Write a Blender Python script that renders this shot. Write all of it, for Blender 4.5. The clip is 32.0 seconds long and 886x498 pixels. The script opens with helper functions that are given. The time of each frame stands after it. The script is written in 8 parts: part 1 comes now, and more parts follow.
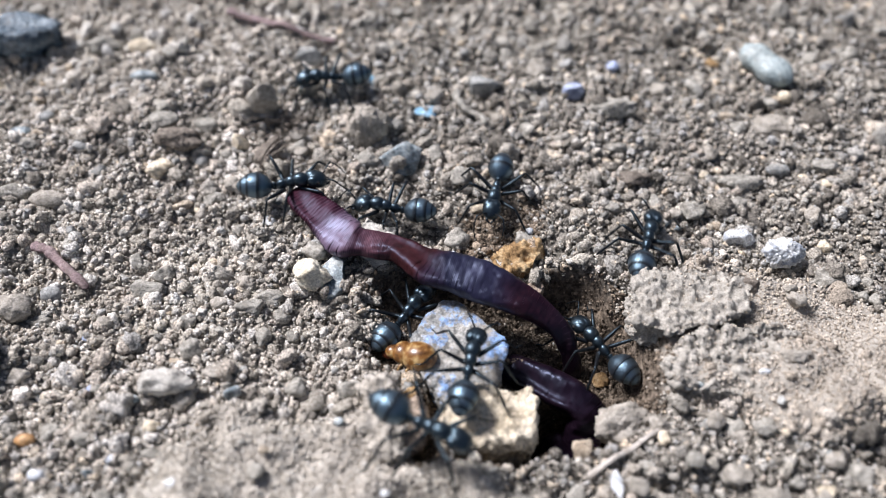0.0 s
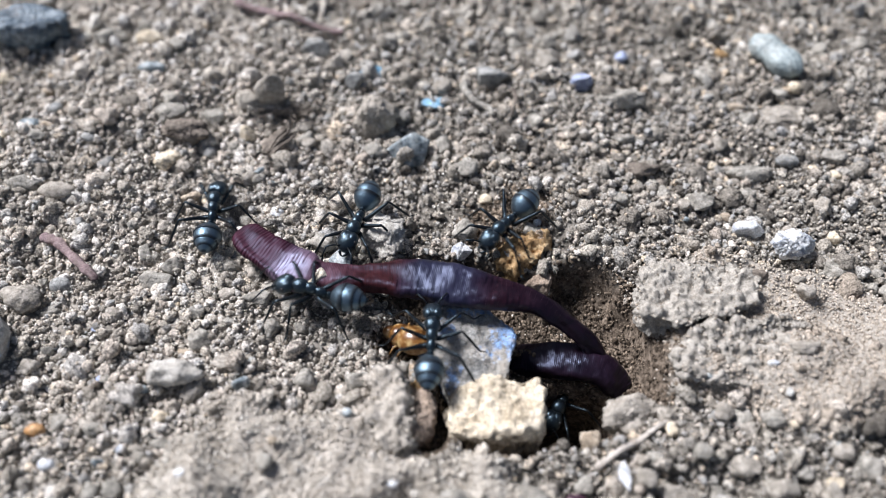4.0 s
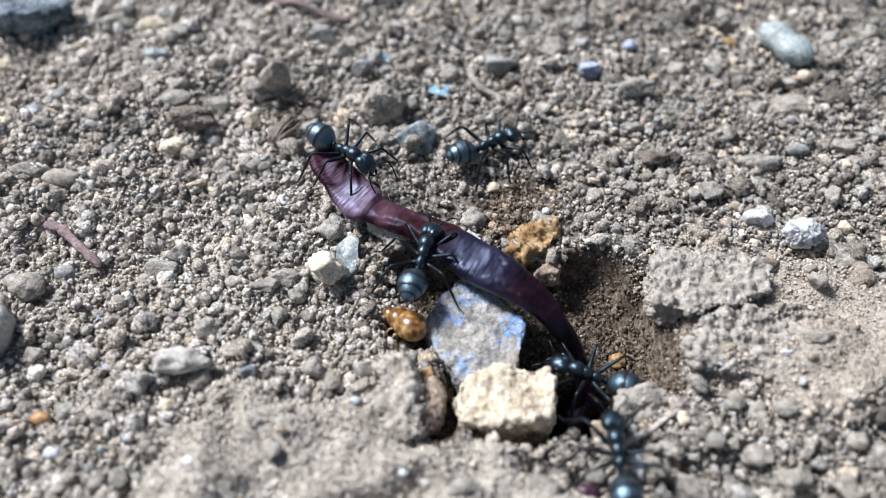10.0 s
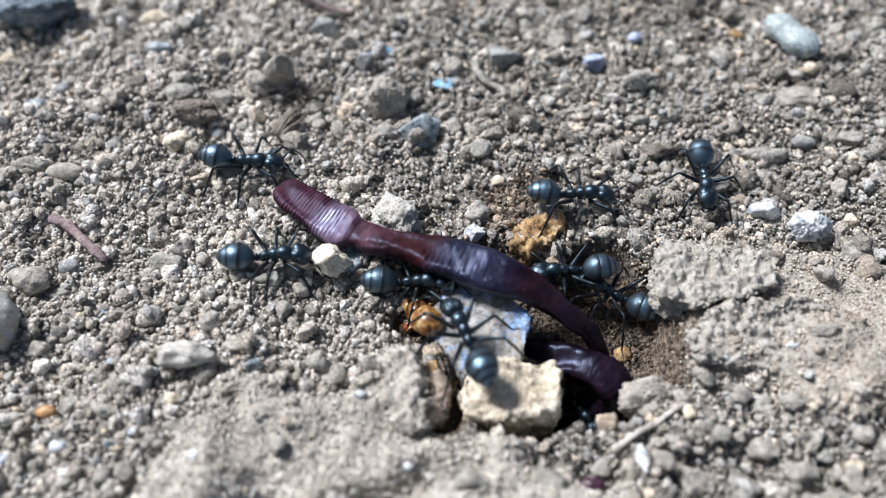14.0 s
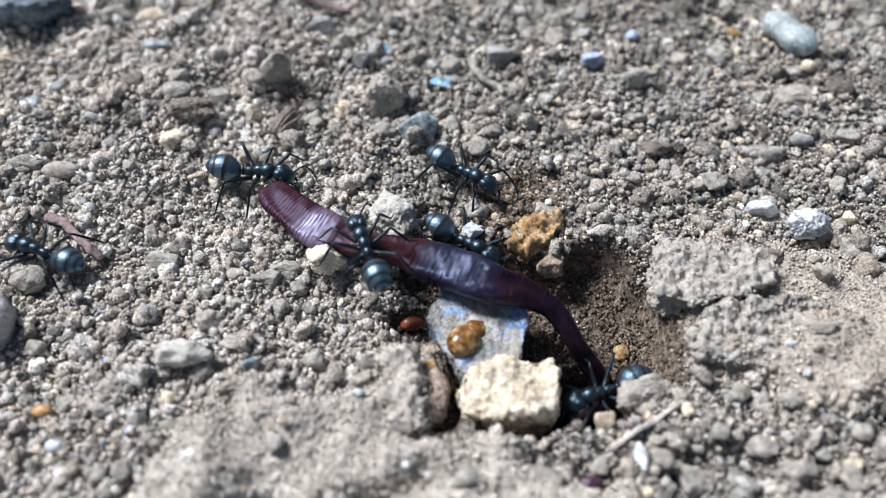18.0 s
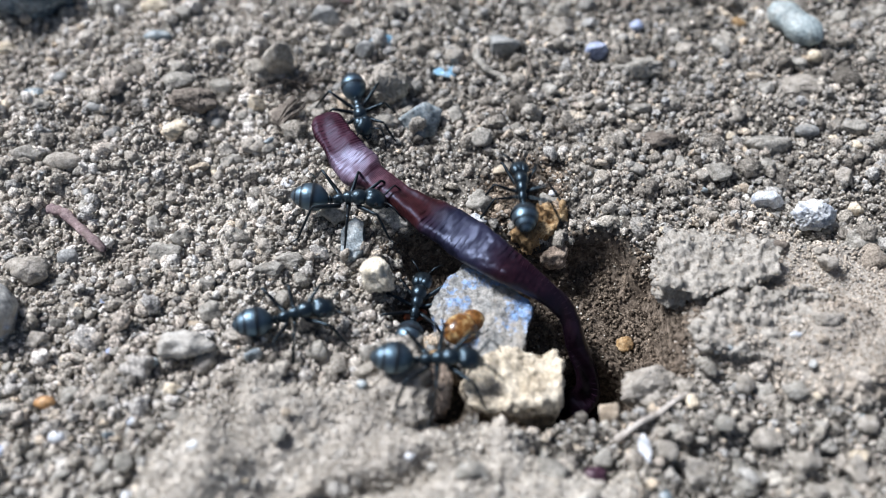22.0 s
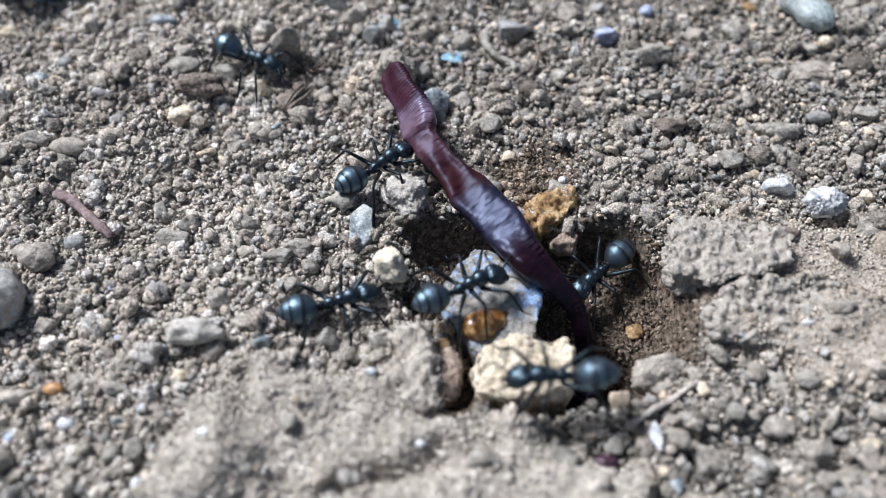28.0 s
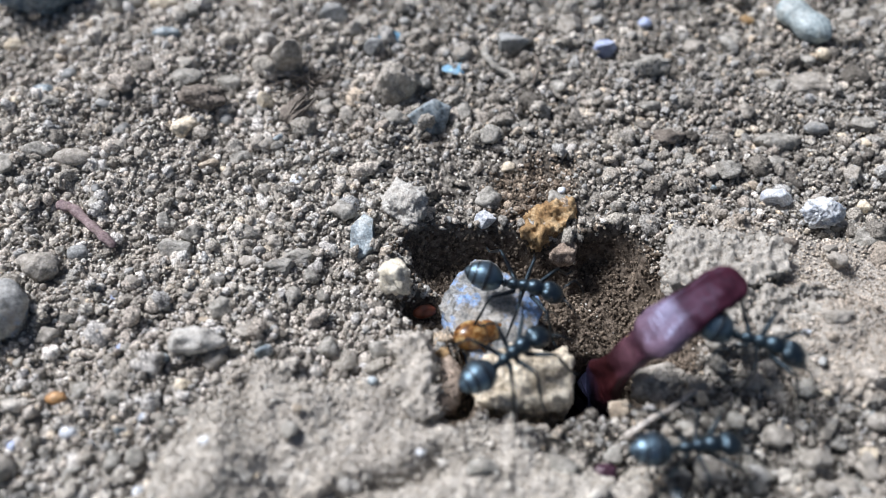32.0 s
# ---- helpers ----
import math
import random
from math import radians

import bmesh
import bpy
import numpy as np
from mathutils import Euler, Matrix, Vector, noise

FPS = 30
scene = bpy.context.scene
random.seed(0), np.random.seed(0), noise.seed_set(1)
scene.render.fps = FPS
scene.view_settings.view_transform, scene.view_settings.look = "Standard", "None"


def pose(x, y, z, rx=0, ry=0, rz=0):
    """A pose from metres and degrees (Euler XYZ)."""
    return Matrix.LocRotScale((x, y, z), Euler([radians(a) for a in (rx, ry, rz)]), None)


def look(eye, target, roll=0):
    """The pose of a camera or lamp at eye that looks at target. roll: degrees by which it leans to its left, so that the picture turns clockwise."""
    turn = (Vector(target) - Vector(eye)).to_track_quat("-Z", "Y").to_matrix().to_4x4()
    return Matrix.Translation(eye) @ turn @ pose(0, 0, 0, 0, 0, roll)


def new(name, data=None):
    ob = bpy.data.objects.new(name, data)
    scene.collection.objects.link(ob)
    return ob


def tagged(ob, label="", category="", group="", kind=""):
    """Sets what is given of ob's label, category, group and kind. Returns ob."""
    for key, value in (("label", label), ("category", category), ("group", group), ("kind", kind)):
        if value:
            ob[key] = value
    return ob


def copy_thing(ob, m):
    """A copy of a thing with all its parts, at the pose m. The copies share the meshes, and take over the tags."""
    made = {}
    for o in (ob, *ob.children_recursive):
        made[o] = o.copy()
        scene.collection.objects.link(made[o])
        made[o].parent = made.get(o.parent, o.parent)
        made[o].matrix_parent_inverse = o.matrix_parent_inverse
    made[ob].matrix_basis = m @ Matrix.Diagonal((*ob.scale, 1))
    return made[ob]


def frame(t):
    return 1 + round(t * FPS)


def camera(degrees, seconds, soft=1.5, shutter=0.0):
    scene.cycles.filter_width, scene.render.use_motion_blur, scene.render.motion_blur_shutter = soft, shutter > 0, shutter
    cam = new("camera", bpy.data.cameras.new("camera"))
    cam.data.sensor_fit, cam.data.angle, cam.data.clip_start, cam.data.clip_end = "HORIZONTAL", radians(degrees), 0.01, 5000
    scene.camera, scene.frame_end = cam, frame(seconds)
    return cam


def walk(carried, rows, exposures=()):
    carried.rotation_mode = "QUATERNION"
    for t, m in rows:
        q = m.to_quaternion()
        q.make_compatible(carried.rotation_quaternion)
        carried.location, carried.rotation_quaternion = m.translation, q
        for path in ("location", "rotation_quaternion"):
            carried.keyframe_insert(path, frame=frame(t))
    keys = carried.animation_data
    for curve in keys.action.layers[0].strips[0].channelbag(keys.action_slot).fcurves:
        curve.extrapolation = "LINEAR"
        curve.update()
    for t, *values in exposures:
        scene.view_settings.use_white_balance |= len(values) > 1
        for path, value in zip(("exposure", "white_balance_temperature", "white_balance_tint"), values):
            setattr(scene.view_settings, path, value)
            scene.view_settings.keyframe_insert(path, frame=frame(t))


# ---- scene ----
# Black ants drag a dead earthworm into their nest hole in dry crumbly soil. Lengths below are in millimetres unless a name says otherwise.
mm = 0.001
cam = camera(58, 32.0, soft=0.6, shutter=0.5)
cam.data.dof.use_dof = True
cam.data.dof.focus_distance = 0.0716
cam.data.dof.aperture_fstop = 16.0


def eye(x, y, z, rx, ry, rz):
    return pose(x * mm, y * mm, z * mm, rx, ry, rz)


walk(cam, [
    (0, eye(0.726, -42.182, 59.253, 37.082, -0.380, -0.348)),
    (0.3, eye(0.856, -42.223, 59.016, 37.167, -0.351, -0.395)),
    (0.5, eye(0.866, -42.177, 59.051, 37.191, -0.352, -0.394)),
    (0.9, eye(1.154, -42.092, 59.178, 37.218, -0.205, -0.460)),
    (1, eye(0.854, -42.175, 59.096, 37.159, -0.220, -0.330)),
    (1.5, eye(0.969, -42.240, 59.094, 36.985, -0.136, -0.296)),
    (2, eye(0.881, -42.337, 59.111, 37.020, -0.093, -0.241)),
    (2.5, eye(0.642, -42.564, 59.365, 37.225, 0.094, -0.034)),
    (3, eye(0.587, -42.365, 59.130, 36.974, 0.100, -0.145)),
    (3.5, eye(0.666, -42.224, 59.171, 36.700, 0.005, -0.108)),
    (5.5, eye(0.311, -42.348, 58.870, 36.437, 0.144, 0.062)),
    (5.8, eye(0.038, -42.218, 58.736, 36.500, -0.013, -0.119)),
    (5.9, eye(0.045, -42.353, 58.629, 36.427, -0.034, -0.064)),
    (6, eye(0.159, -42.336, 58.596, 36.427, -0.038, -0.080)),
    (6.5, eye(0.190, -42.261, 58.678, 36.229, -0.109, 0.057)),
    (7, eye(-0.121, -42.338, 58.555, 36.290, -0.176, -0.045)),
    (7.5, eye(0.008, -42.329, 58.498, 36.229, -0.137, 0.039)),
    (8, eye(-0.155, -42.426, 58.282, 36.234, -0.134, -0.037)),
    (8.5, eye(-0.195, -42.269, 58.332, 36.040, -0.087, 0.014)),
    (9, eye(0.000, -42.321, 58.249, 36.000, -0.000, 0.000)),
    (9.5, eye(-0.128, -42.281, 58.409, 36.073, -0.118, 0.010)),
    (10, eye(-0.306, -42.300, 58.316, 36.126, -0.192, -0.040)),
    (10.5, eye(-0.126, -42.258, 58.270, 35.946, 0.003, 0.087)),
    (11, eye(-0.375, -42.332, 58.178, 35.972, -0.095, 0.038)),
    (11.5, eye(-0.360, -42.357, 58.154, 35.986, -0.085, -0.022)),
    (12, eye(-0.281, -42.199, 58.194, 35.778, -0.032, 0.012)),
    (12.5, eye(-0.329, -42.296, 58.027, 35.780, -0.101, -0.064)),
    (13, eye(-0.050, -42.108, 58.179, 35.541, 0.084, 0.100)),
    (13.1, eye(0.010, -42.108, 58.187, 35.543, 0.084, 0.085)),
    (13.5, eye(-0.199, -42.155, 58.094, 35.528, 0.061, 0.062)),
    (14, eye(-0.410, -42.274, 58.133, 35.729, 0.047, 0.039)),
    (14.3, eye(-0.368, -42.241, 58.180, 35.753, 0.042, 0.041)),
    (14.5, eye(-0.313, -42.355, 58.064, 35.918, 0.055, -0.013)),
    (16.5, eye(-0.464, -42.128, 58.015, 35.525, 0.040, -0.062)),
    (17, eye(-0.449, -42.301, 57.967, 35.696, 0.064, -0.094)),
    (17.5, eye(-0.317, -42.220, 58.054, 35.725, -0.002, -0.065)),
    (18, eye(-0.455, -42.254, 57.889, 35.701, -0.064, -0.131)),
    (18.5, eye(-0.363, -42.241, 57.867, 35.641, -0.004, -0.096)),
    (19, eye(-0.515, -42.257, 57.834, 35.663, -0.042, -0.116)),
    (19.5, eye(-0.548, -42.130, 57.818, 35.501, -0.061, -0.106)),
    (20, eye(-0.362, -42.155, 57.887, 35.391, 0.125, -0.009)),
    (20.5, eye(-0.616, -42.153, 57.661, 35.319, 0.046, -0.087)),
    (21, eye(-0.588, -42.283, 57.544, 35.407, 0.067, -0.126)),
    (21.5, eye(-0.792, -42.240, 57.585, 35.419, -0.080, -0.150)),
    (21.7, eye(-0.960, -42.388, 57.448, 35.336, -0.076, -0.122)),
    (22, eye(-0.509, -42.156, 57.568, 35.158, 0.087, -0.015)),
    (22.1, eye(-0.595, -42.186, 57.535, 35.137, 0.082, 0.023)),
    (22.5, eye(-0.911, -42.013, 57.533, 34.845, -0.026, -0.079)),
    (23, eye(-0.896, -41.997, 57.499, 34.806, 0.070, -0.036)),
    (23.5, eye(-1.204, -41.879, 57.543, 34.620, -0.088, -0.096)),
    (24, eye(-1.145, -41.958, 57.482, 34.646, -0.061, -0.071)),
    (24.5, eye(-1.125, -41.949, 57.409, 34.545, -0.061, -0.088)),
    (25, eye(-1.070, -42.016, 57.284, 34.636, 0.021, 0.013)),
    (25.5, eye(-1.212, -42.021, 57.241, 34.484, 0.027, 0.001)),
    (27.5, eye(-1.364, -42.080, 57.131, 34.438, -0.025, 0.003)),
    (28, eye(-1.326, -41.969, 57.208, 34.258, 0.016, 0.072)),
    (28.5, eye(-1.213, -42.073, 57.179, 34.306, 0.181, 0.123)),
    (29, eye(-1.387, -42.185, 56.979, 34.473, 0.066, 0.067)),
    (29.5, eye(-1.415, -42.092, 57.155, 34.398, 0.008, 0.062)),
    (30, eye(-1.338, -42.299, 57.435, 34.862, 0.051, 0.092)),
    (30.2, eye(-0.976, -42.249, 57.474, 34.891, 0.069, -0.056)),
    (30.5, eye(-0.960, -42.305, 57.736, 34.993, 0.206, 0.225)),
    (30.7, eye(-0.845, -42.342, 57.726, 34.978, 0.208, 0.192)),
    (31, eye(-1.227, -42.295, 57.577, 35.023, 0.089, 0.134)),
    (31.5, eye(-1.312, -42.306, 57.502, 35.008, 0.052, 0.104)),
    (32, eye(-1.231, -42.295, 57.577, 35.023, 0.087, 0.133)),
], exposures=((0, 0.46, 6630, 14), (3, 0.45, 6580, 13), (9, 0.44, 6480, 11), (14, 0.47, 6400, 10), (20, 0.40, 6370, 10), (28, 0.31, 6370, 11), (32, 0.29, 6390, 11)))

# ---- light: a hazy sun from behind on the left, and the sky ----
world = bpy.data.worlds.new("sky")
scene.world = world
world.use_nodes = True
sky = world.node_tree.nodes.new("ShaderNodeTexSky")
sky.sky_type, sky.sun_disc = "NISHITA", False
sky.sun_elevation, sky.sun_rotation = radians(51), radians(-57)
sky.air_density, sky.dust_density, sky.ozone_density = 1.0, 2.5, 1.0
world.node_tree.nodes["Background"].inputs["Strength"].default_value = 0.05
world.node_tree.links.new(sky.outputs["Color"], world.node_tree.nodes["Background"].inputs["Color"])
sun = new("sun", bpy.data.lights.new("sun", "SUN"))
sun.data.energy, sun.data.angle, sun.data.color = 5.0, radians(15), (0.97, 0.985, 1.03)
sun.matrix_world = look((-0.55, 0.36, 0.80), (0, 0, 0))


# ---- materials ----
def material(name, rough=0.8, spec=0.4, metal=0.0, coat=0.0):
    m = bpy.data.materials.new(name)
    m.use_nodes = True
    b = m.node_tree.nodes["Principled BSDF"]
    b.inputs["Roughness"].default_value = rough
    b.inputs["Specular IOR Level"].default_value = spec
    b.inputs["Metallic"].default_value = metal
    b.inputs["Coat Weight"].default_value = coat
    return m, m.node_tree, b


def node(tree, kind, **inputs):
    n = tree.nodes.new(kind)
    for key, value in inputs.items():
        n.inputs[key.replace("_", " ")].default_value = value
    return n


def coords(tree):
    return tree.nodes.new("ShaderNodeTexCoord").outputs["Object"]


def grain(tree, where, scale, detail=4.0, rough=0.6):
    n = node(tree, "ShaderNodeTexNoise", Scale=scale, Detail=detail, Roughness=rough)
    tree.links.new(where, n.inputs["Vector"])
    return n.outputs["Fac"]


def ramp(tree, fac, *stops):
    n = tree.nodes.new("ShaderNodeValToRGB")
    while len(n.color_ramp.elements) < len(stops):
        n.color_ramp.elements.new(0.5)
    for e, (p, c) in zip(n.color_ramp.elements, stops):
        e.position, e.color = p, (*c, 1)
    tree.links.new(fac, n.inputs["Fac"])
    return n.outputs["Color"]


def mixed(tree, fac, a, b, blend="MIX"):
    n = tree.nodes.new("ShaderNodeMix")
    n.data_type, n.blend_type = "RGBA", blend
    for sock, value in ((n.inputs["Factor"], fac), (n.inputs["A"], a), (n.inputs["B"], b)):
        if hasattr(value, "links"):
            tree.links.new(value, sock)
        else:
            sock.default_value = value
    return n.outputs["Result"]


def bumped(tree, bsdf, height, strength, distance):
    n = node(tree, "ShaderNodeBump", Strength=strength, Distance=distance)
    tree.links.new(height, n.inputs["Height"])
    tree.links.new(n.outputs["Normal"], bsdf.inputs["Normal"])


def span(tree, fac, low, high):
    n = tree.nodes.new("ShaderNodeMapRange")
    n.inputs["From Min"].default_value, n.inputs["From Max"].default_value = low, high
    tree.links.new(fac, n.inputs["Value"])
    return n.outputs["Result"]


def soil_material(name, tones, fine=5200.0, island=True):
    """Dry soil: a tone for each crumb, mottled by two grains."""
    m, t, b = material(name, 0.95, 0.18)
    where = coords(t)
    if island:
        pick = t.nodes.new("ShaderNodeNewGeometry").outputs["Random Per Island"]
    else:
        pick = span(t, grain(t, where, 900.0, 6.0, 0.7), 0.28, 0.72)
    base = ramp(t, pick, *tones)
    mottle = ramp(t, grain(t, where, fine, 6.0, 0.85), (0.4, (0.3, 0.285, 0.265)), (0.5, (0.95, 0.94, 0.92)), (0.6, (1.6, 1.58, 1.55)))
    colour = mixed(t, 1.0, base, mottle, "MULTIPLY")
    patch = ramp(t, grain(t, where, 110.0, 3.0), (0.35, (0.74, 0.71, 0.68)), (0.65, (1.14, 1.12, 1.09)))
    colour = mixed(t, 0.7, colour, patch, "MULTIPLY")
    t.links.new(colour, b.inputs["Base Color"])
    bumped(t, b, grain(t, where, fine * 0.9, 6.0, 0.75), 1.0, 0.00022)
    return m


def stone_material(name, dark, mid, light, spots=None, rough=0.75, scale=700.0, bump=0.00012, dust=0.35, patch=(0.53, 0.6)):
    """A stone of three tones with flecks and clinging dust; every copy differs a little."""
    m, t, b = material(name, rough, 0.4)
    where = t.nodes.new("ShaderNodeVectorMath")
    where.operation = "ADD"
    t.links.new(coords(t), where.inputs[0])
    t.links.new(t.nodes.new("ShaderNodeObjectInfo").outputs["Random"], where.inputs[1])
    where = where.outputs["Vector"]
    colour = ramp(t, grain(t, where, scale * 1.6, 7.0, 0.75), (0.36, dark), (0.5, mid), (0.64, light))
    if spots:
        colour = mixed(t, span(t, grain(t, where, scale * 0.8, 6.0, 0.7), *patch), colour, (*spots, 1))
    fleck = ramp(t, grain(t, where, scale * 9, 5.0, 0.85), (0.38, (0.5, 0.49, 0.47)), (0.5, (0.98, 0.98, 0.97)), (0.62, (1.4, 1.39, 1.36)))
    colour = mixed(t, 0.9, colour, fleck, "MULTIPLY")
    if dust:
        film = span(t, grain(t, where, scale * 1.4, 7.0, 0.75), 0.5, 0.72)
        scaled = t.nodes.new("ShaderNodeMath")
        scaled.operation = "MULTIPLY"
        scaled.inputs[1].default_value = dust * 2
        t.links.new(film, scaled.inputs[0])
        colour = mixed(t, scaled.outputs["Value"], colour, (0.36, 0.32, 0.265, 1))
    t.links.new(colour, b.inputs["Base Color"])
    bumped(t, b, grain(t, where, scale * 3.5, 5.0, 0.65), 0.8, bump * 0.8)
    return m


CRUMB = soil_material("dry_crumbs", [(0.0, (0.125, 0.117, 0.106)), (0.14, (0.291, 0.274, 0.248)), (0.3, (0.415, 0.393, 0.357)), (0.42, (0.353, 0.354, 0.347)), (0.5, (0.456, 0.435, 0.392)),
                                     (0.62, (0.52, 0.468, 0.417)), (0.72, (0.561, 0.54, 0.499)), (0.82, (0.456, 0.468, 0.479)), (0.9, (0.685, 0.654, 0.596)), (0.96, (0.706, 0.598, 0.468)), (1.0, (0.872, 0.854, 0.826))])
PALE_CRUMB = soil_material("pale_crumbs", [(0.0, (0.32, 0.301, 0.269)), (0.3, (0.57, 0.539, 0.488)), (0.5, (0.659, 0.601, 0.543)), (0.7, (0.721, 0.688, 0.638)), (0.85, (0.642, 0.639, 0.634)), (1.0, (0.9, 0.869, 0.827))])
CRUST_CRUMB = soil_material("crust_crumbs", [(0.0, (0.435, 0.406, 0.362)), (0.3, (0.552, 0.517, 0.464)), (0.5, (0.623, 0.581, 0.523)), (0.7, (0.67, 0.641, 0.588)), (0.85, (0.623, 0.617, 0.594)), (1.0, (0.799, 0.763, 0.705))])
TAN_CRUST = soil_material("tan_crust_crumbs", [(0.0, (0.386, 0.343, 0.295)), (0.3, (0.49, 0.438, 0.378)), (0.5, (0.552, 0.492, 0.426)), (0.7, (0.594, 0.542, 0.479)), (0.85, (0.552, 0.522, 0.484)), (1.0, (0.708, 0.646, 0.575))])
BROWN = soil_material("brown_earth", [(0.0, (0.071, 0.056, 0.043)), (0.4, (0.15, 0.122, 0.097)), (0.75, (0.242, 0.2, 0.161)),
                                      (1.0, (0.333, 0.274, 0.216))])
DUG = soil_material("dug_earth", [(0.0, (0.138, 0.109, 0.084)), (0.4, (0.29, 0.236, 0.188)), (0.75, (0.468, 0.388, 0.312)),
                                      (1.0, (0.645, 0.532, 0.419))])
CLOD = stone_material("soil_clod", (0.17, 0.162, 0.143), (0.315, 0.3, 0.27), (0.451, 0.433, 0.395), None, 0.95, 900.0, 0.0003, 0.3)
PALE_CLOD = stone_material("pale_clod", (0.222, 0.202, 0.173), (0.362, 0.333, 0.294), (0.489, 0.452, 0.406), None, 0.95, 800.0, 0.0003, 0.3)
CRUST = stone_material("hard_crust", (0.265, 0.248, 0.219), (0.388, 0.364, 0.328), (0.503, 0.476, 0.434), None, 0.95, 900.0, 0.0003, 0.25)
CHALKY = stone_material("chalky_clod", (0.312, 0.293, 0.265), (0.476, 0.456, 0.422), (0.61, 0.597, 0.564), None, 0.95, 700.0, 0.0003, 0.15)
BLUE = stone_material("blue_grey_stone", (0.041, 0.058, 0.071), (0.224, 0.273, 0.302), (0.59, 0.638, 0.65), None, 0.5, 480.0, 0.0002, 0.25)
GREY = stone_material("grey_stone", (0.128, 0.133, 0.136), (0.272, 0.279, 0.276), (0.425, 0.429, 0.416), None, 0.7, 380.0, 0.0001, 0.35)
LILAC = stone_material("lilac_flake", (0.2, 0.235, 0.38), (0.33, 0.39, 0.56), (0.52, 0.58, 0.72), None, 0.6, 500.0, 0.00006, 0.12)
CYAN = stone_material("pale_blue_flake", (0.08, 0.2, 0.33), (0.17, 0.35, 0.5), (0.33, 0.52, 0.66), None, 0.75, 400.0, 0.00005, 0.1)
SLAB = stone_material("slab_stone", (0.14, 0.15, 0.155), (0.33, 0.325, 0.31), (0.54, 0.52, 0.48), (0.215, 0.345, 0.59), 0.7, 300.0, 0.0006, 0.6, (0.465, 0.525))
CREAM = stone_material("cream_stone", (0.33, 0.275, 0.2), (0.6, 0.52, 0.4), (0.76, 0.69, 0.57), None, 0.9, 420.0, 0.0003, 0.08)
TAN = stone_material("tan_stone", (0.26, 0.205, 0.15), (0.43, 0.36, 0.28), (0.58, 0.51, 0.42), None, 0.9, 600.0, 0.0003, 0.2)
CHIP = stone_material("pale_yellow_stone", (0.46, 0.41, 0.31), (0.66, 0.6, 0.49), (0.8, 0.76, 0.66), None, 0.9, 500.0, 0.0003, 0.06)
OCHRE = stone_material("ochre_stone", (0.17, 0.093, 0.038), (0.34, 0.217, 0.102), (0.51, 0.383, 0.23), None, 0.85, 420.0, 0.0003, 0.15)
WHITE = stone_material("white_stone", (0.306, 0.351, 0.432), (0.63, 0.657, 0.693), (0.81, 0.819, 0.828), None, 0.5, 500.0, 0.0002, 0.15)
RUST = stone_material("rust_pebble", (0.18, 0.08, 0.03), (0.34, 0.17, 0.065), (0.5, 0.29, 0.13), None, 0.5, 500.0, 0.0001, 0.15)
PURPLE = stone_material("purple_bit", (0.015, 0.007, 0.014), (0.045, 0.018, 0.033), (0.12, 0.065, 0.09), None, 0.4, 500.0, 0.0001, 0.1)
PALE_BLUE = stone_material("pale_blue_stone", (0.19, 0.235, 0.245), (0.3, 0.36, 0.375), (0.43, 0.49, 0.5), None, 0.5, 300.0, 0.00012, 0.2)
SLATE = stone_material("slate_blue_stone", (0.03, 0.045, 0.06), (0.1, 0.14, 0.18), (0.26, 0.31, 0.35), None, 0.6, 300.0, 0.0002, 0.2)
TWIG = stone_material("twig_bark", (0.124, 0.081, 0.084), (0.233, 0.167, 0.171), (0.335, 0.256, 0.268), None, 0.8, 900.0, 0.0002, 0.2)
STRAW = stone_material("straw", (0.3, 0.268, 0.235), (0.47, 0.43, 0.39), (0.6, 0.565, 0.525), None, 0.7, 700.0, 0.0001, 0.2)
EDGE = stone_material("tan_crust_edge", (0.263, 0.235, 0.2), (0.42, 0.384, 0.338), (0.557, 0.517, 0.467), None, 0.95, 800.0, 0.0003, 0.3)
BROWN_CLOD = stone_material("damp_clod", (0.156, 0.118, 0.089), (0.322, 0.251, 0.199), (0.547, 0.437, 0.354), None, 0.95, 900.0, 0.0003, 0.1)
DUSTY = stone_material("dusty_grey_stone", (0.221, 0.224, 0.223), (0.353, 0.353, 0.344), (0.508, 0.502, 0.487), (0.279, 0.357, 0.504), 0.8, 420.0, 0.0004, 0.4, (0.55, 0.62))
FIBRE = stone_material("dead_leaf", (0.085, 0.07, 0.058), (0.18, 0.152, 0.128), (0.32, 0.28, 0.24), None, 0.85, 900.0, 0.0002, 0.15)


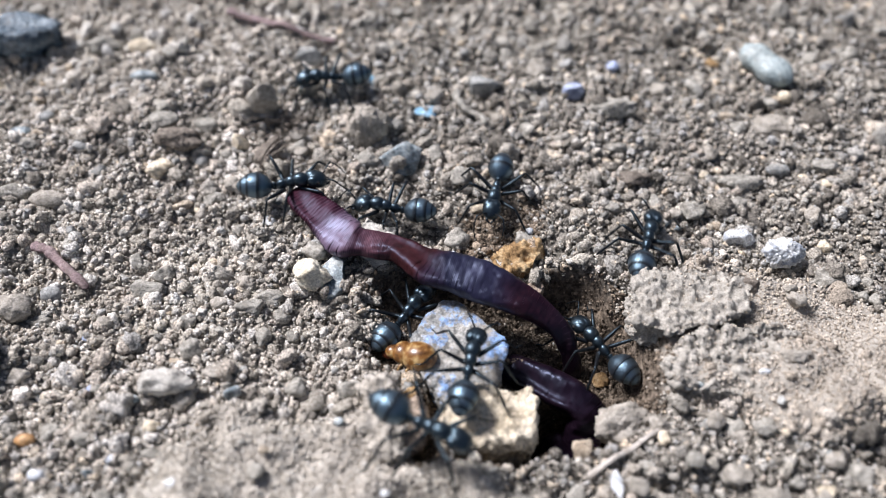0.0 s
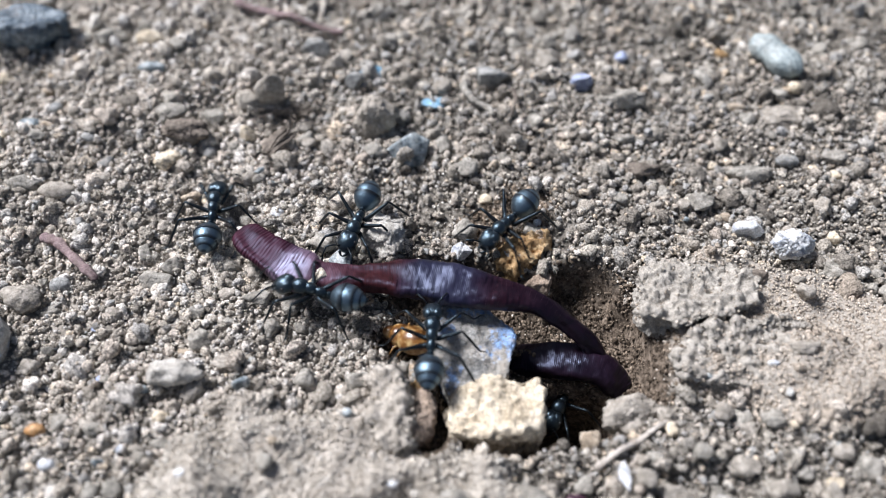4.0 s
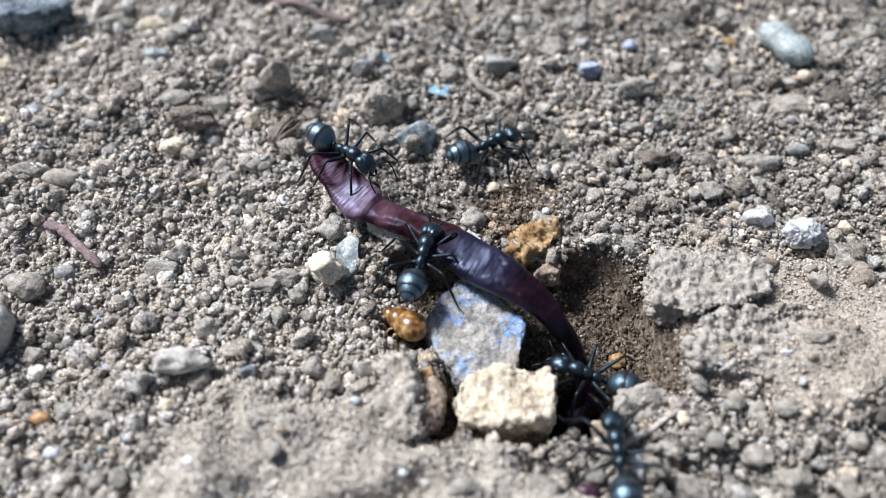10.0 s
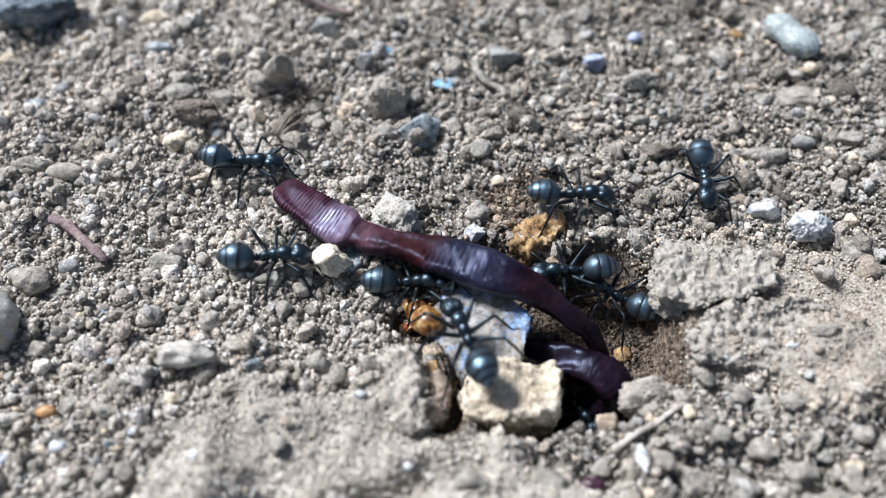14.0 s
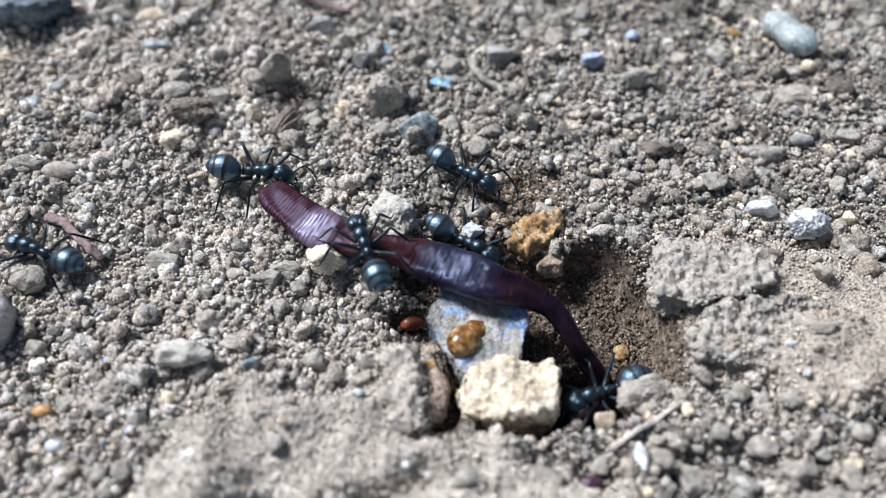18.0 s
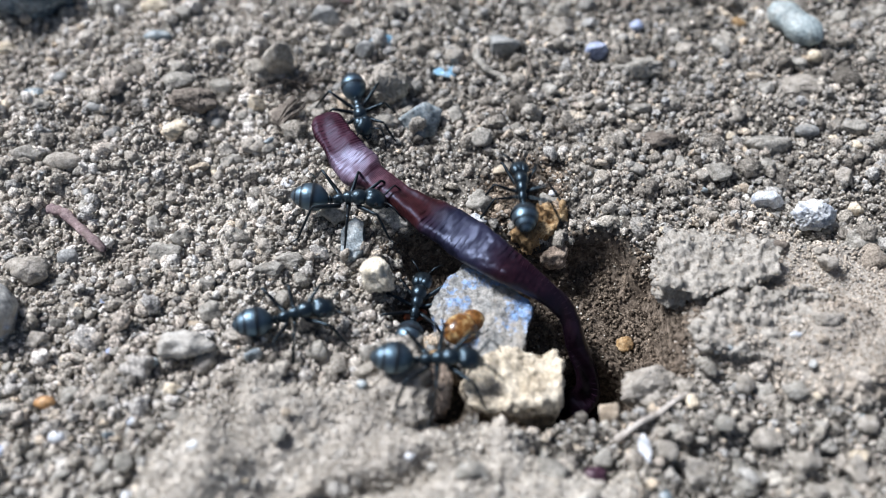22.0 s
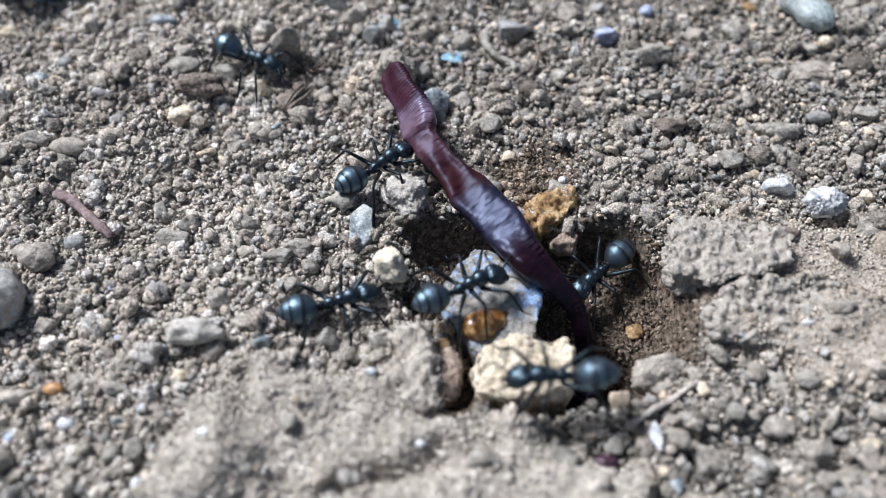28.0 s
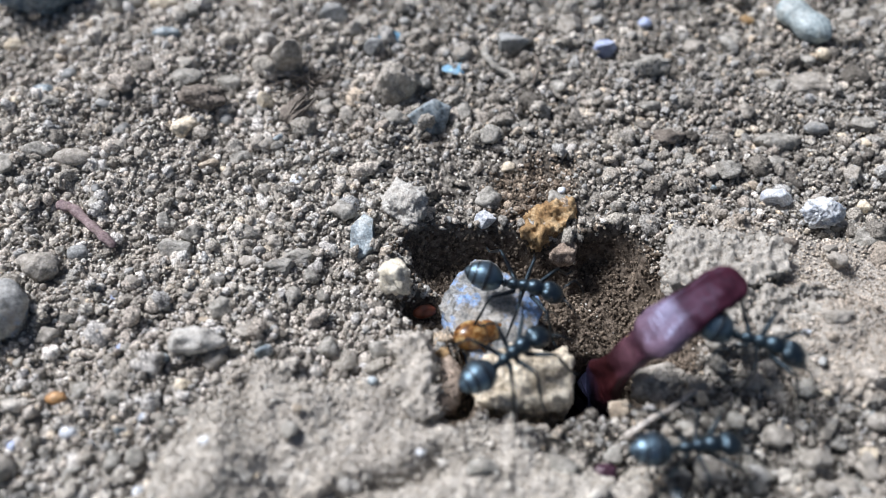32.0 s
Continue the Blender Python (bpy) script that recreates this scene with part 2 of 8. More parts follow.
def ground_material():
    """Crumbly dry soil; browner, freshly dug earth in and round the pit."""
    m, t, b = material("soil", 0.95, 0.18)
    where = coords(t)
    # Loose soil's base is darkened to deepen the shade in gaps between crumbs.
    dry = ramp(t, grain(t, where, 1500.0, 7.0, 0.7), (0.4, (0.06, 0.055, 0.048)), (0.5, (0.16, 0.15, 0.133)), (0.62, (0.29, 0.275, 0.25)))
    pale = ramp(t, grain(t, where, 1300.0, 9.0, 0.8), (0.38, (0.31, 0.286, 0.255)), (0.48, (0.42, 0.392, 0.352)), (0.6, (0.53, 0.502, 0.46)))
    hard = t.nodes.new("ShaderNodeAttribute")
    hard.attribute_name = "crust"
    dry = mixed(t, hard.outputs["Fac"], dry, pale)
    patch = ramp(t, grain(t, where, 130.0, 3.0), (0.35, (0.86, 0.83, 0.8)), (0.65, (1.1, 1.08, 1.05)))
    dry = mixed(t, 0.8, dry, patch, "MULTIPLY")
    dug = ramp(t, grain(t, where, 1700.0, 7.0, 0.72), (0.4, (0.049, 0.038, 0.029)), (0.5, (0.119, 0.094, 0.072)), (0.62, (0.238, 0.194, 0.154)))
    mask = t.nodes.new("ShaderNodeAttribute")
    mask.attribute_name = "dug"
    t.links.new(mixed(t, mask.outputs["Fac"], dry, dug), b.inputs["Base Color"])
    bumped(t, b, grain(t, where, 5200.0, 4.0, 0.6), 0.8, 0.00005)
    return m


SOIL = ground_material()


def cuticle_material(name, base, rough, coat):
    m, t, b = material(name, rough, 0.45, 0.0, coat)
    b.inputs["Specular Tint"].default_value = (0.5, 0.78, 1.0, 1)
    where = coords(t)
    t.links.new(ramp(t, grain(t, where, 2500.0, 5.0), (0.3, [c * 0.6 for c in base]), (0.7, base)), b.inputs["Base Color"])
    b.inputs["Coat Roughness"].default_value = 0.16
    bumped(t, b, grain(t, where, 7000.0, 4.0), 0.6, 0.00006)
    return m


BLACK = cuticle_material("black_cuticle", (0.007, 0.009, 0.011), 0.33, 0.15)
GASTER = cuticle_material("grey_sheen_cuticle", (0.018, 0.0205, 0.025), 0.4, 0.15)
GASTER.node_tree.nodes["Principled BSDF"].inputs["Specular IOR Level"].default_value = 1.0
GASTER.node_tree.nodes["Principled BSDF"].inputs["IOR"].default_value = 1.95
BLACK.node_tree.nodes["Principled BSDF"].inputs["IOR"].default_value = 1.8
edge = GASTER.node_tree.nodes.new("ShaderNodeAttribute")
edge.attribute_name = "rim"
GASTER.node_tree.links.new(ramp(GASTER.node_tree, edge.outputs["Fac"], (0.0, (1.0, 1.0, 1.0)), (1.0, (0.12, 0.12, 0.12))), GASTER.node_tree.nodes["Principled BSDF"].inputs["Specular IOR Level"])
LEG = cuticle_material("dark_leg_cuticle", (0.009, 0.008, 0.008), 0.4, 0.0)
EYE = material("ant_eye", 0.15, 0.7)[0]
EYE.node_tree.nodes["Principled BSDF"].inputs["Base Color"].default_value = (0.02, 0.02, 0.022, 1)


# Blues from 17.5 to 22 partly stand for the sky's sheen on the skin.
SKIN_TONES = [(0, (0.015, 0.003, 0.006), (0.056, 0.013, 0.023)), (5.0, (0.014, 0.003, 0.007), (0.054, 0.015, 0.028)),
              (6.4, (0.045, 0.026, 0.045), (0.19, 0.135, 0.2)), (8.0, (0.035, 0.018, 0.03), (0.16, 0.1, 0.14)),
              (8.7, (0.016, 0.004, 0.008), (0.05, 0.018, 0.028)), (9.8, (0.036, 0.012, 0.018), (0.15, 0.07, 0.09)),
              (11.6, (0.02, 0.006, 0.009), (0.082, 0.03, 0.04)), (13, (0.014, 0.003, 0.0035), (0.05, 0.013, 0.014)),
              (15.5, (0.013, 0.0025, 0.003), (0.045, 0.011, 0.013)), (17.5, (0.005, 0.005, 0.012), (0.02, 0.02, 0.046)),
              (22, (0.005, 0.0045, 0.011), (0.02, 0.018, 0.042)), (24, (0.008, 0.002, 0.004), (0.03, 0.008, 0.013)),
              (28, (0.004, 0.001, 0.003), (0.015, 0.006, 0.011)), (64, (0.003, 0.0015, 0.004), (0.015, 0.007, 0.015))]


def skin_material():
    """Wet worm skin: its colour changes along the body; fine cross rings, streaks and an iridescent gloss."""
    m, t, b = material("worm_skin", 0.4, 0.5)
    b.inputs["Specular Tint"].default_value = (0.58, 0.68, 1.0, 1)
    place = t.nodes.new("ShaderNodeAttribute")
    place.attribute_name = "place"
    where = place.outputs["Vector"]
    length = t.nodes.new("ShaderNodeSeparateXYZ")
    t.links.new(where, length.inputs[0])
    wander = t.nodes.new("ShaderNodeMath")
    wander.operation = "MULTIPLY_ADD"
    wander.inputs[1].default_value = 0.0035
    t.links.new(grain(t, where, 260.0, 3.0), wander.inputs[0])
    t.links.new(length.outputs["X"], wander.inputs[2])
    along_body = span(t, wander.outputs["Value"], 0.0017, 0.0657)
    dark = ramp(t, along_body, *[(row[0] / 64, row[1]) for row in SKIN_TONES])
    light = ramp(t, along_body, *[(row[0] / 64, row[2]) for row in SKIN_TONES])
    fine = node(t, "ShaderNodeMapping", Scale=(4.5, 0.8, 0.8))
    t.links.new(where, fine.inputs["Vector"])
    lines = grain(t, fine.outputs["Vector"], 900.0, 5.0, 0.65)
    blot = grain(t, where, 420.0, 5.0, 0.65)
    wave = node(t, "ShaderNodeTexWave", Scale=2100.0, Distortion=3.0, Detail=3.0, Detail_Scale=0.8)
    wave.wave_type, wave.bands_direction = "BANDS", "X"
    t.links.new(where, wave.inputs["Vector"])
    rings = wave.outputs["Fac"]
    both = mixed(t, 0.55, mixed(t, 0.25, lines, rings), blot)
    skin = mixed(t, span(t, both, 0.38, 0.62), dark, light)
    t.links.new(skin, b.inputs["Base Color"])
    gloss = ramp(t, along_body, (0.0, (0.46, 0.46, 0.46)), (0.08, (0.46, 0.46, 0.46)), (0.105, (0.36, 0.36, 0.36)), (0.135, (0.44, 0.44, 0.44)), (0.255, (0.44, 0.44, 0.44)),
                 (0.29, (0.4, 0.4, 0.4)), (0.36, (0.4, 0.4, 0.4)), (0.4, (0.38, 0.38, 0.38)))
    gloss = mixed(t, 1.0, gloss, ramp(t, blot, (0.36, (0.88, 0.88, 0.88)), (0.64, (1.15, 1.15, 1.15))), "MULTIPLY")
    t.links.new(gloss, b.inputs["Roughness"])
    sheen = ramp(t, along_body, (0.0, (0.25, 0.25, 0.25)), (0.08, (0.25, 0.25, 0.25)), (0.105, (0.65, 0.65, 0.65)), (0.135, (0.3, 0.3, 0.3)), (0.255, (0.2, 0.2, 0.2)),
                 (0.29, (0.46, 0.46, 0.46)), (0.36, (0.46, 0.46, 0.46)), (0.385, (0.35, 0.35, 0.35)))
    t.links.new(sheen, b.inputs["Specular IOR Level"])
    bumped(t, b, mixed(t, 0.6, rings, lines), 1.0, 0.000012)
    return m


SKIN = skin_material()


AMBER, amber_tree, amber_bsdf = material("amber_husk", 0.3, 0.5, 0.0, 0.15)
amber_tree.links.new(ramp(amber_tree, grain(amber_tree, coords(amber_tree), 1100.0, 4.0), (0.36, (0.07, 0.025, 0.006)), (0.5, (0.27, 0.12, 0.03)), (0.64, (0.6, 0.43, 0.2))), amber_bsdf.inputs["Base Color"])
amber_bsdf.inputs["Transmission Weight"].default_value = 0.25
SEED, seed_tree, seed_bsdf = material("seed_husk", 0.35, 0.5)
seed_tree.links.new(ramp(seed_tree, grain(seed_tree, coords(seed_tree), 1500.0), (0.3, (0.09, 0.02, 0.008)), (0.7, (0.26, 0.07, 0.03))), seed_bsdf.inputs["Base Color"])


# ---- the soil ----
def hashed(ix, iy, seed):
    h = (ix.astype(np.int64) * 374761393 + iy.astype(np.int64) * 668265263 + seed * 974711) & 0xFFFFFFFF
    h = ((h ^ (h >> 13)) * 1274126177) & 0xFFFFFFFF
    return ((h ^ (h >> 16)) & 0xFFFF) / 65535.0


def value_noise(x, y, size, seed):
    """Smooth lattice noise from -1 to 1; x, y and size in millimetres."""
    u, v = x / size, y / size
    iu, iv = np.floor(u), np.floor(v)
    fu, fv = u - iu, v - iv
    fu, fv = fu * fu * (3 - 2 * fu), fv * fv * (3 - 2 * fv)
    a, b = hashed(iu, iv, seed), hashed(iu + 1, iv, seed)
    c, d = hashed(iu, iv + 1, seed), hashed(iu + 1, iv + 1, seed)
    return 2 * ((a * (1 - fu) + b * fu) * (1 - fv) + (c * (1 - fu) + d * fu) * fv) - 1


def smooth(t):
    t = np.clip(t, 0, 1)
    return t * t * (3 - 2 * t)


def oval(x, y, cx, cy, rx, ry, turn=0.0, wobble=0.0):
    """Distance from an oval's middle: 1 on its rim."""
    c, s = np.cos(np.radians(turn)), np.sin(np.radians(turn))
    dx, dy = x - cx, y - cy
    d = np.hypot((c * dx + s * dy) / rx, (c * dy - s * dx) / ry)
    if wobble:
        d = d + wobble * value_noise(x, y, 5.0, 31) + 0.5 * wobble * value_noise(x, y, 1.8, 32)
    return d


def crust_mask(x, y):
    """Where the soil is a compacted crust instead of loose crumbs."""
    blur = 0.06 + 0.5 * smooth((-9.0 - y) / 6)
    right = smooth((1.0 - oval(x, y, 29.6, -9.0, 12.0, 8.4, -14, 0.16)) / blur)
    shelf = smooth((1.0 - oval(x, y, -9.0, -20.5, 16.0, 8.0, 14, 0.3)) / 0.5)
    front = smooth((1.0 - oval(x, y, 0.0, -27.0, 24, 6.4, 0, 0.3)) / 0.4)
    return np.maximum(np.maximum(right, shelf), front)


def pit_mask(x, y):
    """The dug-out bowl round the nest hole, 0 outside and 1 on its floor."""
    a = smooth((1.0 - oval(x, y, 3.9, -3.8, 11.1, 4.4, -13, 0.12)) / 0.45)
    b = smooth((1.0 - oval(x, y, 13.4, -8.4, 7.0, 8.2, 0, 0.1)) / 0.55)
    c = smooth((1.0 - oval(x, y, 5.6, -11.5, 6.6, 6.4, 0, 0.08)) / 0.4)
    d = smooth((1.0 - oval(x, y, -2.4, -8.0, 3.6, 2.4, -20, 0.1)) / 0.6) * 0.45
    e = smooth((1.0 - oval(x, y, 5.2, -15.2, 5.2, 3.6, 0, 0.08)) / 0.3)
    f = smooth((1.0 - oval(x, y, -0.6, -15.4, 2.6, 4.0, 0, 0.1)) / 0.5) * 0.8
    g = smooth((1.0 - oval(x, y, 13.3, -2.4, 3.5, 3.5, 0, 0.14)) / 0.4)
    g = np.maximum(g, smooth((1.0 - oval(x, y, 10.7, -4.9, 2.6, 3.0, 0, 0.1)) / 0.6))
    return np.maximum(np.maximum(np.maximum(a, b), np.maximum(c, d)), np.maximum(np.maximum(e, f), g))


def spoil_mask(x, y):
    """The fan of finely dug earth above the pit."""
    return smooth((1.0 - oval(x, y, 2.5, 8.0, 11.0, 7.5, 0, 0.3)) / 0.6)


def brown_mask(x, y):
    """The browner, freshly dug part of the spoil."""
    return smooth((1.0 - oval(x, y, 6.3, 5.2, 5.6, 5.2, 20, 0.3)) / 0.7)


def terrain(x, y):
    """Height of the soil in millimetres, without its crumbs."""
    near = np.exp(-(x * x + y * y) / 8000.0)
    z = 0.7 * value_noise(x, y, 17.0, 1) * near + 0.8 * value_noise(x, y, 6.0, 2) * near
    z = z + 0.62 * value_noise(x, y, 2.3, 3)
    z = z + 2.2 * crust_mask(x, y)
    loose = smooth((x - 10) / 4) * smooth((-12.5 - y) / 3) * near
    z = z + loose * (1.3 * value_noise(x, y, 3.6, 21) + 0.5 * value_noise(x, y, 1.7, 22))
    pit = pit_mask(x, y)
    z = z * (1 - 0.6 * pit) - 4.4 * pit
    hole = smooth((1.0 - oval(x, y, 11.8, -13.7, 4.5, 4.0, 0, 0.06)) / 0.45)
    return z - 15.0 * hole


def relief(x, y, crust):
    """The small unevenness on top of the terrain: lumpy on the crust, sunk between the loose crumbs."""
    fine = 0.1 * value_noise(x, y, 0.9, 5) + 0.08 * value_noise(x, y, 0.5, 6)
    hard = 0.42 * value_noise(x, y, 4.2, 7) + 0.26 * value_noise(x, y, 1.9, 8) + 0.14 * value_noise(x, y, 0.8, 10)
    crack = smooth((0.05 - np.abs(value_noise(x, y, 7.5, 9))) / 0.05) * smooth(value_noise(x, y, 9.0, 12) * 3)
    return fine + crust * (hard - 0.5 * crack) - 0.22 * (1 - crust)


def sheet_steps(low, high, step, far):
    """Even steps between low and high, then ever longer ones out to far."""
    inner = list(np.arange(low, high + step / 2, step))
    grow, out = step, []
    reach = 0.0
    while reach < far:
        grow *= 1.28
        reach += grow
        out.append(reach)
    return np.array([low - r for r in reversed(out)] + inner + [inner[-1] + r for r in out])


def mesh_of(name, verts, faces, mat, smooth_shade=True):
    """A mesh from arrays of places in millimetres and of triangles or quads."""
    me = bpy.data.meshes.new(name)
    n = faces.shape[1]
    me.vertices.add(len(verts))
    me.vertices.foreach_set("co", (np.asarray(verts, np.float64) * mm).astype(np.float32).ravel())
    me.loops.add(faces.size)
    me.loops.foreach_set("vertex_index", faces.astype(np.int32).ravel())
    me.polygons.add(len(faces))
    me.polygons.foreach_set("loop_start", np.arange(0, faces.size, n, dtype=np.int32))
    me.polygons.foreach_set("use_smooth", np.full(len(faces), smooth_shade))
    me.materials.append(mat)
    me.update(calc_edges=True)
    return me


def paleness(x, y):
    """Share of pale soil, 0 to 1: higher to the left, evening out to 0.5 far off."""
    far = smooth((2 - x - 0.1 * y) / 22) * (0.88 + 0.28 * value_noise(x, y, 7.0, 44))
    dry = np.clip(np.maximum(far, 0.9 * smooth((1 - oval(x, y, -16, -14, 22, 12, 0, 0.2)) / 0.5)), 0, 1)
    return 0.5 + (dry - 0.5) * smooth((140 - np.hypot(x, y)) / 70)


def build_ground():
    xs, ys = sheet_steps(-54, 54, 0.32, 60000.0), sheet_steps(-30, 46, 0.32, 60000.0)
    gx, gy = np.meshgrid(xs, ys)
    z = terrain(gx, gy)
    near = smooth((90 - np.hypot(gx, gy)) / 30)
    crust = crust_mask(gx, gy)
    z = z + near * relief(gx, gy, crust)
    verts = np.stack([gx, gy, z], -1).reshape(-1, 3)
    r, c = len(ys), len(xs)
    i = (np.arange(r - 1)[:, None] * c + np.arange(c - 1)[None]).ravel()
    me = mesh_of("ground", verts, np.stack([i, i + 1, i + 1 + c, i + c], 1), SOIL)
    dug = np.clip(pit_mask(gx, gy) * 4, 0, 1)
    for key, value in (("dug", np.maximum(dug, 0.7 * brown_mask(gx, gy))), ("crust", np.maximum(crust * (1 - 0.3 * smooth((gx - 11) / 4)), 0.5 * paleness(gx, gy)))):
        layer = me.attributes.new(key, "FLOAT", "POINT")
        layer.data.foreach_set("value", value.astype(np.float32).ravel())
    tagged(new("ground", me), "dry grey-brown crumbly soil with a dug-out nest hole", "soil", kind="structure")


build_ground()


def ico(levels):
    bm = bmesh.new()
    bmesh.ops.create_icosphere(bm, subdivisions=levels, radius=1.0)
    v = np.array([w.co[:] for w in bm.verts])
    t = np.array([[w.index for w in f.verts] for f in bm.faces])
    bm.free()
    return v, t


def turns(n, rng):
    q = rng.normal(size=(n, 4))
    w, x, y, z = (q / np.linalg.norm(q, axis=1, keepdims=True)).T
    return np.stack([np.stack([1 - 2 * (y * y + z * z), 2 * (x * y - z * w), 2 * (x * z + y * w)], -1),
                     np.stack([2 * (x * y + z * w), 1 - 2 * (x * x + z * z), 2 * (y * z - x * w)], -1),
                     np.stack([2 * (x * z - y * w), 2 * (y * z + x * w), 1 - 2 * (x * x + y * y)], -1)], 1)


def crumbs(name, label, places, radii, mat, levels, rng):
    """Very many soil crumbs in one mesh: lumpy grains, each with its own turn and squash, without their buried undersides."""
    v, t = ico(levels)
    n = len(radii)
    bend = np.ones((n, len(v)))
    for high, size in ((1.6, 0.2), (3.2, 0.17), (6.0, 0.12)):
        k = rng.normal(size=(n, 3)) * high
        bend += size * np.sin(k @ v.T + rng.uniform(0, 6.3, (n, 1)))
    bend = (bend * (1 + (0.13 if levels == 1 else 0.085) * rng.normal(size=bend.shape)))[:, :, None]
    squash = rng.uniform(0.62, 1.3, (n, 1, 3))
    shape = (v[None] * bend * squash) @ turns(n, rng).transpose(0, 2, 1)
    middle = shape[:, t, 2].mean(2)
    seen = middle > -0.2
    shape = shape * radii[:, None, None] + places[:, None, :]
    faces = (t[None] + (np.arange(n) * len(v))[:, None, None])[seen]
    used, faces = np.unique(faces, return_inverse=True)
    me = mesh_of(name, shape.reshape(-1, 3)[used], faces.reshape(-1, 3), mat)
    tagged(new(name, me), label, "soil crumbs", kind="stuff")


def scatter(n, rng):
    """About n places, evenly strewn over the soil in sight."""
    step = math.sqrt(108 * 69 / n)
    gx, gy = np.meshgrid(np.arange(-54, 54, step), np.arange(-26, 43, step))
    x = (gx + rng.uniform(-0.62, 0.62, gx.shape) * step).ravel()
    y = (gy + rng.uniform(-0.62, 0.62, gy.shape) * step).ravel()
    keep = np.abs(x) < 36 + (y + 22) * 0.335
    return x[keep], y[keep]


def build_crumbs():
    rng = np.random.default_rng(7)
    hosts = []
    for name, count, low, high, levels in (("large_crumbs", 1000, 0.45, 0.9, 3), ("coarse_crumbs", 24500, 0.17, 0.46, 2), ("fine_crumbs", 50000, 0.09, 0.21, 1)):
        x, y = scatter(count, rng)
        r = low + (high - low) * rng.random(len(x)) ** 2.0
        thick = 0.5 + 0.5 * value_noise(x, y, 5.0, 40)
        r = r * (0.75 + 0.5 * thick)
        crust, pit, spoil = crust_mask(x, y), pit_mask(x, y), spoil_mask(x, y)
        keep = rng.random(len(x)) > np.maximum(crust * {3: 0.9, 2: 0.8, 1: 0.1}[levels], np.minimum(1, pit * 3))
        keep &= rng.random(len(x)) > {3: 0.9, 2: 0.6, 1: 0.0}[levels] * spoil
        x, y, r, crust = x[keep], y[keep], r[keep], crust[keep]
        rise = rng.uniform(-0.2, 0.95, len(r)) if levels > 1 else rng.uniform(0.0, 1.1, len(r))
        z = terrain(x, y) + relief(x, y, crust) + r * (rise - (0.75 if levels > 1 else 0.4) * crust) + 0.12 * (1 - crust)
        hard = crust > 0.35
        pale = (rng.random(len(x)) < np.maximum(0.9 * paleness(x, y), 0.4 * spoil[keep])) & ~hard
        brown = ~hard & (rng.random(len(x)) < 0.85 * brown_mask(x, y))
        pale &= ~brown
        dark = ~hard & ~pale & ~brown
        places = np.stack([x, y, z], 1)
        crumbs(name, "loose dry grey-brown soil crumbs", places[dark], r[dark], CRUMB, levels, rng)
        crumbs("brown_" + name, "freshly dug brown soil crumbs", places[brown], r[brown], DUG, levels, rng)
        crumbs("pale_" + name, "loose pale soil crumbs", places[pale], r[pale], PALE_CRUMB, levels, rng)
        for side, mat in ((x < 13, CRUST_CRUMB), (x >= 13, TAN_CRUST)):
            crumbs("crust_" + name, "pale crumbs baked into the hard soil crust", places[hard & side], r[hard & side], mat, levels, rng)
        if levels > 1:
            hosts.append(np.column_stack([places, r, pale])[~hard])
    x, y = scatter(150000, rng)
    crust = crust_mask(x, y)
    keep = (crust > 0.25) & (pit_mask(x, y) < 0.05)
    x, y, crust = x[keep], y[keep], crust[keep]
    r = 0.06 + 0.12 * rng.random(len(x)) ** 2
    z = terrain(x, y) + relief(x, y, crust) + r * rng.uniform(-0.5, 0.5, len(x))
    places = np.stack([x, y, z], 1)
    for side, mat in ((x < 13, CRUST_CRUMB), (x >= 13, TAN_CRUST)):
        crumbs("crust_grains", "fine pale grains baked into the hard soil crust", places[side], r[side], mat, 1, rng)
    # grains that cling to the larger crumbs
    hosts = np.vstack(hosts)
    share = hosts[:, 3] ** 1.6
    host = hosts[rng.choice(len(hosts), 46000, p=share / share.sum())]
    way = rng.normal(size=(len(host), 3))
    way[:, 2] = np.abs(way[:, 2])
    way[:, 1] -= 0.25
    way /= np.linalg.norm(way, axis=1, keepdims=True)
    r = np.minimum(0.05 + 0.1 * rng.random(len(host)) ** 1.6, 0.45 * host[:, 3])
    places = host[:, :3] + way * (host[:, 3] * 0.9)[:, None]
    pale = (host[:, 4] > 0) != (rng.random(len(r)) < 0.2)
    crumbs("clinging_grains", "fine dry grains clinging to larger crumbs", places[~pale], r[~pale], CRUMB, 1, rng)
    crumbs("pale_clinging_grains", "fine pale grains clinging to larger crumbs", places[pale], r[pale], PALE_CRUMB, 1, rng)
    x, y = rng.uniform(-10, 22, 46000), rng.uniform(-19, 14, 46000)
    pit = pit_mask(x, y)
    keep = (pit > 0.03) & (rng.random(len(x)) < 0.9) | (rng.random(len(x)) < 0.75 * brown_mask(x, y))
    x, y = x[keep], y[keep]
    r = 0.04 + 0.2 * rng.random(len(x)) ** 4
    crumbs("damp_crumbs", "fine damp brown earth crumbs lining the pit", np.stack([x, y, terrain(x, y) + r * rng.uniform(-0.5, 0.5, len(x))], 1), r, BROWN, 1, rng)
    x, y, r = x[::45], y[::45], 0.05 + 0.07 * rng.random(len(x[::45])) ** 2
    crumbs("pale_pit_grains", "pale grains strewn over the damp pit", np.stack([x, y, terrain(x, y) + r * 0.5], 1), r, PALE_CRUMB, 1, rng)


build_crumbs()


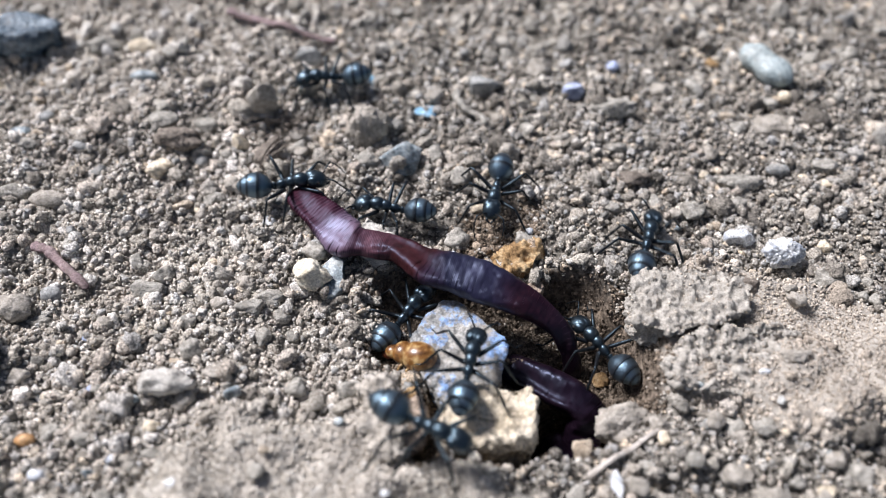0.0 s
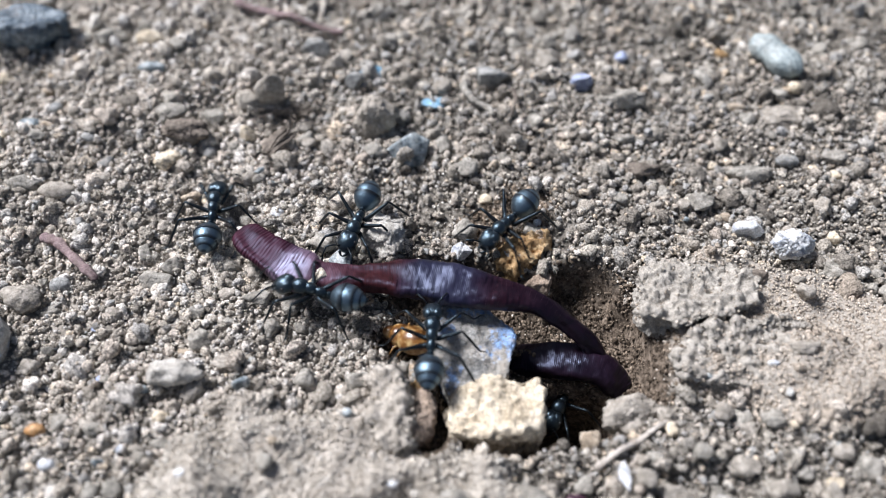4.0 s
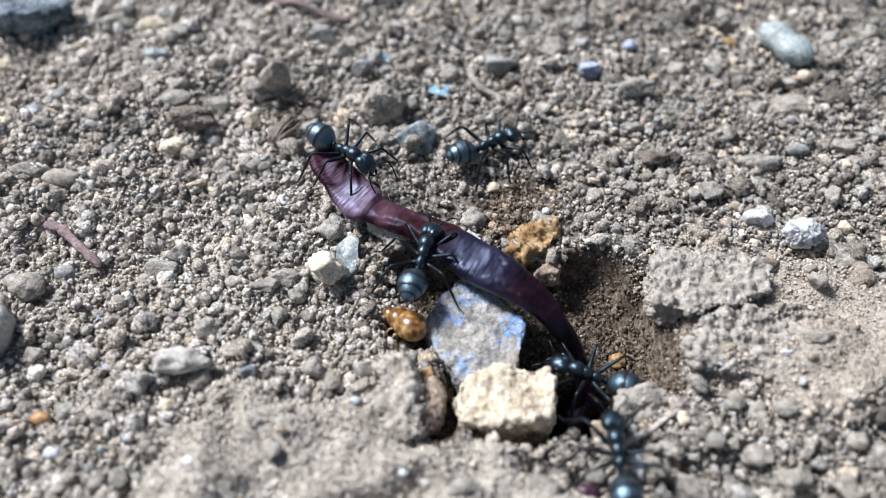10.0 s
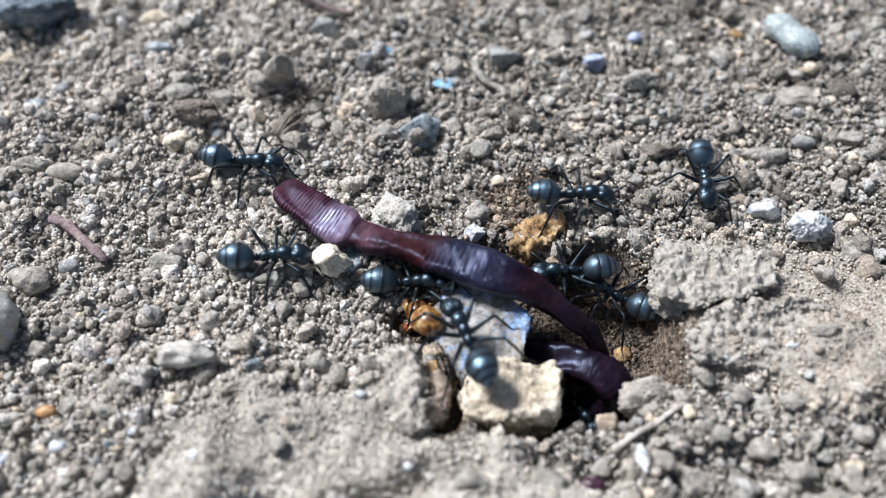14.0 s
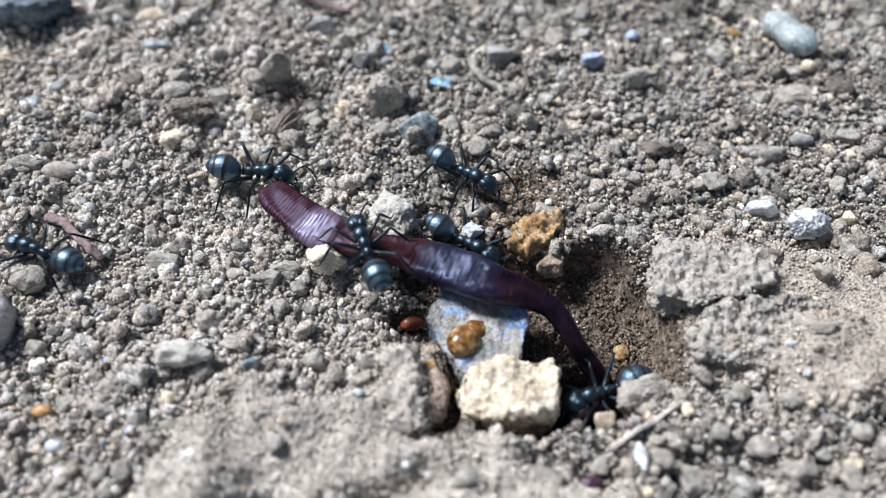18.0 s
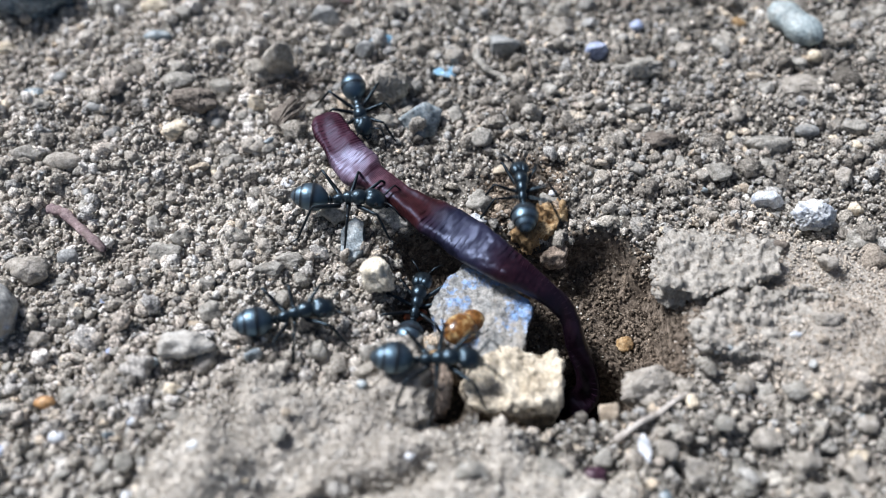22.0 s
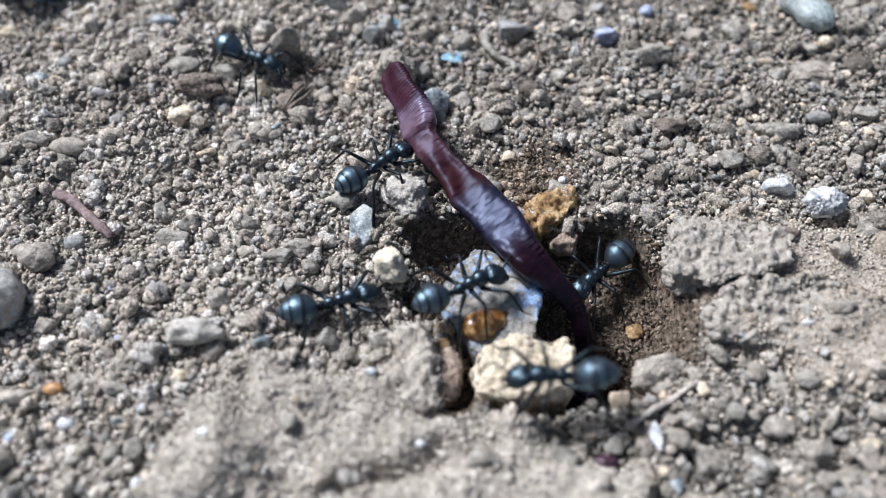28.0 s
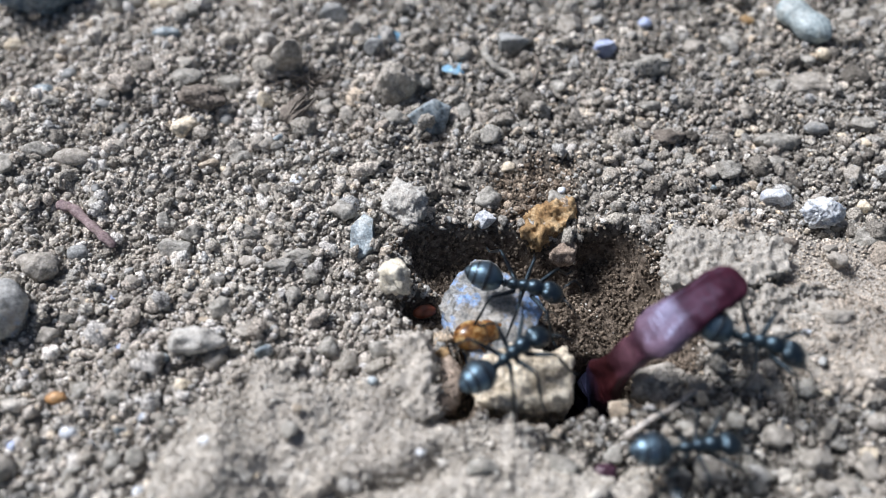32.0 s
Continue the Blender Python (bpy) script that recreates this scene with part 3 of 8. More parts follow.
# ---- stones, clods and bits that lie on the soil ----
def part(name, bm, mat, parent, label=""):
    me = bpy.data.meshes.new(name)
    bm.to_mesh(me)
    bm.free()
    me.materials.append(mat)
    me.polygons.foreach_set("use_smooth", [True] * len(me.polygons))
    ob = new(name, me)
    ob.parent = parent
    if label:
        ob["label"] = label
    return ob


def tube(bm, pts, radii, seg=8):
    """A round limb through the places, with a radius at each."""
    pts = [Vector(p) * mm for p in pts]
    rings = []
    for k, p in enumerate(pts):
        way = (pts[min(k + 1, len(pts) - 1)] - pts[max(k - 1, 0)]).normalized()
        q = way.to_track_quat("Z", "Y")
        rings.append([bm.verts.new(p + q @ Vector((math.cos(i * 2 * math.pi / seg), math.sin(i * 2 * math.pi / seg), 0)) * radii[k] * mm) for i in range(seg)])
    for a, b in zip(rings, rings[1:]):
        for i in range(seg):
            bm.faces.new((a[i], a[(i + 1) % seg], b[(i + 1) % seg], b[i]))
    bm.faces.new(list(reversed(rings[0])))
    bm.faces.new(rings[-1])


def rock_shape(w, d, h, seed, kind, level=0):
    """kind: pebble (smooth), stone (broken faces), clod (lumpy), flake (thin and broken), porous (full of pits)."""
    rng = np.random.default_rng(seed)
    v, t = ico(level or (5 if max(w, d) > 5 else 4 if max(w, d) > 1.9 else 3))
    u = v.copy()
    if kind in ("stone", "flake", "clod"):
        n = rng.normal(size=(10, 3))
        n /= np.linalg.norm(n, axis=1, keepdims=True)
        reach = rng.uniform(0.5, 0.86, 10) if kind != "clod" else rng.uniform(0.6, 1.0, 10)
        r = np.min(np.where(u @ n.T > 0.05, reach / np.maximum(u @ n.T, 0.05), 9), axis=1)
        u = u * np.minimum(r, 1.05)[:, None]
    bumps = {"pebble": (0.09, 0.02), "double": (0.08, 0.02), "stone": (0.04, 0.022), "clod": (0.24, 0.19), "flake": (0.04, 0.02), "porous": (0.22, 0.5)}[kind]
    if kind == "double":
        u = u * (1 - np.array([0.0, 0.2, 0.2]) * np.exp(-((v[:, :1] + 0.05) / 0.34) ** 2))
        kind = "pebble"
    off = rng.uniform(0, 50, 3)
    wide = np.array([noise.noise(Vector(p * 1.7 + off)) for p in v])
    fine = np.array([noise.fractal(Vector(p * (3.2 if kind == "porous" else 5.5) + off), 0.6, 2.1, 4) for p in v])
    if kind == "porous":
        fine = -np.abs(fine) * 1.2
    if kind == "clod":
        fine = np.abs(fine) - 0.3
    u = u * (1 + bumps[0] * wide + bumps[1] * fine)[:, None]
    u = u / np.abs(u).max(0)
    return u * np.array([w, d, h]) / 2, t


def rock(name, x, y, w, d, h, mat, label, kind="stone", rz=0.0, sink=0.3, seed=1, category="stone", tilt=0.0, z=None, group=""):
    v, t = rock_shape(w, d, h, seed, kind)
    v = v + (0, 0, h / 2)
    ob = new(name, mesh_of(name, v, t, mat))
    zz = (float(terrain(np.array(x), np.array(y))) if z is None else z) - sink * h
    ob.matrix_world = pose(x * mm, y * mm, zz * mm, tilt, 0, rz)
    return tagged(ob, label, category, group)


def block(name, corners, top, thick, mat, label, seed, rough=0.18, slope=0.0, category="stone", grit=0.0, bevel=0.45):
    """A broken block of stone: an uneven outline, rounded edges and worn faces."""
    bm = bmesh.new()
    mx, my = np.mean(corners, axis=0)
    low = [bm.verts.new((mx + (x - mx) * 0.92, my + (y - my) * 0.92, top - thick)) for x, y in corners]
    high = [bm.verts.new((x, y, top + slope * y)) for x, y in corners]
    n = len(corners)
    bm.faces.new(high)
    bm.faces.new(list(reversed(low)))
    for i in range(n):
        bm.faces.new((low[i], low[(i + 1) % n], high[(i + 1) % n], high[i]))
    bmesh.ops.recalc_face_normals(bm, faces=bm.faces)
    bmesh.ops.bevel(bm, geom=list(bm.edges), offset=bevel, segments=3, affect="EDGES", profile=0.6)
    bmesh.ops.triangulate(bm, faces=[f for f in bm.faces if len(f.verts) > 4])
    for _ in range(6):
        long = [e for e in bm.edges if e.calc_length() > (0.3 if grit else 0.42)]
        if not long:
            break
        bmesh.ops.subdivide_edges(bm, edges=long, cuts=1, use_grid_fill=True)
        bmesh.ops.triangulate(bm, faces=[f for f in bm.faces if len(f.verts) > 3])
    bm.normal_update()
    off = Vector((seed * 3.1, seed * 1.7, 0))
    for v in bm.verts:
        swell = noise.fractal(v.co * 0.35 + off, 0.8, 2.0, 3) * 2.2 + noise.fractal(v.co * 1.5 + off, 0.7, 2.1, 3) + 0.4 * noise.noise(v.co * 4.0 + off)
        lump = noise.noise(v.co * 1.9 - off) ** 2 + abs(noise.noise(v.co * 3.7 + off)) - 0.35
        v.co += v.normal * (swell * rough + lump * grit)
    for v in bm.verts:
        v.co *= mm
    ob = part(name, bm, mat, None)
    return tagged(ob, label, category)


rock("blue_stone", -46.0, 30.8, 10.5, 5.5, 5.6, SLATE, "large dark blue-grey broken stone on the soil", "clod", seed=40, rz=15, sink=0.2)
rock("pebble", -32.6, 31.0, 3.3, 1.9, 1.7, CREAM, "pale tan pebble on the soil", "pebble", seed=41, category="pebble")
rock("pebble", -31.0, 25.4, 3.1, 1.5, 1.3, BLUE, "small blue-grey pebble on the soil", "pebble", seed=42, category="pebble")
rock("pebble", -13.8, 28.9, 4.1, 2.0, 2.7, GREY, "grey angular pebble on the soil", "stone", seed=43, category="pebble")
rock("stone_flake", -7.0, 26.2, 3.0, 1.9, 0.6, CYAN, "pale blue glassy stone flake", "flake", seed=44, category="flake")
rock("stone_flake", -0.4, 21.0, 3.0, 1.8, 0.6, CYAN, "bright blue flake of stone", "flake", seed=45, category="flake")
rock("soil_clod", -6.3, 17.7, 5.6, 4.8, 5.2, PALE_CLOD, "rough rounded grey soil clod", "clod", seed=46, category="clod", sink=0.2)
rock("stone", -17.4, 20.6, 3.0, 3.2, 5.0, PALE_CLOD, "upright pale grey angular stone on soil", "stone", seed=47, rz=70, sink=0.15)
rock("stone_flake", 15.9, 23.8, 2.9, 1.5, 2.1, LILAC, "lilac-blue crumb of stone", "stone", seed=48, category="flake")
rock("stone", 5.8, 24.6, 4.0, 2.1, 3.1, GREY, "grey stone with a bluish face", "stone", seed=49)
rock("pebble", -19.5, 16.2, 2.2, 1.4, 2.1, CREAM, "small cream pebble on soil", "stone", seed=50, category="pebble")
rock("pebble", -26.9, 12.4, 3.4, 2.4, 2.2, CREAM, "cream crumbly pebble on dry soil", "clod", seed=51, category="pebble")
rock("pebble", -36.6, 8.2, 3.7, 1.9, 1.5, PALE_CLOD, "flat tan pebble half sunk in the soil", "pebble", seed=52, category="pebble")
rock("pebble", -39.9, 8.8, 3.5, 1.8, 1.5, CLOD, "grey-brown flat clod of dry soil", "clod", seed=53, category="clod")
rock("pebble", -17.5, 11.1, 1.6, 0.8, 1.2, BLUE, "tiny dark blue stone among crumbs", "stone", seed=54, category="pebble")
rock("stone", -38.2, -8.8, 5.4, 5.4, 4.6, DUSTY, "large dusty pale grey stone with bluish patches", "pebble", seed=55, rz=20, sink=0.25)
rock("soil_clod", -20.8, -12.1, 5.0, 2.7, 2.9, CHALKY, "pale grey clod of dry soil", "clod", seed=56, category="clod", sink=0.2)
rock("pebble", -33.8, -2.0, 1.9, 1.7, 1.3, GREY, "grey-blue pebble among soil crumbs", "pebble", seed=57, category="pebble")
rock("soil_clod", -36.3, -4.0, 3.9, 3.0, 2.9, PALE_CLOD, "pale rough clod of dry soil", "clod", seed=58, category="clod")
rock("soil_clod", -24.9, -2.0, 3.2, 2.1, 2.0, CLOD, "grey-brown clod of dry soil", "clod", seed=59, category="clod")
rock("pebble", 2.5, 1.2, 2.2, 1.7, 1.3, WHITE, "small pale stone at the pit's rim", "stone", seed=60, category="pebble")
rock("soil_clod", 9.5, -1.5, 3.4, 2.6, 3.1, BROWN_CLOD, "brown crumbly clod under the ochre stone", "clod", seed=90, category="clod", sink=0.0, z=-2.7)
rock("white_stone", 32.8, 1.7, 3.9, 3.0, 3.2, WHITE, "porous white stone with bluish pits", "porous", seed=62, sink=0.12)
rock("pebble", 29.6, 4.2, 3.2, 1.6, 2.4, WHITE, "pale angular pebble among crumbs", "stone", seed=63, category="pebble")
rock("pebble", 35.1, 12.4, 2.5, 1.4, 1.3, GREY, "small bluish pebble among crumbs", "pebble", seed=64, category="pebble")
rock("soil_clod", 31.3, 11.3, 4.8, 2.4, 2.1, CLOD, "dark clod of dry soil", "clod", seed=65, category="clod")
rock("soil_clod", 19.6, 20.7, 5.6, 2.8, 2.2, CLOD, "rough clod of dry soil", "clod", seed=66, category="clod")
rock("soil_clod", 20.3, 11.1, 3.6, 1.9, 1.8, FIBRE, "flat brown clod of earth", "clod", seed=67, category="clod")
rock("soil_clod", 15.8, -14.6, 5.4, 3.8, 3.6, PALE_CLOD, "pale lump of earth beside the nest hole", "clod", seed=68, category="clod", sink=0.0, z=-2.4, rz=20)
rock("ochre_stone", 12.3, -17.0, 1.9, 1.9, 2.8, TAN, "tan-ochre pebble under the straw", "clod", seed=69, sink=0.0, z=-1.6)
rock("ochre_stone", 15.3, -8.7, 1.6, 1.6, 1.2, OCHRE, "orange pebble stuck in the pit's wall", "clod", seed=70, sink=0.3)
rock("white_bit", -29.8, -19.0, 1.3, 1.0, 0.9, WHITE, "tiny white pebble among crumbs", "pebble", seed=71, category="pebble")
rock("rust_pebble", -31.6, -16.1, 1.7, 1.1, 1.0, RUST, "orange-brown pebble among crumbs", "pebble", seed=72, category="pebble")
rock("pebble", -15.6, -12.6, 1.5, 1.3, 1.5, BLUE, "small blue-grey pebble among crumbs", "stone", seed=73, category="pebble")
rock("pebble", -23.8, -12.9, 1.6, 0.8, 0.9, BLUE, "small dark blue pebble among crumbs", "stone", seed=74, category="pebble")
rock("pebble", -27.2, -11.6, 1.5, 0.8, 0.7, LILAC, "small pale blue pebble among crumbs", "pebble", seed=75, category="pebble")
rock("pebble", -25.6, -19.0, 1.5, 0.9, 1.4, BLUE, "small dark pebble among crumbs", "stone", seed=76, category="pebble")
rock("white_bit", -3.0, -21.3, 0.9, 0.7, 0.6, WHITE, "tiny white grain on pale crust", "pebble", seed=77, category="pebble")
rock("purple_bit", 10.6, -21.8, 2.0, 1.6, 1.4, PURPLE, "dark purple crumb of dried matter", "clod", seed=78, category="crumb")
rock("soil_clod", 1.4, -22.6, 2.6, 1.7, 1.6, CLOD, "dark clod of dry soil", "clod", seed=79, category="clod")
rock("white_bit", 14.4, -20.3, 1.1, 2.5, 1.1, WHITE, "whitish stone splinter on the soil", "stone", seed=80, category="pebble")
rock("pebble", 18.1, -21.6, 3.8, 2.6, 2.4, PALE_CLOD, "tan clod of dry soil", "clod", seed=81, category="clod")
rock("soil_clod", 36.2, -0.9, 3.5, 2.2, 2.0, CLOD, "grey clod of dry soil", "clod", seed=82, category="clod")
rock("soil_clod", 29.4, -10.5, 3.0, 1.5, 1.1, PALE_CLOD, "pale lump of hard crust", "clod", seed=83, category="clod")
rock("pebble", -8.8, 24.1, 2.3, 1.9, 2.2, GREY, "small grey stone on soil", "stone", seed=84, category="pebble")
rock("soil_clod", -25.9, 16.1, 6.0, 3.1, 2.9, FIBRE, "dark fibrous lump of earth", "clod", seed=85, category="clod", sink=0.35)
chip = rock("stone", -10.2, -3.0, 4.1, 3.2, 2.9, CHIP, "pale yellow broken stone that gets pushed aside", "clod", seed=86, sink=0.12)
rock("pebble", 31.8, 28.8, 2.2, 1.5, 1.4, OCHRE, "small tan crumb of earth", "clod", seed=87, category="pebble")
rock("soil_clod", -37.0, 31.0, 4.0, 3.1, 2.9, CLOD, "grey clod of dry soil", "clod", seed=88, category="clod")
rock("pebble", -19.0, -0.2, 3.2, 1.8, 1.7, CLOD, "lumpy clod of dry soil", "clod", seed=89, category="clod")
rock("soil_clod", -15.3, -4.0, 3.4, 1.8, 1.6, CLOD, "lumpy clod of dry soil", "clod", seed=90, category="clod")
rock("soil_clod", 36.4, 19.3, 6.7, 3.4, 2.0, PALE_CLOD, "flat pale lump of soil", "clod", seed=91, category="clod")
rock("seed_husk", -3.0, -7.5, 2.1, 1.2, 1.1, SEED, "reddish-brown seed husk at the pit's edge", "pebble", seed=92, category="seed", sink=-0.4, rz=15)
rock("pebble", 36.9, 26.6, 7.3, 3.6, 2.8, PALE_BLUE, "smooth pale blue-grey double pebble on soil", "double", seed=93, category="pebble", sink=0.12, rz=-60)
block("slab_stone", [(-1.8, -7.9), (-0.3, -4.7), (1.3, -3.3), (2.6, -3.4), (6.8, -7.0), (6.2, -11.4), (3.8, -13.8), (1.3, -13.0), (-0.6, -10.4)], 0.7, 6.5, SLAB, "grey stone slab with blue patches in the pit", 5, rough=0.13, slope=0.05, grit=0.16, bevel=0.22)
block("cream_stone", [(0.7, -14.4), (1.6, -12.7), (4.4, -12.1), (6.4, -12.3), (8.5, -12.0), (9.0, -13.6), (8.4, -16.4), (6.4, -17.0), (3.4, -17.3), (1.4, -16.8)], 1.3, 6.8, CREAM, "large cream crumbly stone beside the nest hole", 6, rough=0.26, grit=0.12, bevel=0.6)
block("grey_slab", [(-9.6, -0.4), (-8.4, 1.0), (-7.5, 0.4), (-7.5, -2.6), (-8.2, -3.2), (-9.5, -3.0)], 1.3, 3.5, BLUE, "grey slanting stone slab at the pit's rim", 7, rough=0.06, bevel=0.16, slope=0.12)
crust_edge = block("crust_block", [(-5.2, -12.2), (-3.9, -11.2), (-2.9, -12.0), (-2.6, -14.2), (-2.2, -16.2), (-1.3, -18.6), (-3.0, -19.1), (-5.0, -16.1)], 2.4, 6.5, EDGE, "broken edge of pale soil crust by the hole", 8, rough=0.4, grit=0.34, category="crust", bevel=0.6)
# Added lump: its brown stands in for the crust's brown, shaded side face.
rock("soil_clod", -1.6, -14.6, 3.8, 7.2, 4.4, BROWN_CLOD, "added brown lump for the crust's shaded brown side", "clod", seed=105, category="clod", sink=0.0, z=-2.9, rz=8)
near_plate = block("crust_plate", [(17.3, -4.2), (18.6, -2.4), (21.6, -1.7), (25.2, -2.0), (27.6, -3.6), (26.9, -6.2), (23.4, -7.4), (20.1, -8.6), (18.9, -8.0), (17.2, -7.4)], 3.2, 3.4, CRUST, "plate of hard pale crust at the pit's rim", 9, rough=0.42, grit=0.34, category="crust", bevel=0.3)
broad_plate = block("crust_plate", [(19.9, -9.4), (21.6, -8.5), (24.6, -7.6), (28.0, -7.2), (31.4, -7.6), (32.6, -10.0), (30.0, -12.4), (26.0, -13.0), (22.4, -12.9), (19.6, -12.2), (19.2, -11.0)], 5.0, 3.4, CRUST, "broad broken plate of hard pale crust", 19, slope=0.29, rough=0.45, grit=0.34, category="crust", bevel=0.3)


def baked_grains(ob, n, mat, seed):
    """Fine grains stuck to the faces of a crust block."""
    rng = np.random.default_rng(seed)
    spots = np.array([(*v.co, *v.normal) for v in ob.data.vertices])
    pick = spots[(spots[:, 5] > -0.1)]
    pick = pick[rng.integers(0, len(pick), n)]
    r = 0.04 + 0.12 * rng.random(n) ** 2.5
    at_mm = pick[:, :3] / mm + pick[:, 3:] * (r * rng.uniform(-0.3, 0.5, n))[:, None] + rng.normal(size=(n, 3)) * 0.06
    crumbs("plate_grains", "fine pale grains baked onto a plate of soil crust", at_mm, r, mat, 1, rng)


baked_grains(crust_edge, 700, CRUST_CRUMB, 5)
baked_grains(near_plate, 500, TAN_CRUST, 6)
baked_grains(broad_plate, 700, TAN_CRUST, 7)
rock("soil_clod", -4.7, 2.7, 5.0, 5.8, 4.2, CHALKY, "large pale crumbly soil clod at the rim", "clod", seed=97, category="clod", sink=0.0, z=-1.6)
block("ochre_stone", [(5.8, 1.7), (8.0, 2.9), (10.3, 3.2), (10.3, 1.4), (9.6, -0.2), (7.3, -0.8), (5.9, -0.4)], 0.7, 3.2, OCHRE, "crumbly orange-ochre stone at the pit's rim", 11, rough=0.4, grit=0.4)
rock("blue_stone", -2.6, 14.0, 5.0, 4.0, 3.9, BLUE, "angular blue-grey stone on dry soil", "stone", seed=98, sink=0.22, rz=15)

rock("stone", -47.2, 24.5, 2.7, 2.1, 1.7, CREAM, "cream crumbly stone among dry soil crumbs", "clod", seed=401, category="stone", sink=0.3)
rock("stone", -43.9, 25.8, 1.2, 0.7, 0.6, BLUE, "small dark blue-grey stone among dry soil crumbs", "stone", seed=402, category="stone", sink=0.3)
rock("soil_clod", -39.6, 24.6, 2.4, 1.5, 1.2, PALE_CLOD, "pale crumbly clod among dry soil crumbs", "clod", seed=403, category="clod", sink=0.3)
rock("stone", -41.5, 22.2, 1.5, 1.2, 0.9, TAN, "pale tan crumbly stone among dry soil crumbs", "clod", seed=404, category="stone", sink=0.3)
rock("pebble", -39.9, 19.5, 1.5, 1.5, 1.2, GREY, "grey pebble among dry soil crumbs", "pebble", seed=405, category="pebble", sink=0.3)
rock("stone", -41.7, 17.1, 2.3, 1.1, 0.9, BLUE, "dark blue-grey stone among dry soil crumbs", "stone", seed=406, category="stone", sink=0.3)
rock("stone", -40.1, 16.9, 1.4, 0.8, 0.7, TAN, "small pale tan crumbly stone among dry soil crumbs", "clod", seed=407, category="stone", sink=0.3)
rock("soil_clod", -40.3, 15.0, 2.2, 1.4, 1.1, CLOD, "grey-brown lumpy clod among dry soil crumbs", "clod", seed=408, category="clod", sink=0.3)
rock("stone", -35.0, 15.0, 1.9, 1.4, 1.1, GREY, "grey stone among dry soil crumbs", "stone", seed=409, category="stone", sink=0.3)
rock("soil_clod", -27.6, 18.3, 3.8, 2.5, 2.0, CLOD, "large grey-brown lumpy clod among dry soil crumbs", "clod", seed=410, category="clod", sink=0.3)
rock("stone", -23.4, 19.0, 2.7, 2.0, 1.6, CLOD, "grey-brown lumpy stone among dry soil crumbs", "stone", seed=411, category="stone", sink=0.3)
rock("pebble", -23.3, 14.5, 1.5, 1.5, 1.2, GREY, "grey pebble among dry soil crumbs", "pebble", seed=412, category="pebble", sink=0.3)
rock("stone", -16.1, 9.6, 0.9, 0.6, 0.5, BLUE, "small dark blue-grey stone among dry soil crumbs", "stone", seed=413, category="stone", sink=0.3)
rock("soil_clod", -21.0, 8.8, 2.6, 2.3, 1.8, CLOD, "grey-brown lumpy clod among dry soil crumbs", "clod", seed=414, category="clod", sink=0.3)
rock("stone", -23.7, 8.0, 2.1, 1.3, 1.0, TAN, "pale tan crumbly stone among dry soil crumbs", "clod", seed=415, category="stone", sink=0.3)
rock("stone", -21.9, 7.3, 1.5, 0.9, 0.7, CREAM, "cream crumbly stone among dry soil crumbs", "stone", seed=416, category="stone", sink=0.3)
rock("stone", -15.1, 5.5, 1.5, 1.1, 0.9, WHITE, "white rough stone among dry soil crumbs", "stone", seed=417, category="stone", sink=0.3)
rock("stone", -44.2, 15.3, 1.4, 1.2, 1.0, CREAM, "small cream crumbly stone among dry soil crumbs", "clod", seed=418, category="stone", sink=0.3)
rock("soil_clod", -39.3, 10.7, 2.6, 1.4, 1.1, CLOD, "grey-brown lumpy clod among dry soil crumbs", "clod", seed=419, category="clod", sink=0.3)
rock("stone", -32.7, 12.0, 1.6, 1.3, 1.0, GREY, "grey stone among dry soil crumbs", "stone", seed=420, category="stone", sink=0.3)
rock("stone", -32.3, 9.6, 1.8, 1.1, 0.9, PALE_CLOD, "pale crumbly stone among dry soil crumbs", "stone", seed=421, category="stone", sink=0.3)
rock("soil_clod", -25.6, 4.3, 1.3, 1.3, 1.1, PALE_CLOD, "small pale crumbly clod among dry soil crumbs", "clod", seed=422, category="clod", sink=0.3)
rock("soil_clod", 0.6, 23.2, 2.1, 2.6, 1.7, PALE_CLOD, "pale crumbly clod among dry soil crumbs", "clod", seed=423, category="clod", sink=0.3)
rock("soil_clod", 12.2, 26.7, 3.5, 2.8, 2.2, PALE_CLOD, "large pale crumbly clod among dry soil crumbs", "clod", seed=424, category="clod", sink=0.3)
rock("stone", 14.7, 16.3, 2.0, 1.2, 1.0, PALE_CLOD, "pale crumbly stone among dry soil crumbs", "stone", seed=425, category="stone", sink=0.3)
rock("stone", 13.7, 7.2, 1.4, 1.1, 0.8, GREY, "small grey stone among dry soil crumbs", "stone", seed=426, category="stone", sink=0.3)
rock("stone", 14.8, 6.8, 0.9, 0.8, 0.7, CLOD, "small grey-brown lumpy stone among dry soil crumbs", "stone", seed=427, category="stone", sink=0.3)
rock("stone", 9.6, 4.5, 0.9, 0.7, 0.6, WHITE, "small white rough stone among dry soil crumbs", "stone", seed=428, category="stone", sink=0.3)
rock("stone", 4.8, 8.1, 1.6, 1.2, 0.9, CREAM, "cream crumbly stone among dry soil crumbs", "clod", seed=429, category="stone", sink=0.3)
rock("soil_clod", 25.4, 24.7, 2.4, 2.4, 1.9, PALE_CLOD, "pale crumbly clod among dry soil crumbs", "clod", seed=430, category="clod", sink=0.3)
rock("stone", 20.7, 28.2, 1.7, 1.7, 1.4, LILAC, "lilac-blue stone among dry soil crumbs", "stone", seed=431, category="stone", sink=0.3)
rock("stone", 31.8, 20.2, 2.0, 1.4, 1.1, TAN, "pale tan crumbly stone among dry soil crumbs", "clod", seed=432, category="stone", sink=0.3)
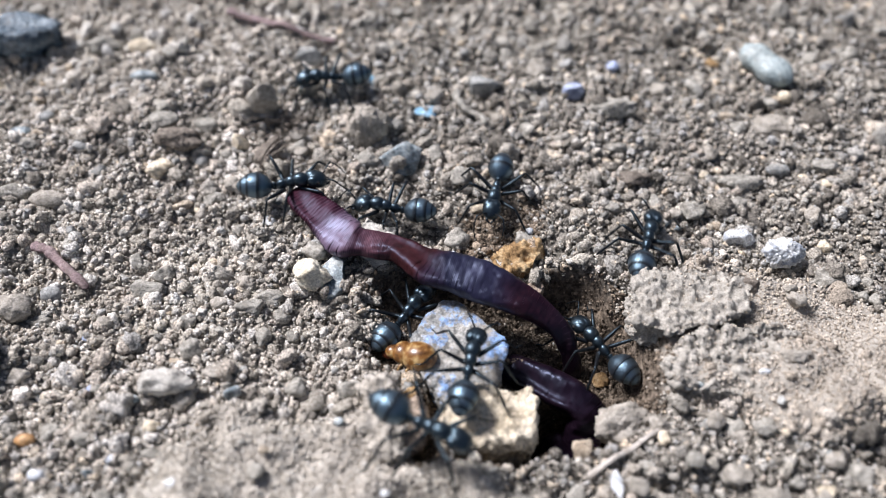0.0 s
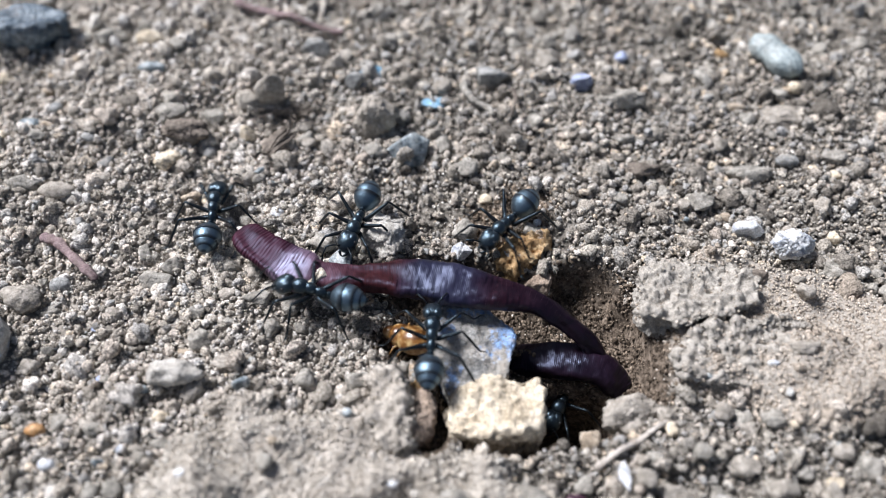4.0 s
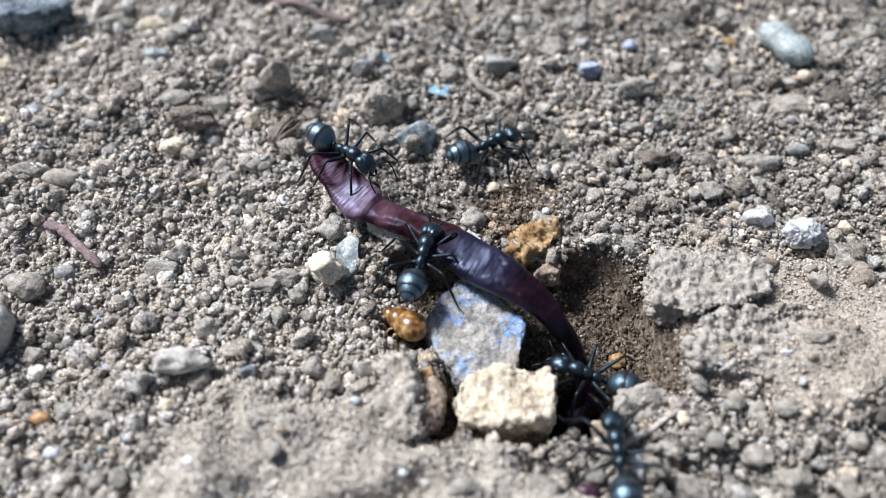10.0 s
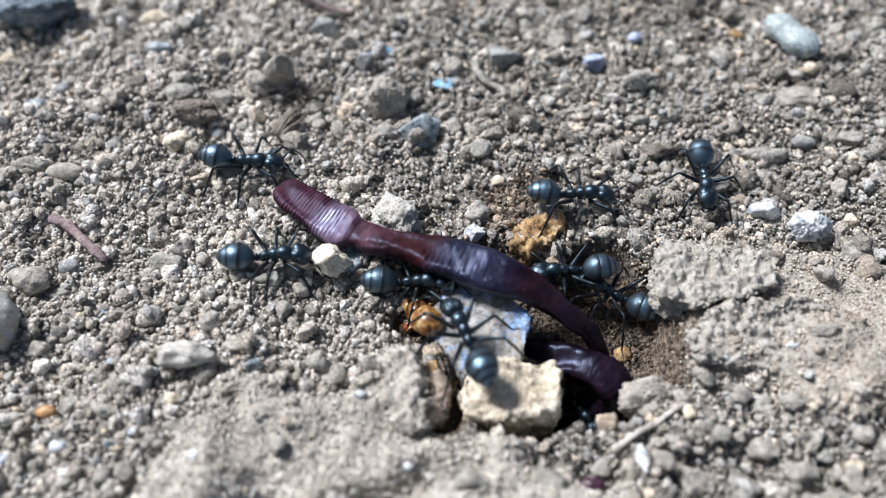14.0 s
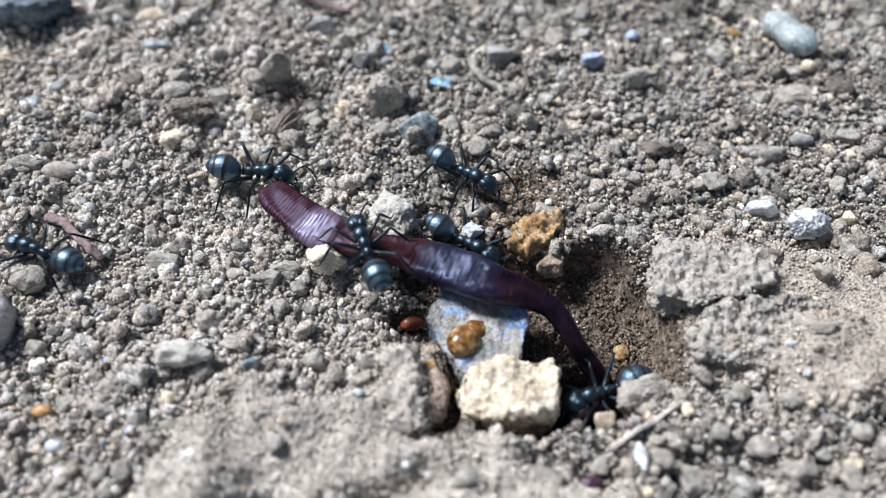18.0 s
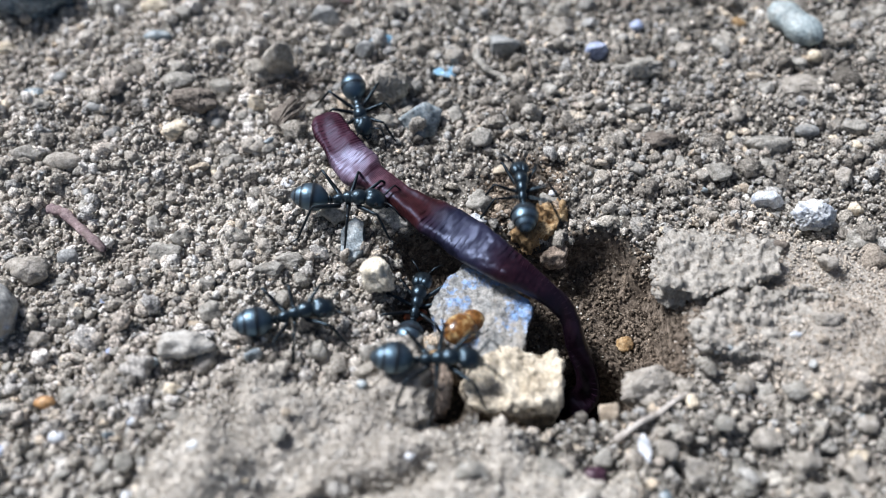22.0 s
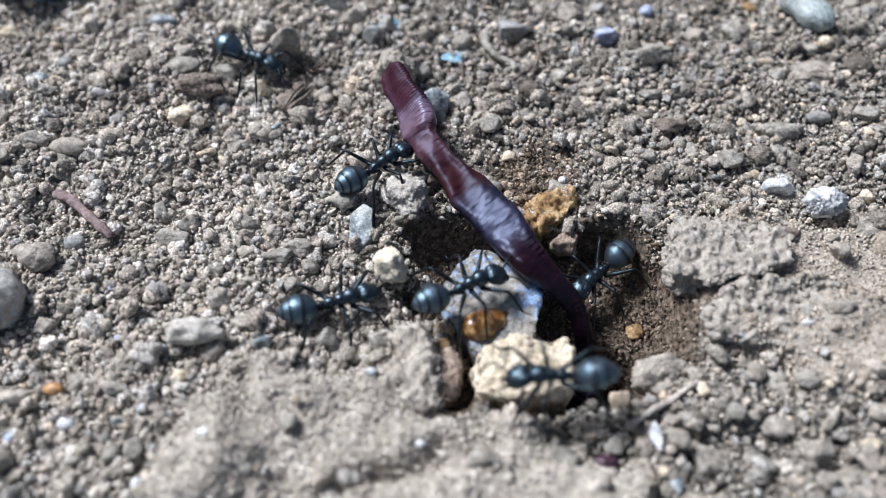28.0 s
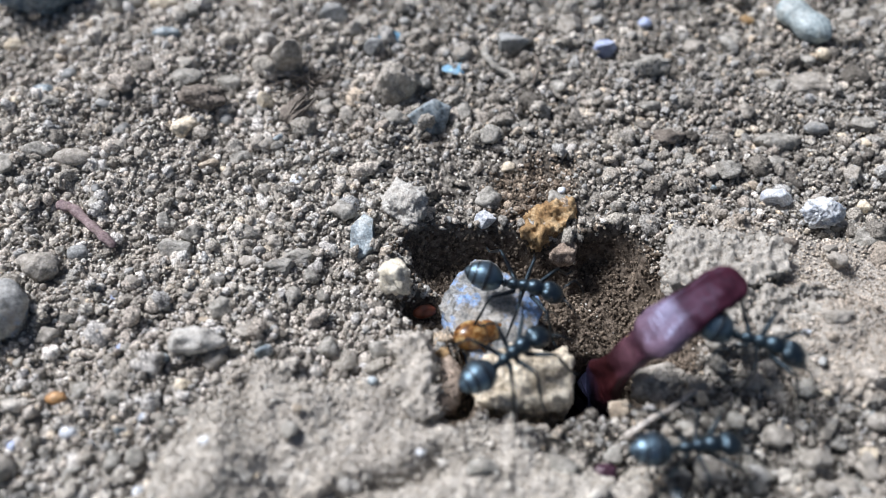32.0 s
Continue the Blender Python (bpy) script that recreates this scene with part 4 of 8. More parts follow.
rock("soil_clod", 40.2, 12.9, 3.2, 2.1, 1.7, CLOD, "large grey-brown lumpy clod among dry soil crumbs", "clod", seed=433, category="clod", sink=0.3)
rock("stone", 39.6, 10.8, 1.4, 1.3, 1.0, CREAM, "cream crumbly stone among dry soil crumbs", "clod", seed=434, category="stone", sink=0.3)
rock("stone", 27.8, 12.5, 1.1, 0.9, 0.7, CREAM, "small cream crumbly stone among dry soil crumbs", "stone", seed=435, category="stone", sink=0.3)
rock("soil_clod", 25.5, 7.3, 2.8, 2.7, 2.1, CLOD, "grey-brown lumpy clod among dry soil crumbs", "clod", seed=436, category="clod", sink=0.3)
rock("soil_clod", 30.1, 8.2, 2.1, 1.8, 1.5, CLOD, "grey-brown lumpy clod among dry soil crumbs", "clod", seed=437, category="clod", sink=0.3)
rock("stone", 27.8, 6.0, 1.3, 1.2, 0.9, TAN, "small pale tan crumbly stone among dry soil crumbs", "clod", seed=438, category="stone", sink=0.3)
rock("stone", 23.9, 5.5, 0.7, 0.7, 0.6, BLUE, "small dark blue-grey stone among dry soil crumbs", "stone", seed=439, category="stone", sink=0.3)
rock("soil_clod", 37.1, 6.5, 2.0, 2.0, 1.6, PALE_CLOD, "pale crumbly clod among dry soil crumbs", "clod", seed=440, category="clod", sink=0.3)
rock("pebble", 38.3, 22.5, 1.6, 1.6, 1.3, CREAM, "cream crumbly pebble among dry soil crumbs", "pebble", seed=441, category="pebble", sink=0.3)
rock("soil_clod", 19.2, 15.3, 2.7, 1.3, 1.1, CLOD, "grey-brown lumpy clod among dry soil crumbs", "clod", seed=442, category="clod", sink=0.3)
rock("stone", 37.5, 11.4, 1.3, 1.0, 0.8, CREAM, "small cream crumbly stone among dry soil crumbs", "stone", seed=443, category="stone", sink=0.3)
rock("stone", 37.5, 3.3, 1.6, 1.4, 1.2, CREAM, "cream crumbly stone among dry soil crumbs", "clod", seed=444, category="stone", sink=0.3)
rock("soil_clod", 34.9, 1.5, 1.3, 1.2, 1.0, PALE_CLOD, "small pale crumbly clod among dry soil crumbs", "clod", seed=445, category="clod", sink=0.3)
rock("soil_clod", 28.1, -2.6, 2.3, 1.5, 1.2, FIBRE, "dark brown clod among dry soil crumbs", "clod", seed=446, category="clod", sink=0.3)
rock("stone", 25.9, -3.4, 1.3, 1.2, 1.0, TAN, "small pale tan crumbly stone among dry soil crumbs", "clod", seed=447, category="stone", sink=0.3)
rock("soil_clod", 22.5, 4.0, 1.9, 1.2, 1.0, PALE_CLOD, "pale crumbly clod among dry soil crumbs", "clod", seed=448, category="clod", sink=0.3)
rock("soil_clod", 16.6, 0.3, 2.2, 1.3, 1.0, PALE_CLOD, "pale crumbly clod among dry soil crumbs", "clod", seed=449, category="clod", sink=0.3)
rock("stone", 19.1, 0.2, 1.0, 0.8, 0.6, CREAM, "small cream crumbly stone among dry soil crumbs", "stone", seed=450, category="stone", sink=0.3)
rock("soil_clod", 31.8, -2.9, 1.4, 1.1, 0.8, PALE_CLOD, "pale crumbly clod among dry soil crumbs", "clod", seed=451, category="clod", sink=0.3)
rock("stone", -18.5, 1.2, 0.9, 1.4, 0.7, GREY, "small grey stone among dry soil crumbs", "stone", seed=452, category="stone", sink=0.3)
rock("soil_clod", -16.6, -1.2, 2.0, 1.9, 1.5, PALE_CLOD, "pale crumbly clod among dry soil crumbs", "clod", seed=453, category="clod", sink=0.3)
rock("soil_clod", -13.9, -2.8, 3.2, 1.8, 1.4, CLOD, "large grey-brown lumpy clod among dry soil crumbs", "clod", seed=454, category="clod", sink=0.3)
rock("stone", -27.9, -5.7, 1.9, 1.2, 1.0, PALE_CLOD, "pale crumbly stone among dry soil crumbs", "stone", seed=455, category="stone", sink=0.3)
rock("soil_clod", -33.7, -4.9, 2.4, 1.3, 1.0, CLOD, "grey-brown lumpy clod among dry soil crumbs", "clod", seed=456, category="clod", sink=0.3)
rock("stone", -29.0, -7.0, 0.7, 0.9, 0.6, LILAC, "small lilac-blue stone among dry soil crumbs", "stone", seed=457, category="stone", sink=0.3)
rock("stone", -29.8, -7.8, 1.2, 0.7, 0.5, GREY, "small grey stone among dry soil crumbs", "stone", seed=458, category="stone", sink=0.3)
rock("stone", -27.0, -7.5, 0.9, 1.1, 0.7, PALE_CLOD, "small pale crumbly stone among dry soil crumbs", "stone", seed=459, category="stone", sink=0.3)
rock("stone", -12.8, -4.7, 1.4, 1.3, 1.0, CLOD, "grey-brown lumpy stone among dry soil crumbs", "stone", seed=460, category="stone", sink=0.3)
rock("soil_clod", -18.2, -3.7, 1.9, 1.2, 0.9, PALE_CLOD, "pale crumbly clod among dry soil crumbs", "clod", seed=461, category="clod", sink=0.3)
rock("soil_clod", -14.0, -7.0, 1.6, 1.9, 1.3, CLOD, "grey-brown lumpy clod among dry soil crumbs", "clod", seed=462, category="clod", sink=0.3)
rock("soil_clod", -34.0, -10.5, 2.1, 1.6, 1.3, PALE_CLOD, "pale crumbly clod among dry soil crumbs", "clod", seed=463, category="clod", sink=0.3)
rock("pebble", -31.4, -11.9, 0.8, 0.7, 0.5, CREAM, "small cream crumbly pebble among dry soil crumbs", "pebble", seed=464, category="pebble", sink=0.3)
rock("stone", -21.1, -9.3, 1.3, 0.8, 0.7, TAN, "small pale tan crumbly stone among dry soil crumbs", "clod", seed=465, category="stone", sink=0.3)
rock("soil_clod", -17.3, -10.8, 2.2, 1.3, 1.0, PALE_CLOD, "pale crumbly clod among dry soil crumbs", "clod", seed=466, category="clod", sink=0.3)
rock("pebble", -15.1, -10.4, 0.8, 0.8, 0.7, GREY, "small grey pebble among dry soil crumbs", "pebble", seed=467, category="pebble", sink=0.3)
rock("stone", -21.4, -15.5, 1.5, 1.2, 1.0, CREAM, "cream crumbly stone among dry soil crumbs", "clod", seed=468, category="stone", sink=0.3)
rock("stone", -24.1, -18.0, 1.0, 0.8, 0.7, WHITE, "small white rough stone among dry soil crumbs", "clod", seed=469, category="stone", sink=0.3)
rock("pebble", -23.6, -23.4, 1.0, 0.9, 0.7, WHITE, "small white rough pebble among dry soil crumbs", "pebble", seed=470, category="pebble", sink=0.3)
rock("stone", -34.8, -13.3, 1.0, 0.9, 0.7, CREAM, "small cream crumbly stone among dry soil crumbs", "clod", seed=471, category="stone", sink=0.3)
rock("stone", -33.8, -19.8, 1.1, 1.2, 0.8, LILAC, "small lilac-blue stone among dry soil crumbs", "stone", seed=472, category="stone", sink=0.3)
rock("stone", -18.3, -20.9, 1.0, 0.8, 0.6, WHITE, "small white rough stone among dry soil crumbs", "clod", seed=473, category="stone", sink=0.3)
rock("stone", -14.7, -22.9, 0.8, 0.6, 0.5, CREAM, "small cream crumbly stone among dry soil crumbs", "clod", seed=474, category="stone", sink=0.3)
rock("stone", -12.1, -18.3, 1.0, 0.8, 0.7, TAN, "small pale tan crumbly stone among dry soil crumbs", "clod", seed=475, category="stone", sink=0.3)
rock("stone", -9.8, -14.7, 1.1, 0.7, 0.6, CREAM, "small cream crumbly stone among dry soil crumbs", "clod", seed=476, category="stone", sink=0.3)
rock("stone", -6.8, -15.7, 1.0, 0.8, 0.6, BLUE, "small dark blue-grey stone among dry soil crumbs", "stone", seed=477, category="stone", sink=0.3)
rock("soil_clod", -21.1, -17.6, 1.8, 1.1, 0.9, CLOD, "grey-brown lumpy clod among dry soil crumbs", "clod", seed=478, category="clod", sink=0.3)
rock("soil_clod", -29.9, -15.4, 1.9, 1.6, 1.3, CLOD, "grey-brown lumpy clod among dry soil crumbs", "clod", seed=479, category="clod", sink=0.3)
rock("soil_clod", -26.6, -16.4, 1.5, 1.3, 1.0, CLOD, "grey-brown lumpy clod among dry soil crumbs", "clod", seed=480, category="clod", sink=0.3)
rock("stone", -1.5, -12.1, 1.6, 1.8, 1.3, OCHRE, "tan-ochre crumbly stone among dry soil crumbs", "clod", seed=481, category="stone", sink=0.3)
rock("soil_clod", 18.3, -15.1, 2.1, 1.7, 1.3, PALE_CLOD, "pale crumbly clod among dry soil crumbs", "clod", seed=482, category="clod", sink=0.1)
rock("stone", 18.5, -16.4, 1.2, 1.4, 1.0, CREAM, "small cream crumbly stone among dry soil crumbs", "clod", seed=483, category="stone", sink=0.1)
rock("stone", 15.3, -23.8, 0.9, 1.4, 0.7, BLUE, "small dark blue-grey stone among dry soil crumbs", "stone", seed=484, category="stone", sink=0.1)
rock("soil_clod", 23.7, -19.5, 3.0, 1.8, 1.4, PALE_CLOD, "large pale crumbly clod among dry soil crumbs", "clod", seed=485, category="clod", sink=0.1)
rock("soil_clod", 25.7, -21.5, 2.6, 1.8, 1.5, PALE_CLOD, "pale crumbly clod among dry soil crumbs", "clod", seed=486, category="clod", sink=0.1)
rock("soil_clod", 15.7, -20.6, 1.9, 1.7, 1.3, PALE_CLOD, "pale crumbly clod among dry soil crumbs", "clod", seed=487, category="clod", sink=0.1)
rock("soil_clod", 22.9, -15.0, 1.9, 1.8, 1.4, PALE_CLOD, "pale crumbly clod among dry soil crumbs", "clod", seed=488, category="clod", sink=0.1)
rock("soil_clod", 24.9, -16.1, 2.4, 1.6, 1.3, PALE_CLOD, "pale crumbly clod among dry soil crumbs", "clod", seed=489, category="clod", sink=0.1)
rock("soil_clod", 26.5, -15.8, 2.2, 1.7, 1.4, CLOD, "grey-brown lumpy clod among dry soil crumbs", "clod", seed=490, category="clod", sink=0.1)
rock("stone", 30.0, -20.8, 1.6, 1.1, 0.9, CREAM, "cream crumbly stone among dry soil crumbs", "clod", seed=491, category="stone", sink=0.1)
rock("stone", 27.6, -16.6, 0.8, 0.8, 0.6, CREAM, "small cream crumbly stone among dry soil crumbs", "clod", seed=492, category="stone", sink=0.1)
rock("stone", 30.7, -18.1, 0.6, 0.6, 0.5, BLUE, "small dark blue-grey stone among dry soil crumbs", "stone", seed=493, category="stone", sink=0.1)
rock("stone", 24.5, -14.1, 0.9, 0.7, 0.5, WHITE, "small white rough stone among dry soil crumbs", "stone", seed=494, category="stone", sink=0.1)
rock("soil_clod", 9.7, -24.0, 1.6, 1.4, 1.1, PALE_CLOD, "pale crumbly clod among dry soil crumbs", "clod", seed=495, category="clod", sink=0.3)
rock("soil_clod", 31.0, -18.6, 1.7, 1.5, 1.2, PALE_CLOD, "pale crumbly clod among dry soil crumbs", "clod", seed=496, category="clod", sink=0.1)
rock("soil_clod", 21.6, -22.8, 2.0, 1.5, 1.2, CLOD, "grey-brown lumpy clod among dry soil crumbs", "clod", seed=497, category="clod", sink=0.1)
rock("soil_clod", 25.9, -23.5, 2.0, 1.2, 1.0, PALE_CLOD, "pale crumbly clod among dry soil crumbs", "clod", seed=498, category="clod", sink=0.1)
rock("soil_clod", 28.6, -23.0, 2.3, 1.5, 1.2, CLOD, "grey-brown lumpy clod among dry soil crumbs", "clod", seed=499, category="clod", sink=0.1)
rock("stone", 27.1, -11.5, 1.1, 0.7, 0.6, WHITE, "small white rough stone among dry soil crumbs", "clod", seed=500, category="stone", sink=0.3)
rock("stone", 21.2, -12.3, 0.8, 0.4, 0.4, WHITE, "small white rough stone among dry soil crumbs", "stone", seed=501, category="stone", sink=0.3)
rock("stone", 22.0, -12.3, 0.7, 0.6, 0.5, BLUE, "small dark blue-grey stone among dry soil crumbs", "stone", seed=502, category="stone", sink=0.3)
rock("soil_clod", 20.2, -18.6, 1.9, 1.4, 1.1, CLOD, "grey-brown lumpy clod among dry soil crumbs", "clod", seed=503, category="clod", sink=0.1)
rock("soil_clod", 28.0, -19.9, 1.8, 1.4, 1.1, CLOD, "grey-brown lumpy clod among dry soil crumbs", "clod", seed=504, category="clod", sink=0.1)


def twig(name, points, r0, r1, mat, label, seed, category="twig"):
    """A thin bent stem through the given places, tapering and knobbly."""
    rng = np.random.default_rng(seed)
    pts = np.array(points, float)
    k = np.linspace(0, len(pts) - 1, 26)
    i = np.minimum(k.astype(int), len(pts) - 2)
    f = (k - i)[:, None]
    f = f * f * (3 - 2 * f) * 0.35 + f * 0.65
    line = pts[i] * (1 - f) + pts[i + 1] * f
    line[:, 2] += terrain(line[:, 0], line[:, 1])
    rad = np.linspace(r0, r1, 26) * (1 + 0.16 * rng.normal(size=26).clip(-1.5, 1.5))
    rad[0] *= 0.35
    rad[-1] *= 0.3
    way = np.gradient(line, axis=0)
    way /= np.linalg.norm(way, axis=1, keepdims=True)
    side = np.cross(way, (0, 0, 1.0))
    side /= np.linalg.norm(side, axis=1, keepdims=True)
    up = np.cross(side, way)
    a = np.linspace(0, 2 * np.pi, 10, endpoint=False)
    ring = np.cos(a)[None, :, None] * side[:, None] + 0.8 * np.sin(a)[None, :, None] * up[:, None]
    ring = line[:, None] + ring * (rad[:, None] * (1 + 0.1 * rng.normal(size=(26, 10)).clip(-1.5, 1.5)))[:, :, None]
    n, m = np.meshgrid(np.arange(25), np.arange(10), indexing="ij")
    i = (n * 10 + m).ravel()
    j = (n * 10 + (m + 1) % 10).ravel()
    me = mesh_of(name, ring.reshape(-1, 3), np.stack([i, j, j + 10, i + 10], 1), mat)
    tagged(new(name, me), label, category)


twig("twig", [(-36.8, 3.1, 0.8), (-35.0, 2.4, 0.8), (-32.7, 0.2, 0.8), (-30.4, -1.7, 0.8)], 0.55, 0.38, TWIG, "thin pinkish-brown bent twig", 3)
twig("straw", [(12.3, -19.4, 0.5), (14.0, -18.5, 0.6), (16.0, -17.2, 0.6), (18.4, -15.7, 0.5)], 0.26, 0.2, STRAW, "pale dry straw beside the nest hole", 4)
twig("rootlet", [(2.9, 24.0, 1.0), (3.0, 21.9, 1.1), (3.7, 20.6, 1.1), (5.5, 19.4, 0.9), (5.9, 18.2, 0.6)], 0.42, 0.3, CLOD, "pale grey curled rootlet on soil", 5)
twig("rootlet", [(8.0, 21.7, 1.6), (8.4, 20.3, 1.2), (7.8, 18.7, 0.6), (7.5, 17.3, 0.1)], 0.22, 0.14, FIBRE, "dark curled rootlet standing up", 6)
twig("twig", [(-23.6, 36.4, 0.8), (-19.7, 35.0, 0.8), (-15.5, 32.9, 0.8), (-10.7, 32.0, 0.8)], 0.5, 0.35, TWIG, "reddish-brown twig lying on the soil", 7)


def fibre_tuft(x, y):
    """A small tuft of dead root hairs."""
    tuft = tagged(new("fibre_tuft"), "tuft of dry dark root fibres on the soil", "fibres")
    rng = np.random.default_rng(77)
    z = float(terrain(np.array(x), np.array(y)))
    tuft.matrix_world = pose(x * mm, y * mm, z * mm)
    for k in range(34):
        a, b = rng.normal(0, 0.9, 2), rng.normal(0, 2.0, 2)
        p = np.array([(a[0], a[1], 0.1), (a[0] + b[0] * 0.5, a[1] + b[1] * 0.5, rng.uniform(0.8, 1.6)), (a[0] + b[0], a[1] + b[1] * 0.9, rng.uniform(0.9, 2.4))])
        u = np.linspace(0, 1, 7)[:, None]
        line = p[0] * (1 - u) ** 2 + 2 * p[1] * u * (1 - u) + p[2] * u * u
        bm = bmesh.new()
        tube(bm, [tuple(q) for q in line], [0.07, 0.07, 0.065, 0.06, 0.055, 0.045, 0.02], 5)
        part("fibre", bm, FIBRE, tuft)



def leaf_shred(x, y):
    """A torn scrap of dead leaf: stiff strands side by side that fan out from one end."""
    shred = tagged(new("leaf_shred"), "torn fibrous scrap of dead brown leaf", "leaf scrap")
    rng = np.random.default_rng(78)
    shred.matrix_world = pose(x * mm, y * mm, float(terrain(np.array(x), np.array(y))) * mm)
    for k in range(22):
        f = k / 21 - 0.5
        p0 = np.array((1.1 * f, -0.6 * f, 0.35 + 0.5 * rng.random()))
        p2 = np.array((2.0 + 1.5 * f + rng.normal(0, 0.15), 2.9 - 1.2 * f + rng.normal(0, 0.25), 1.5 + 0.5 * rng.random() - 1.2 * abs(f)))
        p1 = (p0 + p2) / 2 + (0, 0, 0.5 + 0.2 * rng.random())
        u = np.linspace(0, 1, 7)[:, None]
        line = p0 * (1 - u) ** 2 + 2 * p1 * u * (1 - u) + p2 * u * u
        bm = bmesh.new()
        tube(bm, [tuple(q) for q in line], [0.1, 0.14, 0.15, 0.14, 0.12, 0.09, 0.03], 6)
        part("strand", bm, FIBRE, shred)


def scatter_clods():
    """Larger clods and little pebbles strewn among the crumbs."""
    rng = np.random.default_rng(21)
    kinds = []
    for k in range(14):
        v, t = rock_shape(1.0, rng.uniform(0.75, 1.1), rng.uniform(0.6, 0.9), 300 + k, "clod" if k < 10 else "stone", 3)
        kinds.append(v)
    tint = [(CLOD, "grey-brown soil clod lying among crumbs", "soil_clod", "clod")] * 5 + [
        (PALE_CLOD, "pale dry soil clod lying among crumbs", "soil_clod", "clod"),
        (GREY, "small grey pebble lying among crumbs", "pebble", "pebble"),
        (CLOD, "grey-brown soil clod lying among crumbs", "soil_clod", "clod"),
        (PALE_CLOD, "pale dry soil clod lying among crumbs", "soil_clod", "clod")]
    cache = {}
    made = 0
    while made < 170:
        y = rng.uniform(-24, 42)
        x = rng.uniform(-1, 1) * (36 + (y + 24) * 0.36)
        if pit_mask(np.array(x), np.array(y)) > 0.02 or crust_mask(np.array(x), np.array(y)) > 0.5 and rng.random() < 0.8:
            continue
        pick = int(rng.integers(len(tint)))
        mat, label, name, cat = tint[pick]
        shape = int(rng.integers(10)) if cat == "clod" else 10 + int(rng.integers(4))
        size = 1.0 + 1.5 * rng.random() ** 1.8 if cat == "clod" else rng.uniform(0.7, 1.3)
        key = (shape, pick if cat != "clod" else (mat is CLOD))
        if key not in cache:
            me = mesh_of(name, kinds[shape], ico(3)[1], mat)
            cache[key] = me
        ob = new(name, cache[key])
        ob.matrix_world = pose(x * mm, y * mm, (float(terrain(np.array(x), np.array(y))) + size * 0.18) * mm, rng.uniform(-25, 25), rng.uniform(-25, 25), rng.uniform(0, 360)) @ Matrix.Scale(size, 4)
        tagged(ob, label, cat, "clods and pebbles on the soil")
        made += 1


scatter_clods()
rock("soil_clod", -16.0, 14.6, 3.6, 3.0, 2.2, FIBRE, "dark fibrous lump of earth under a leaf scrap", "clod", seed=99, category="clod", sink=0.3)
fibre_tuft(-15.2, 19.2)
leaf_shred(-17.0, 13.2)


# ---- the earthworm: short rigid rings along its body ----
RINGS, PITCH = 126, 0.5
WIDTHS = [(0, 2.2), (0.5, 2.8), (2, 3.15), (4, 3.45), (5.8, 3.6), (7.0, 4.0), (8.0, 3.8), (8.6, 3.1), (9.2, 2.7), (10.4, 2.6), (12.3, 2.5), (13.2, 2.8), (16, 3.8), (19.4, 4.0), (19.9, 3.7), (23, 3.5), (25, 2.8), (28, 2.0), (31, 1.6), (36, 1.75), (42, 2.8), (56, 3.2), (60, 2.6), (62.5, 1.0)]
TWISTS = [(0, -4), (6, 10), (9, 2), (12, -6), (15, -14), (18, 0), (20.5, 13), (23, 13), (25, 2), (27, 20), (31, 55), (36, 20), (62, 0)]
DEPTHS = [(0, 0.9), (0.5, 1.4), (4, 1.8), (8.2, 2.3), (8.8, 1.8), (9.8, 1.9), (15, 2.1), (22, 2.3), (26, 1.8), (31, 1.6), (36, 1.9), (41, 2.8), (60, 2.4), (62.5, 1.0)]


def along(table, s):
    return np.interp(s, [a for a, _ in table], [b for _, b in table])


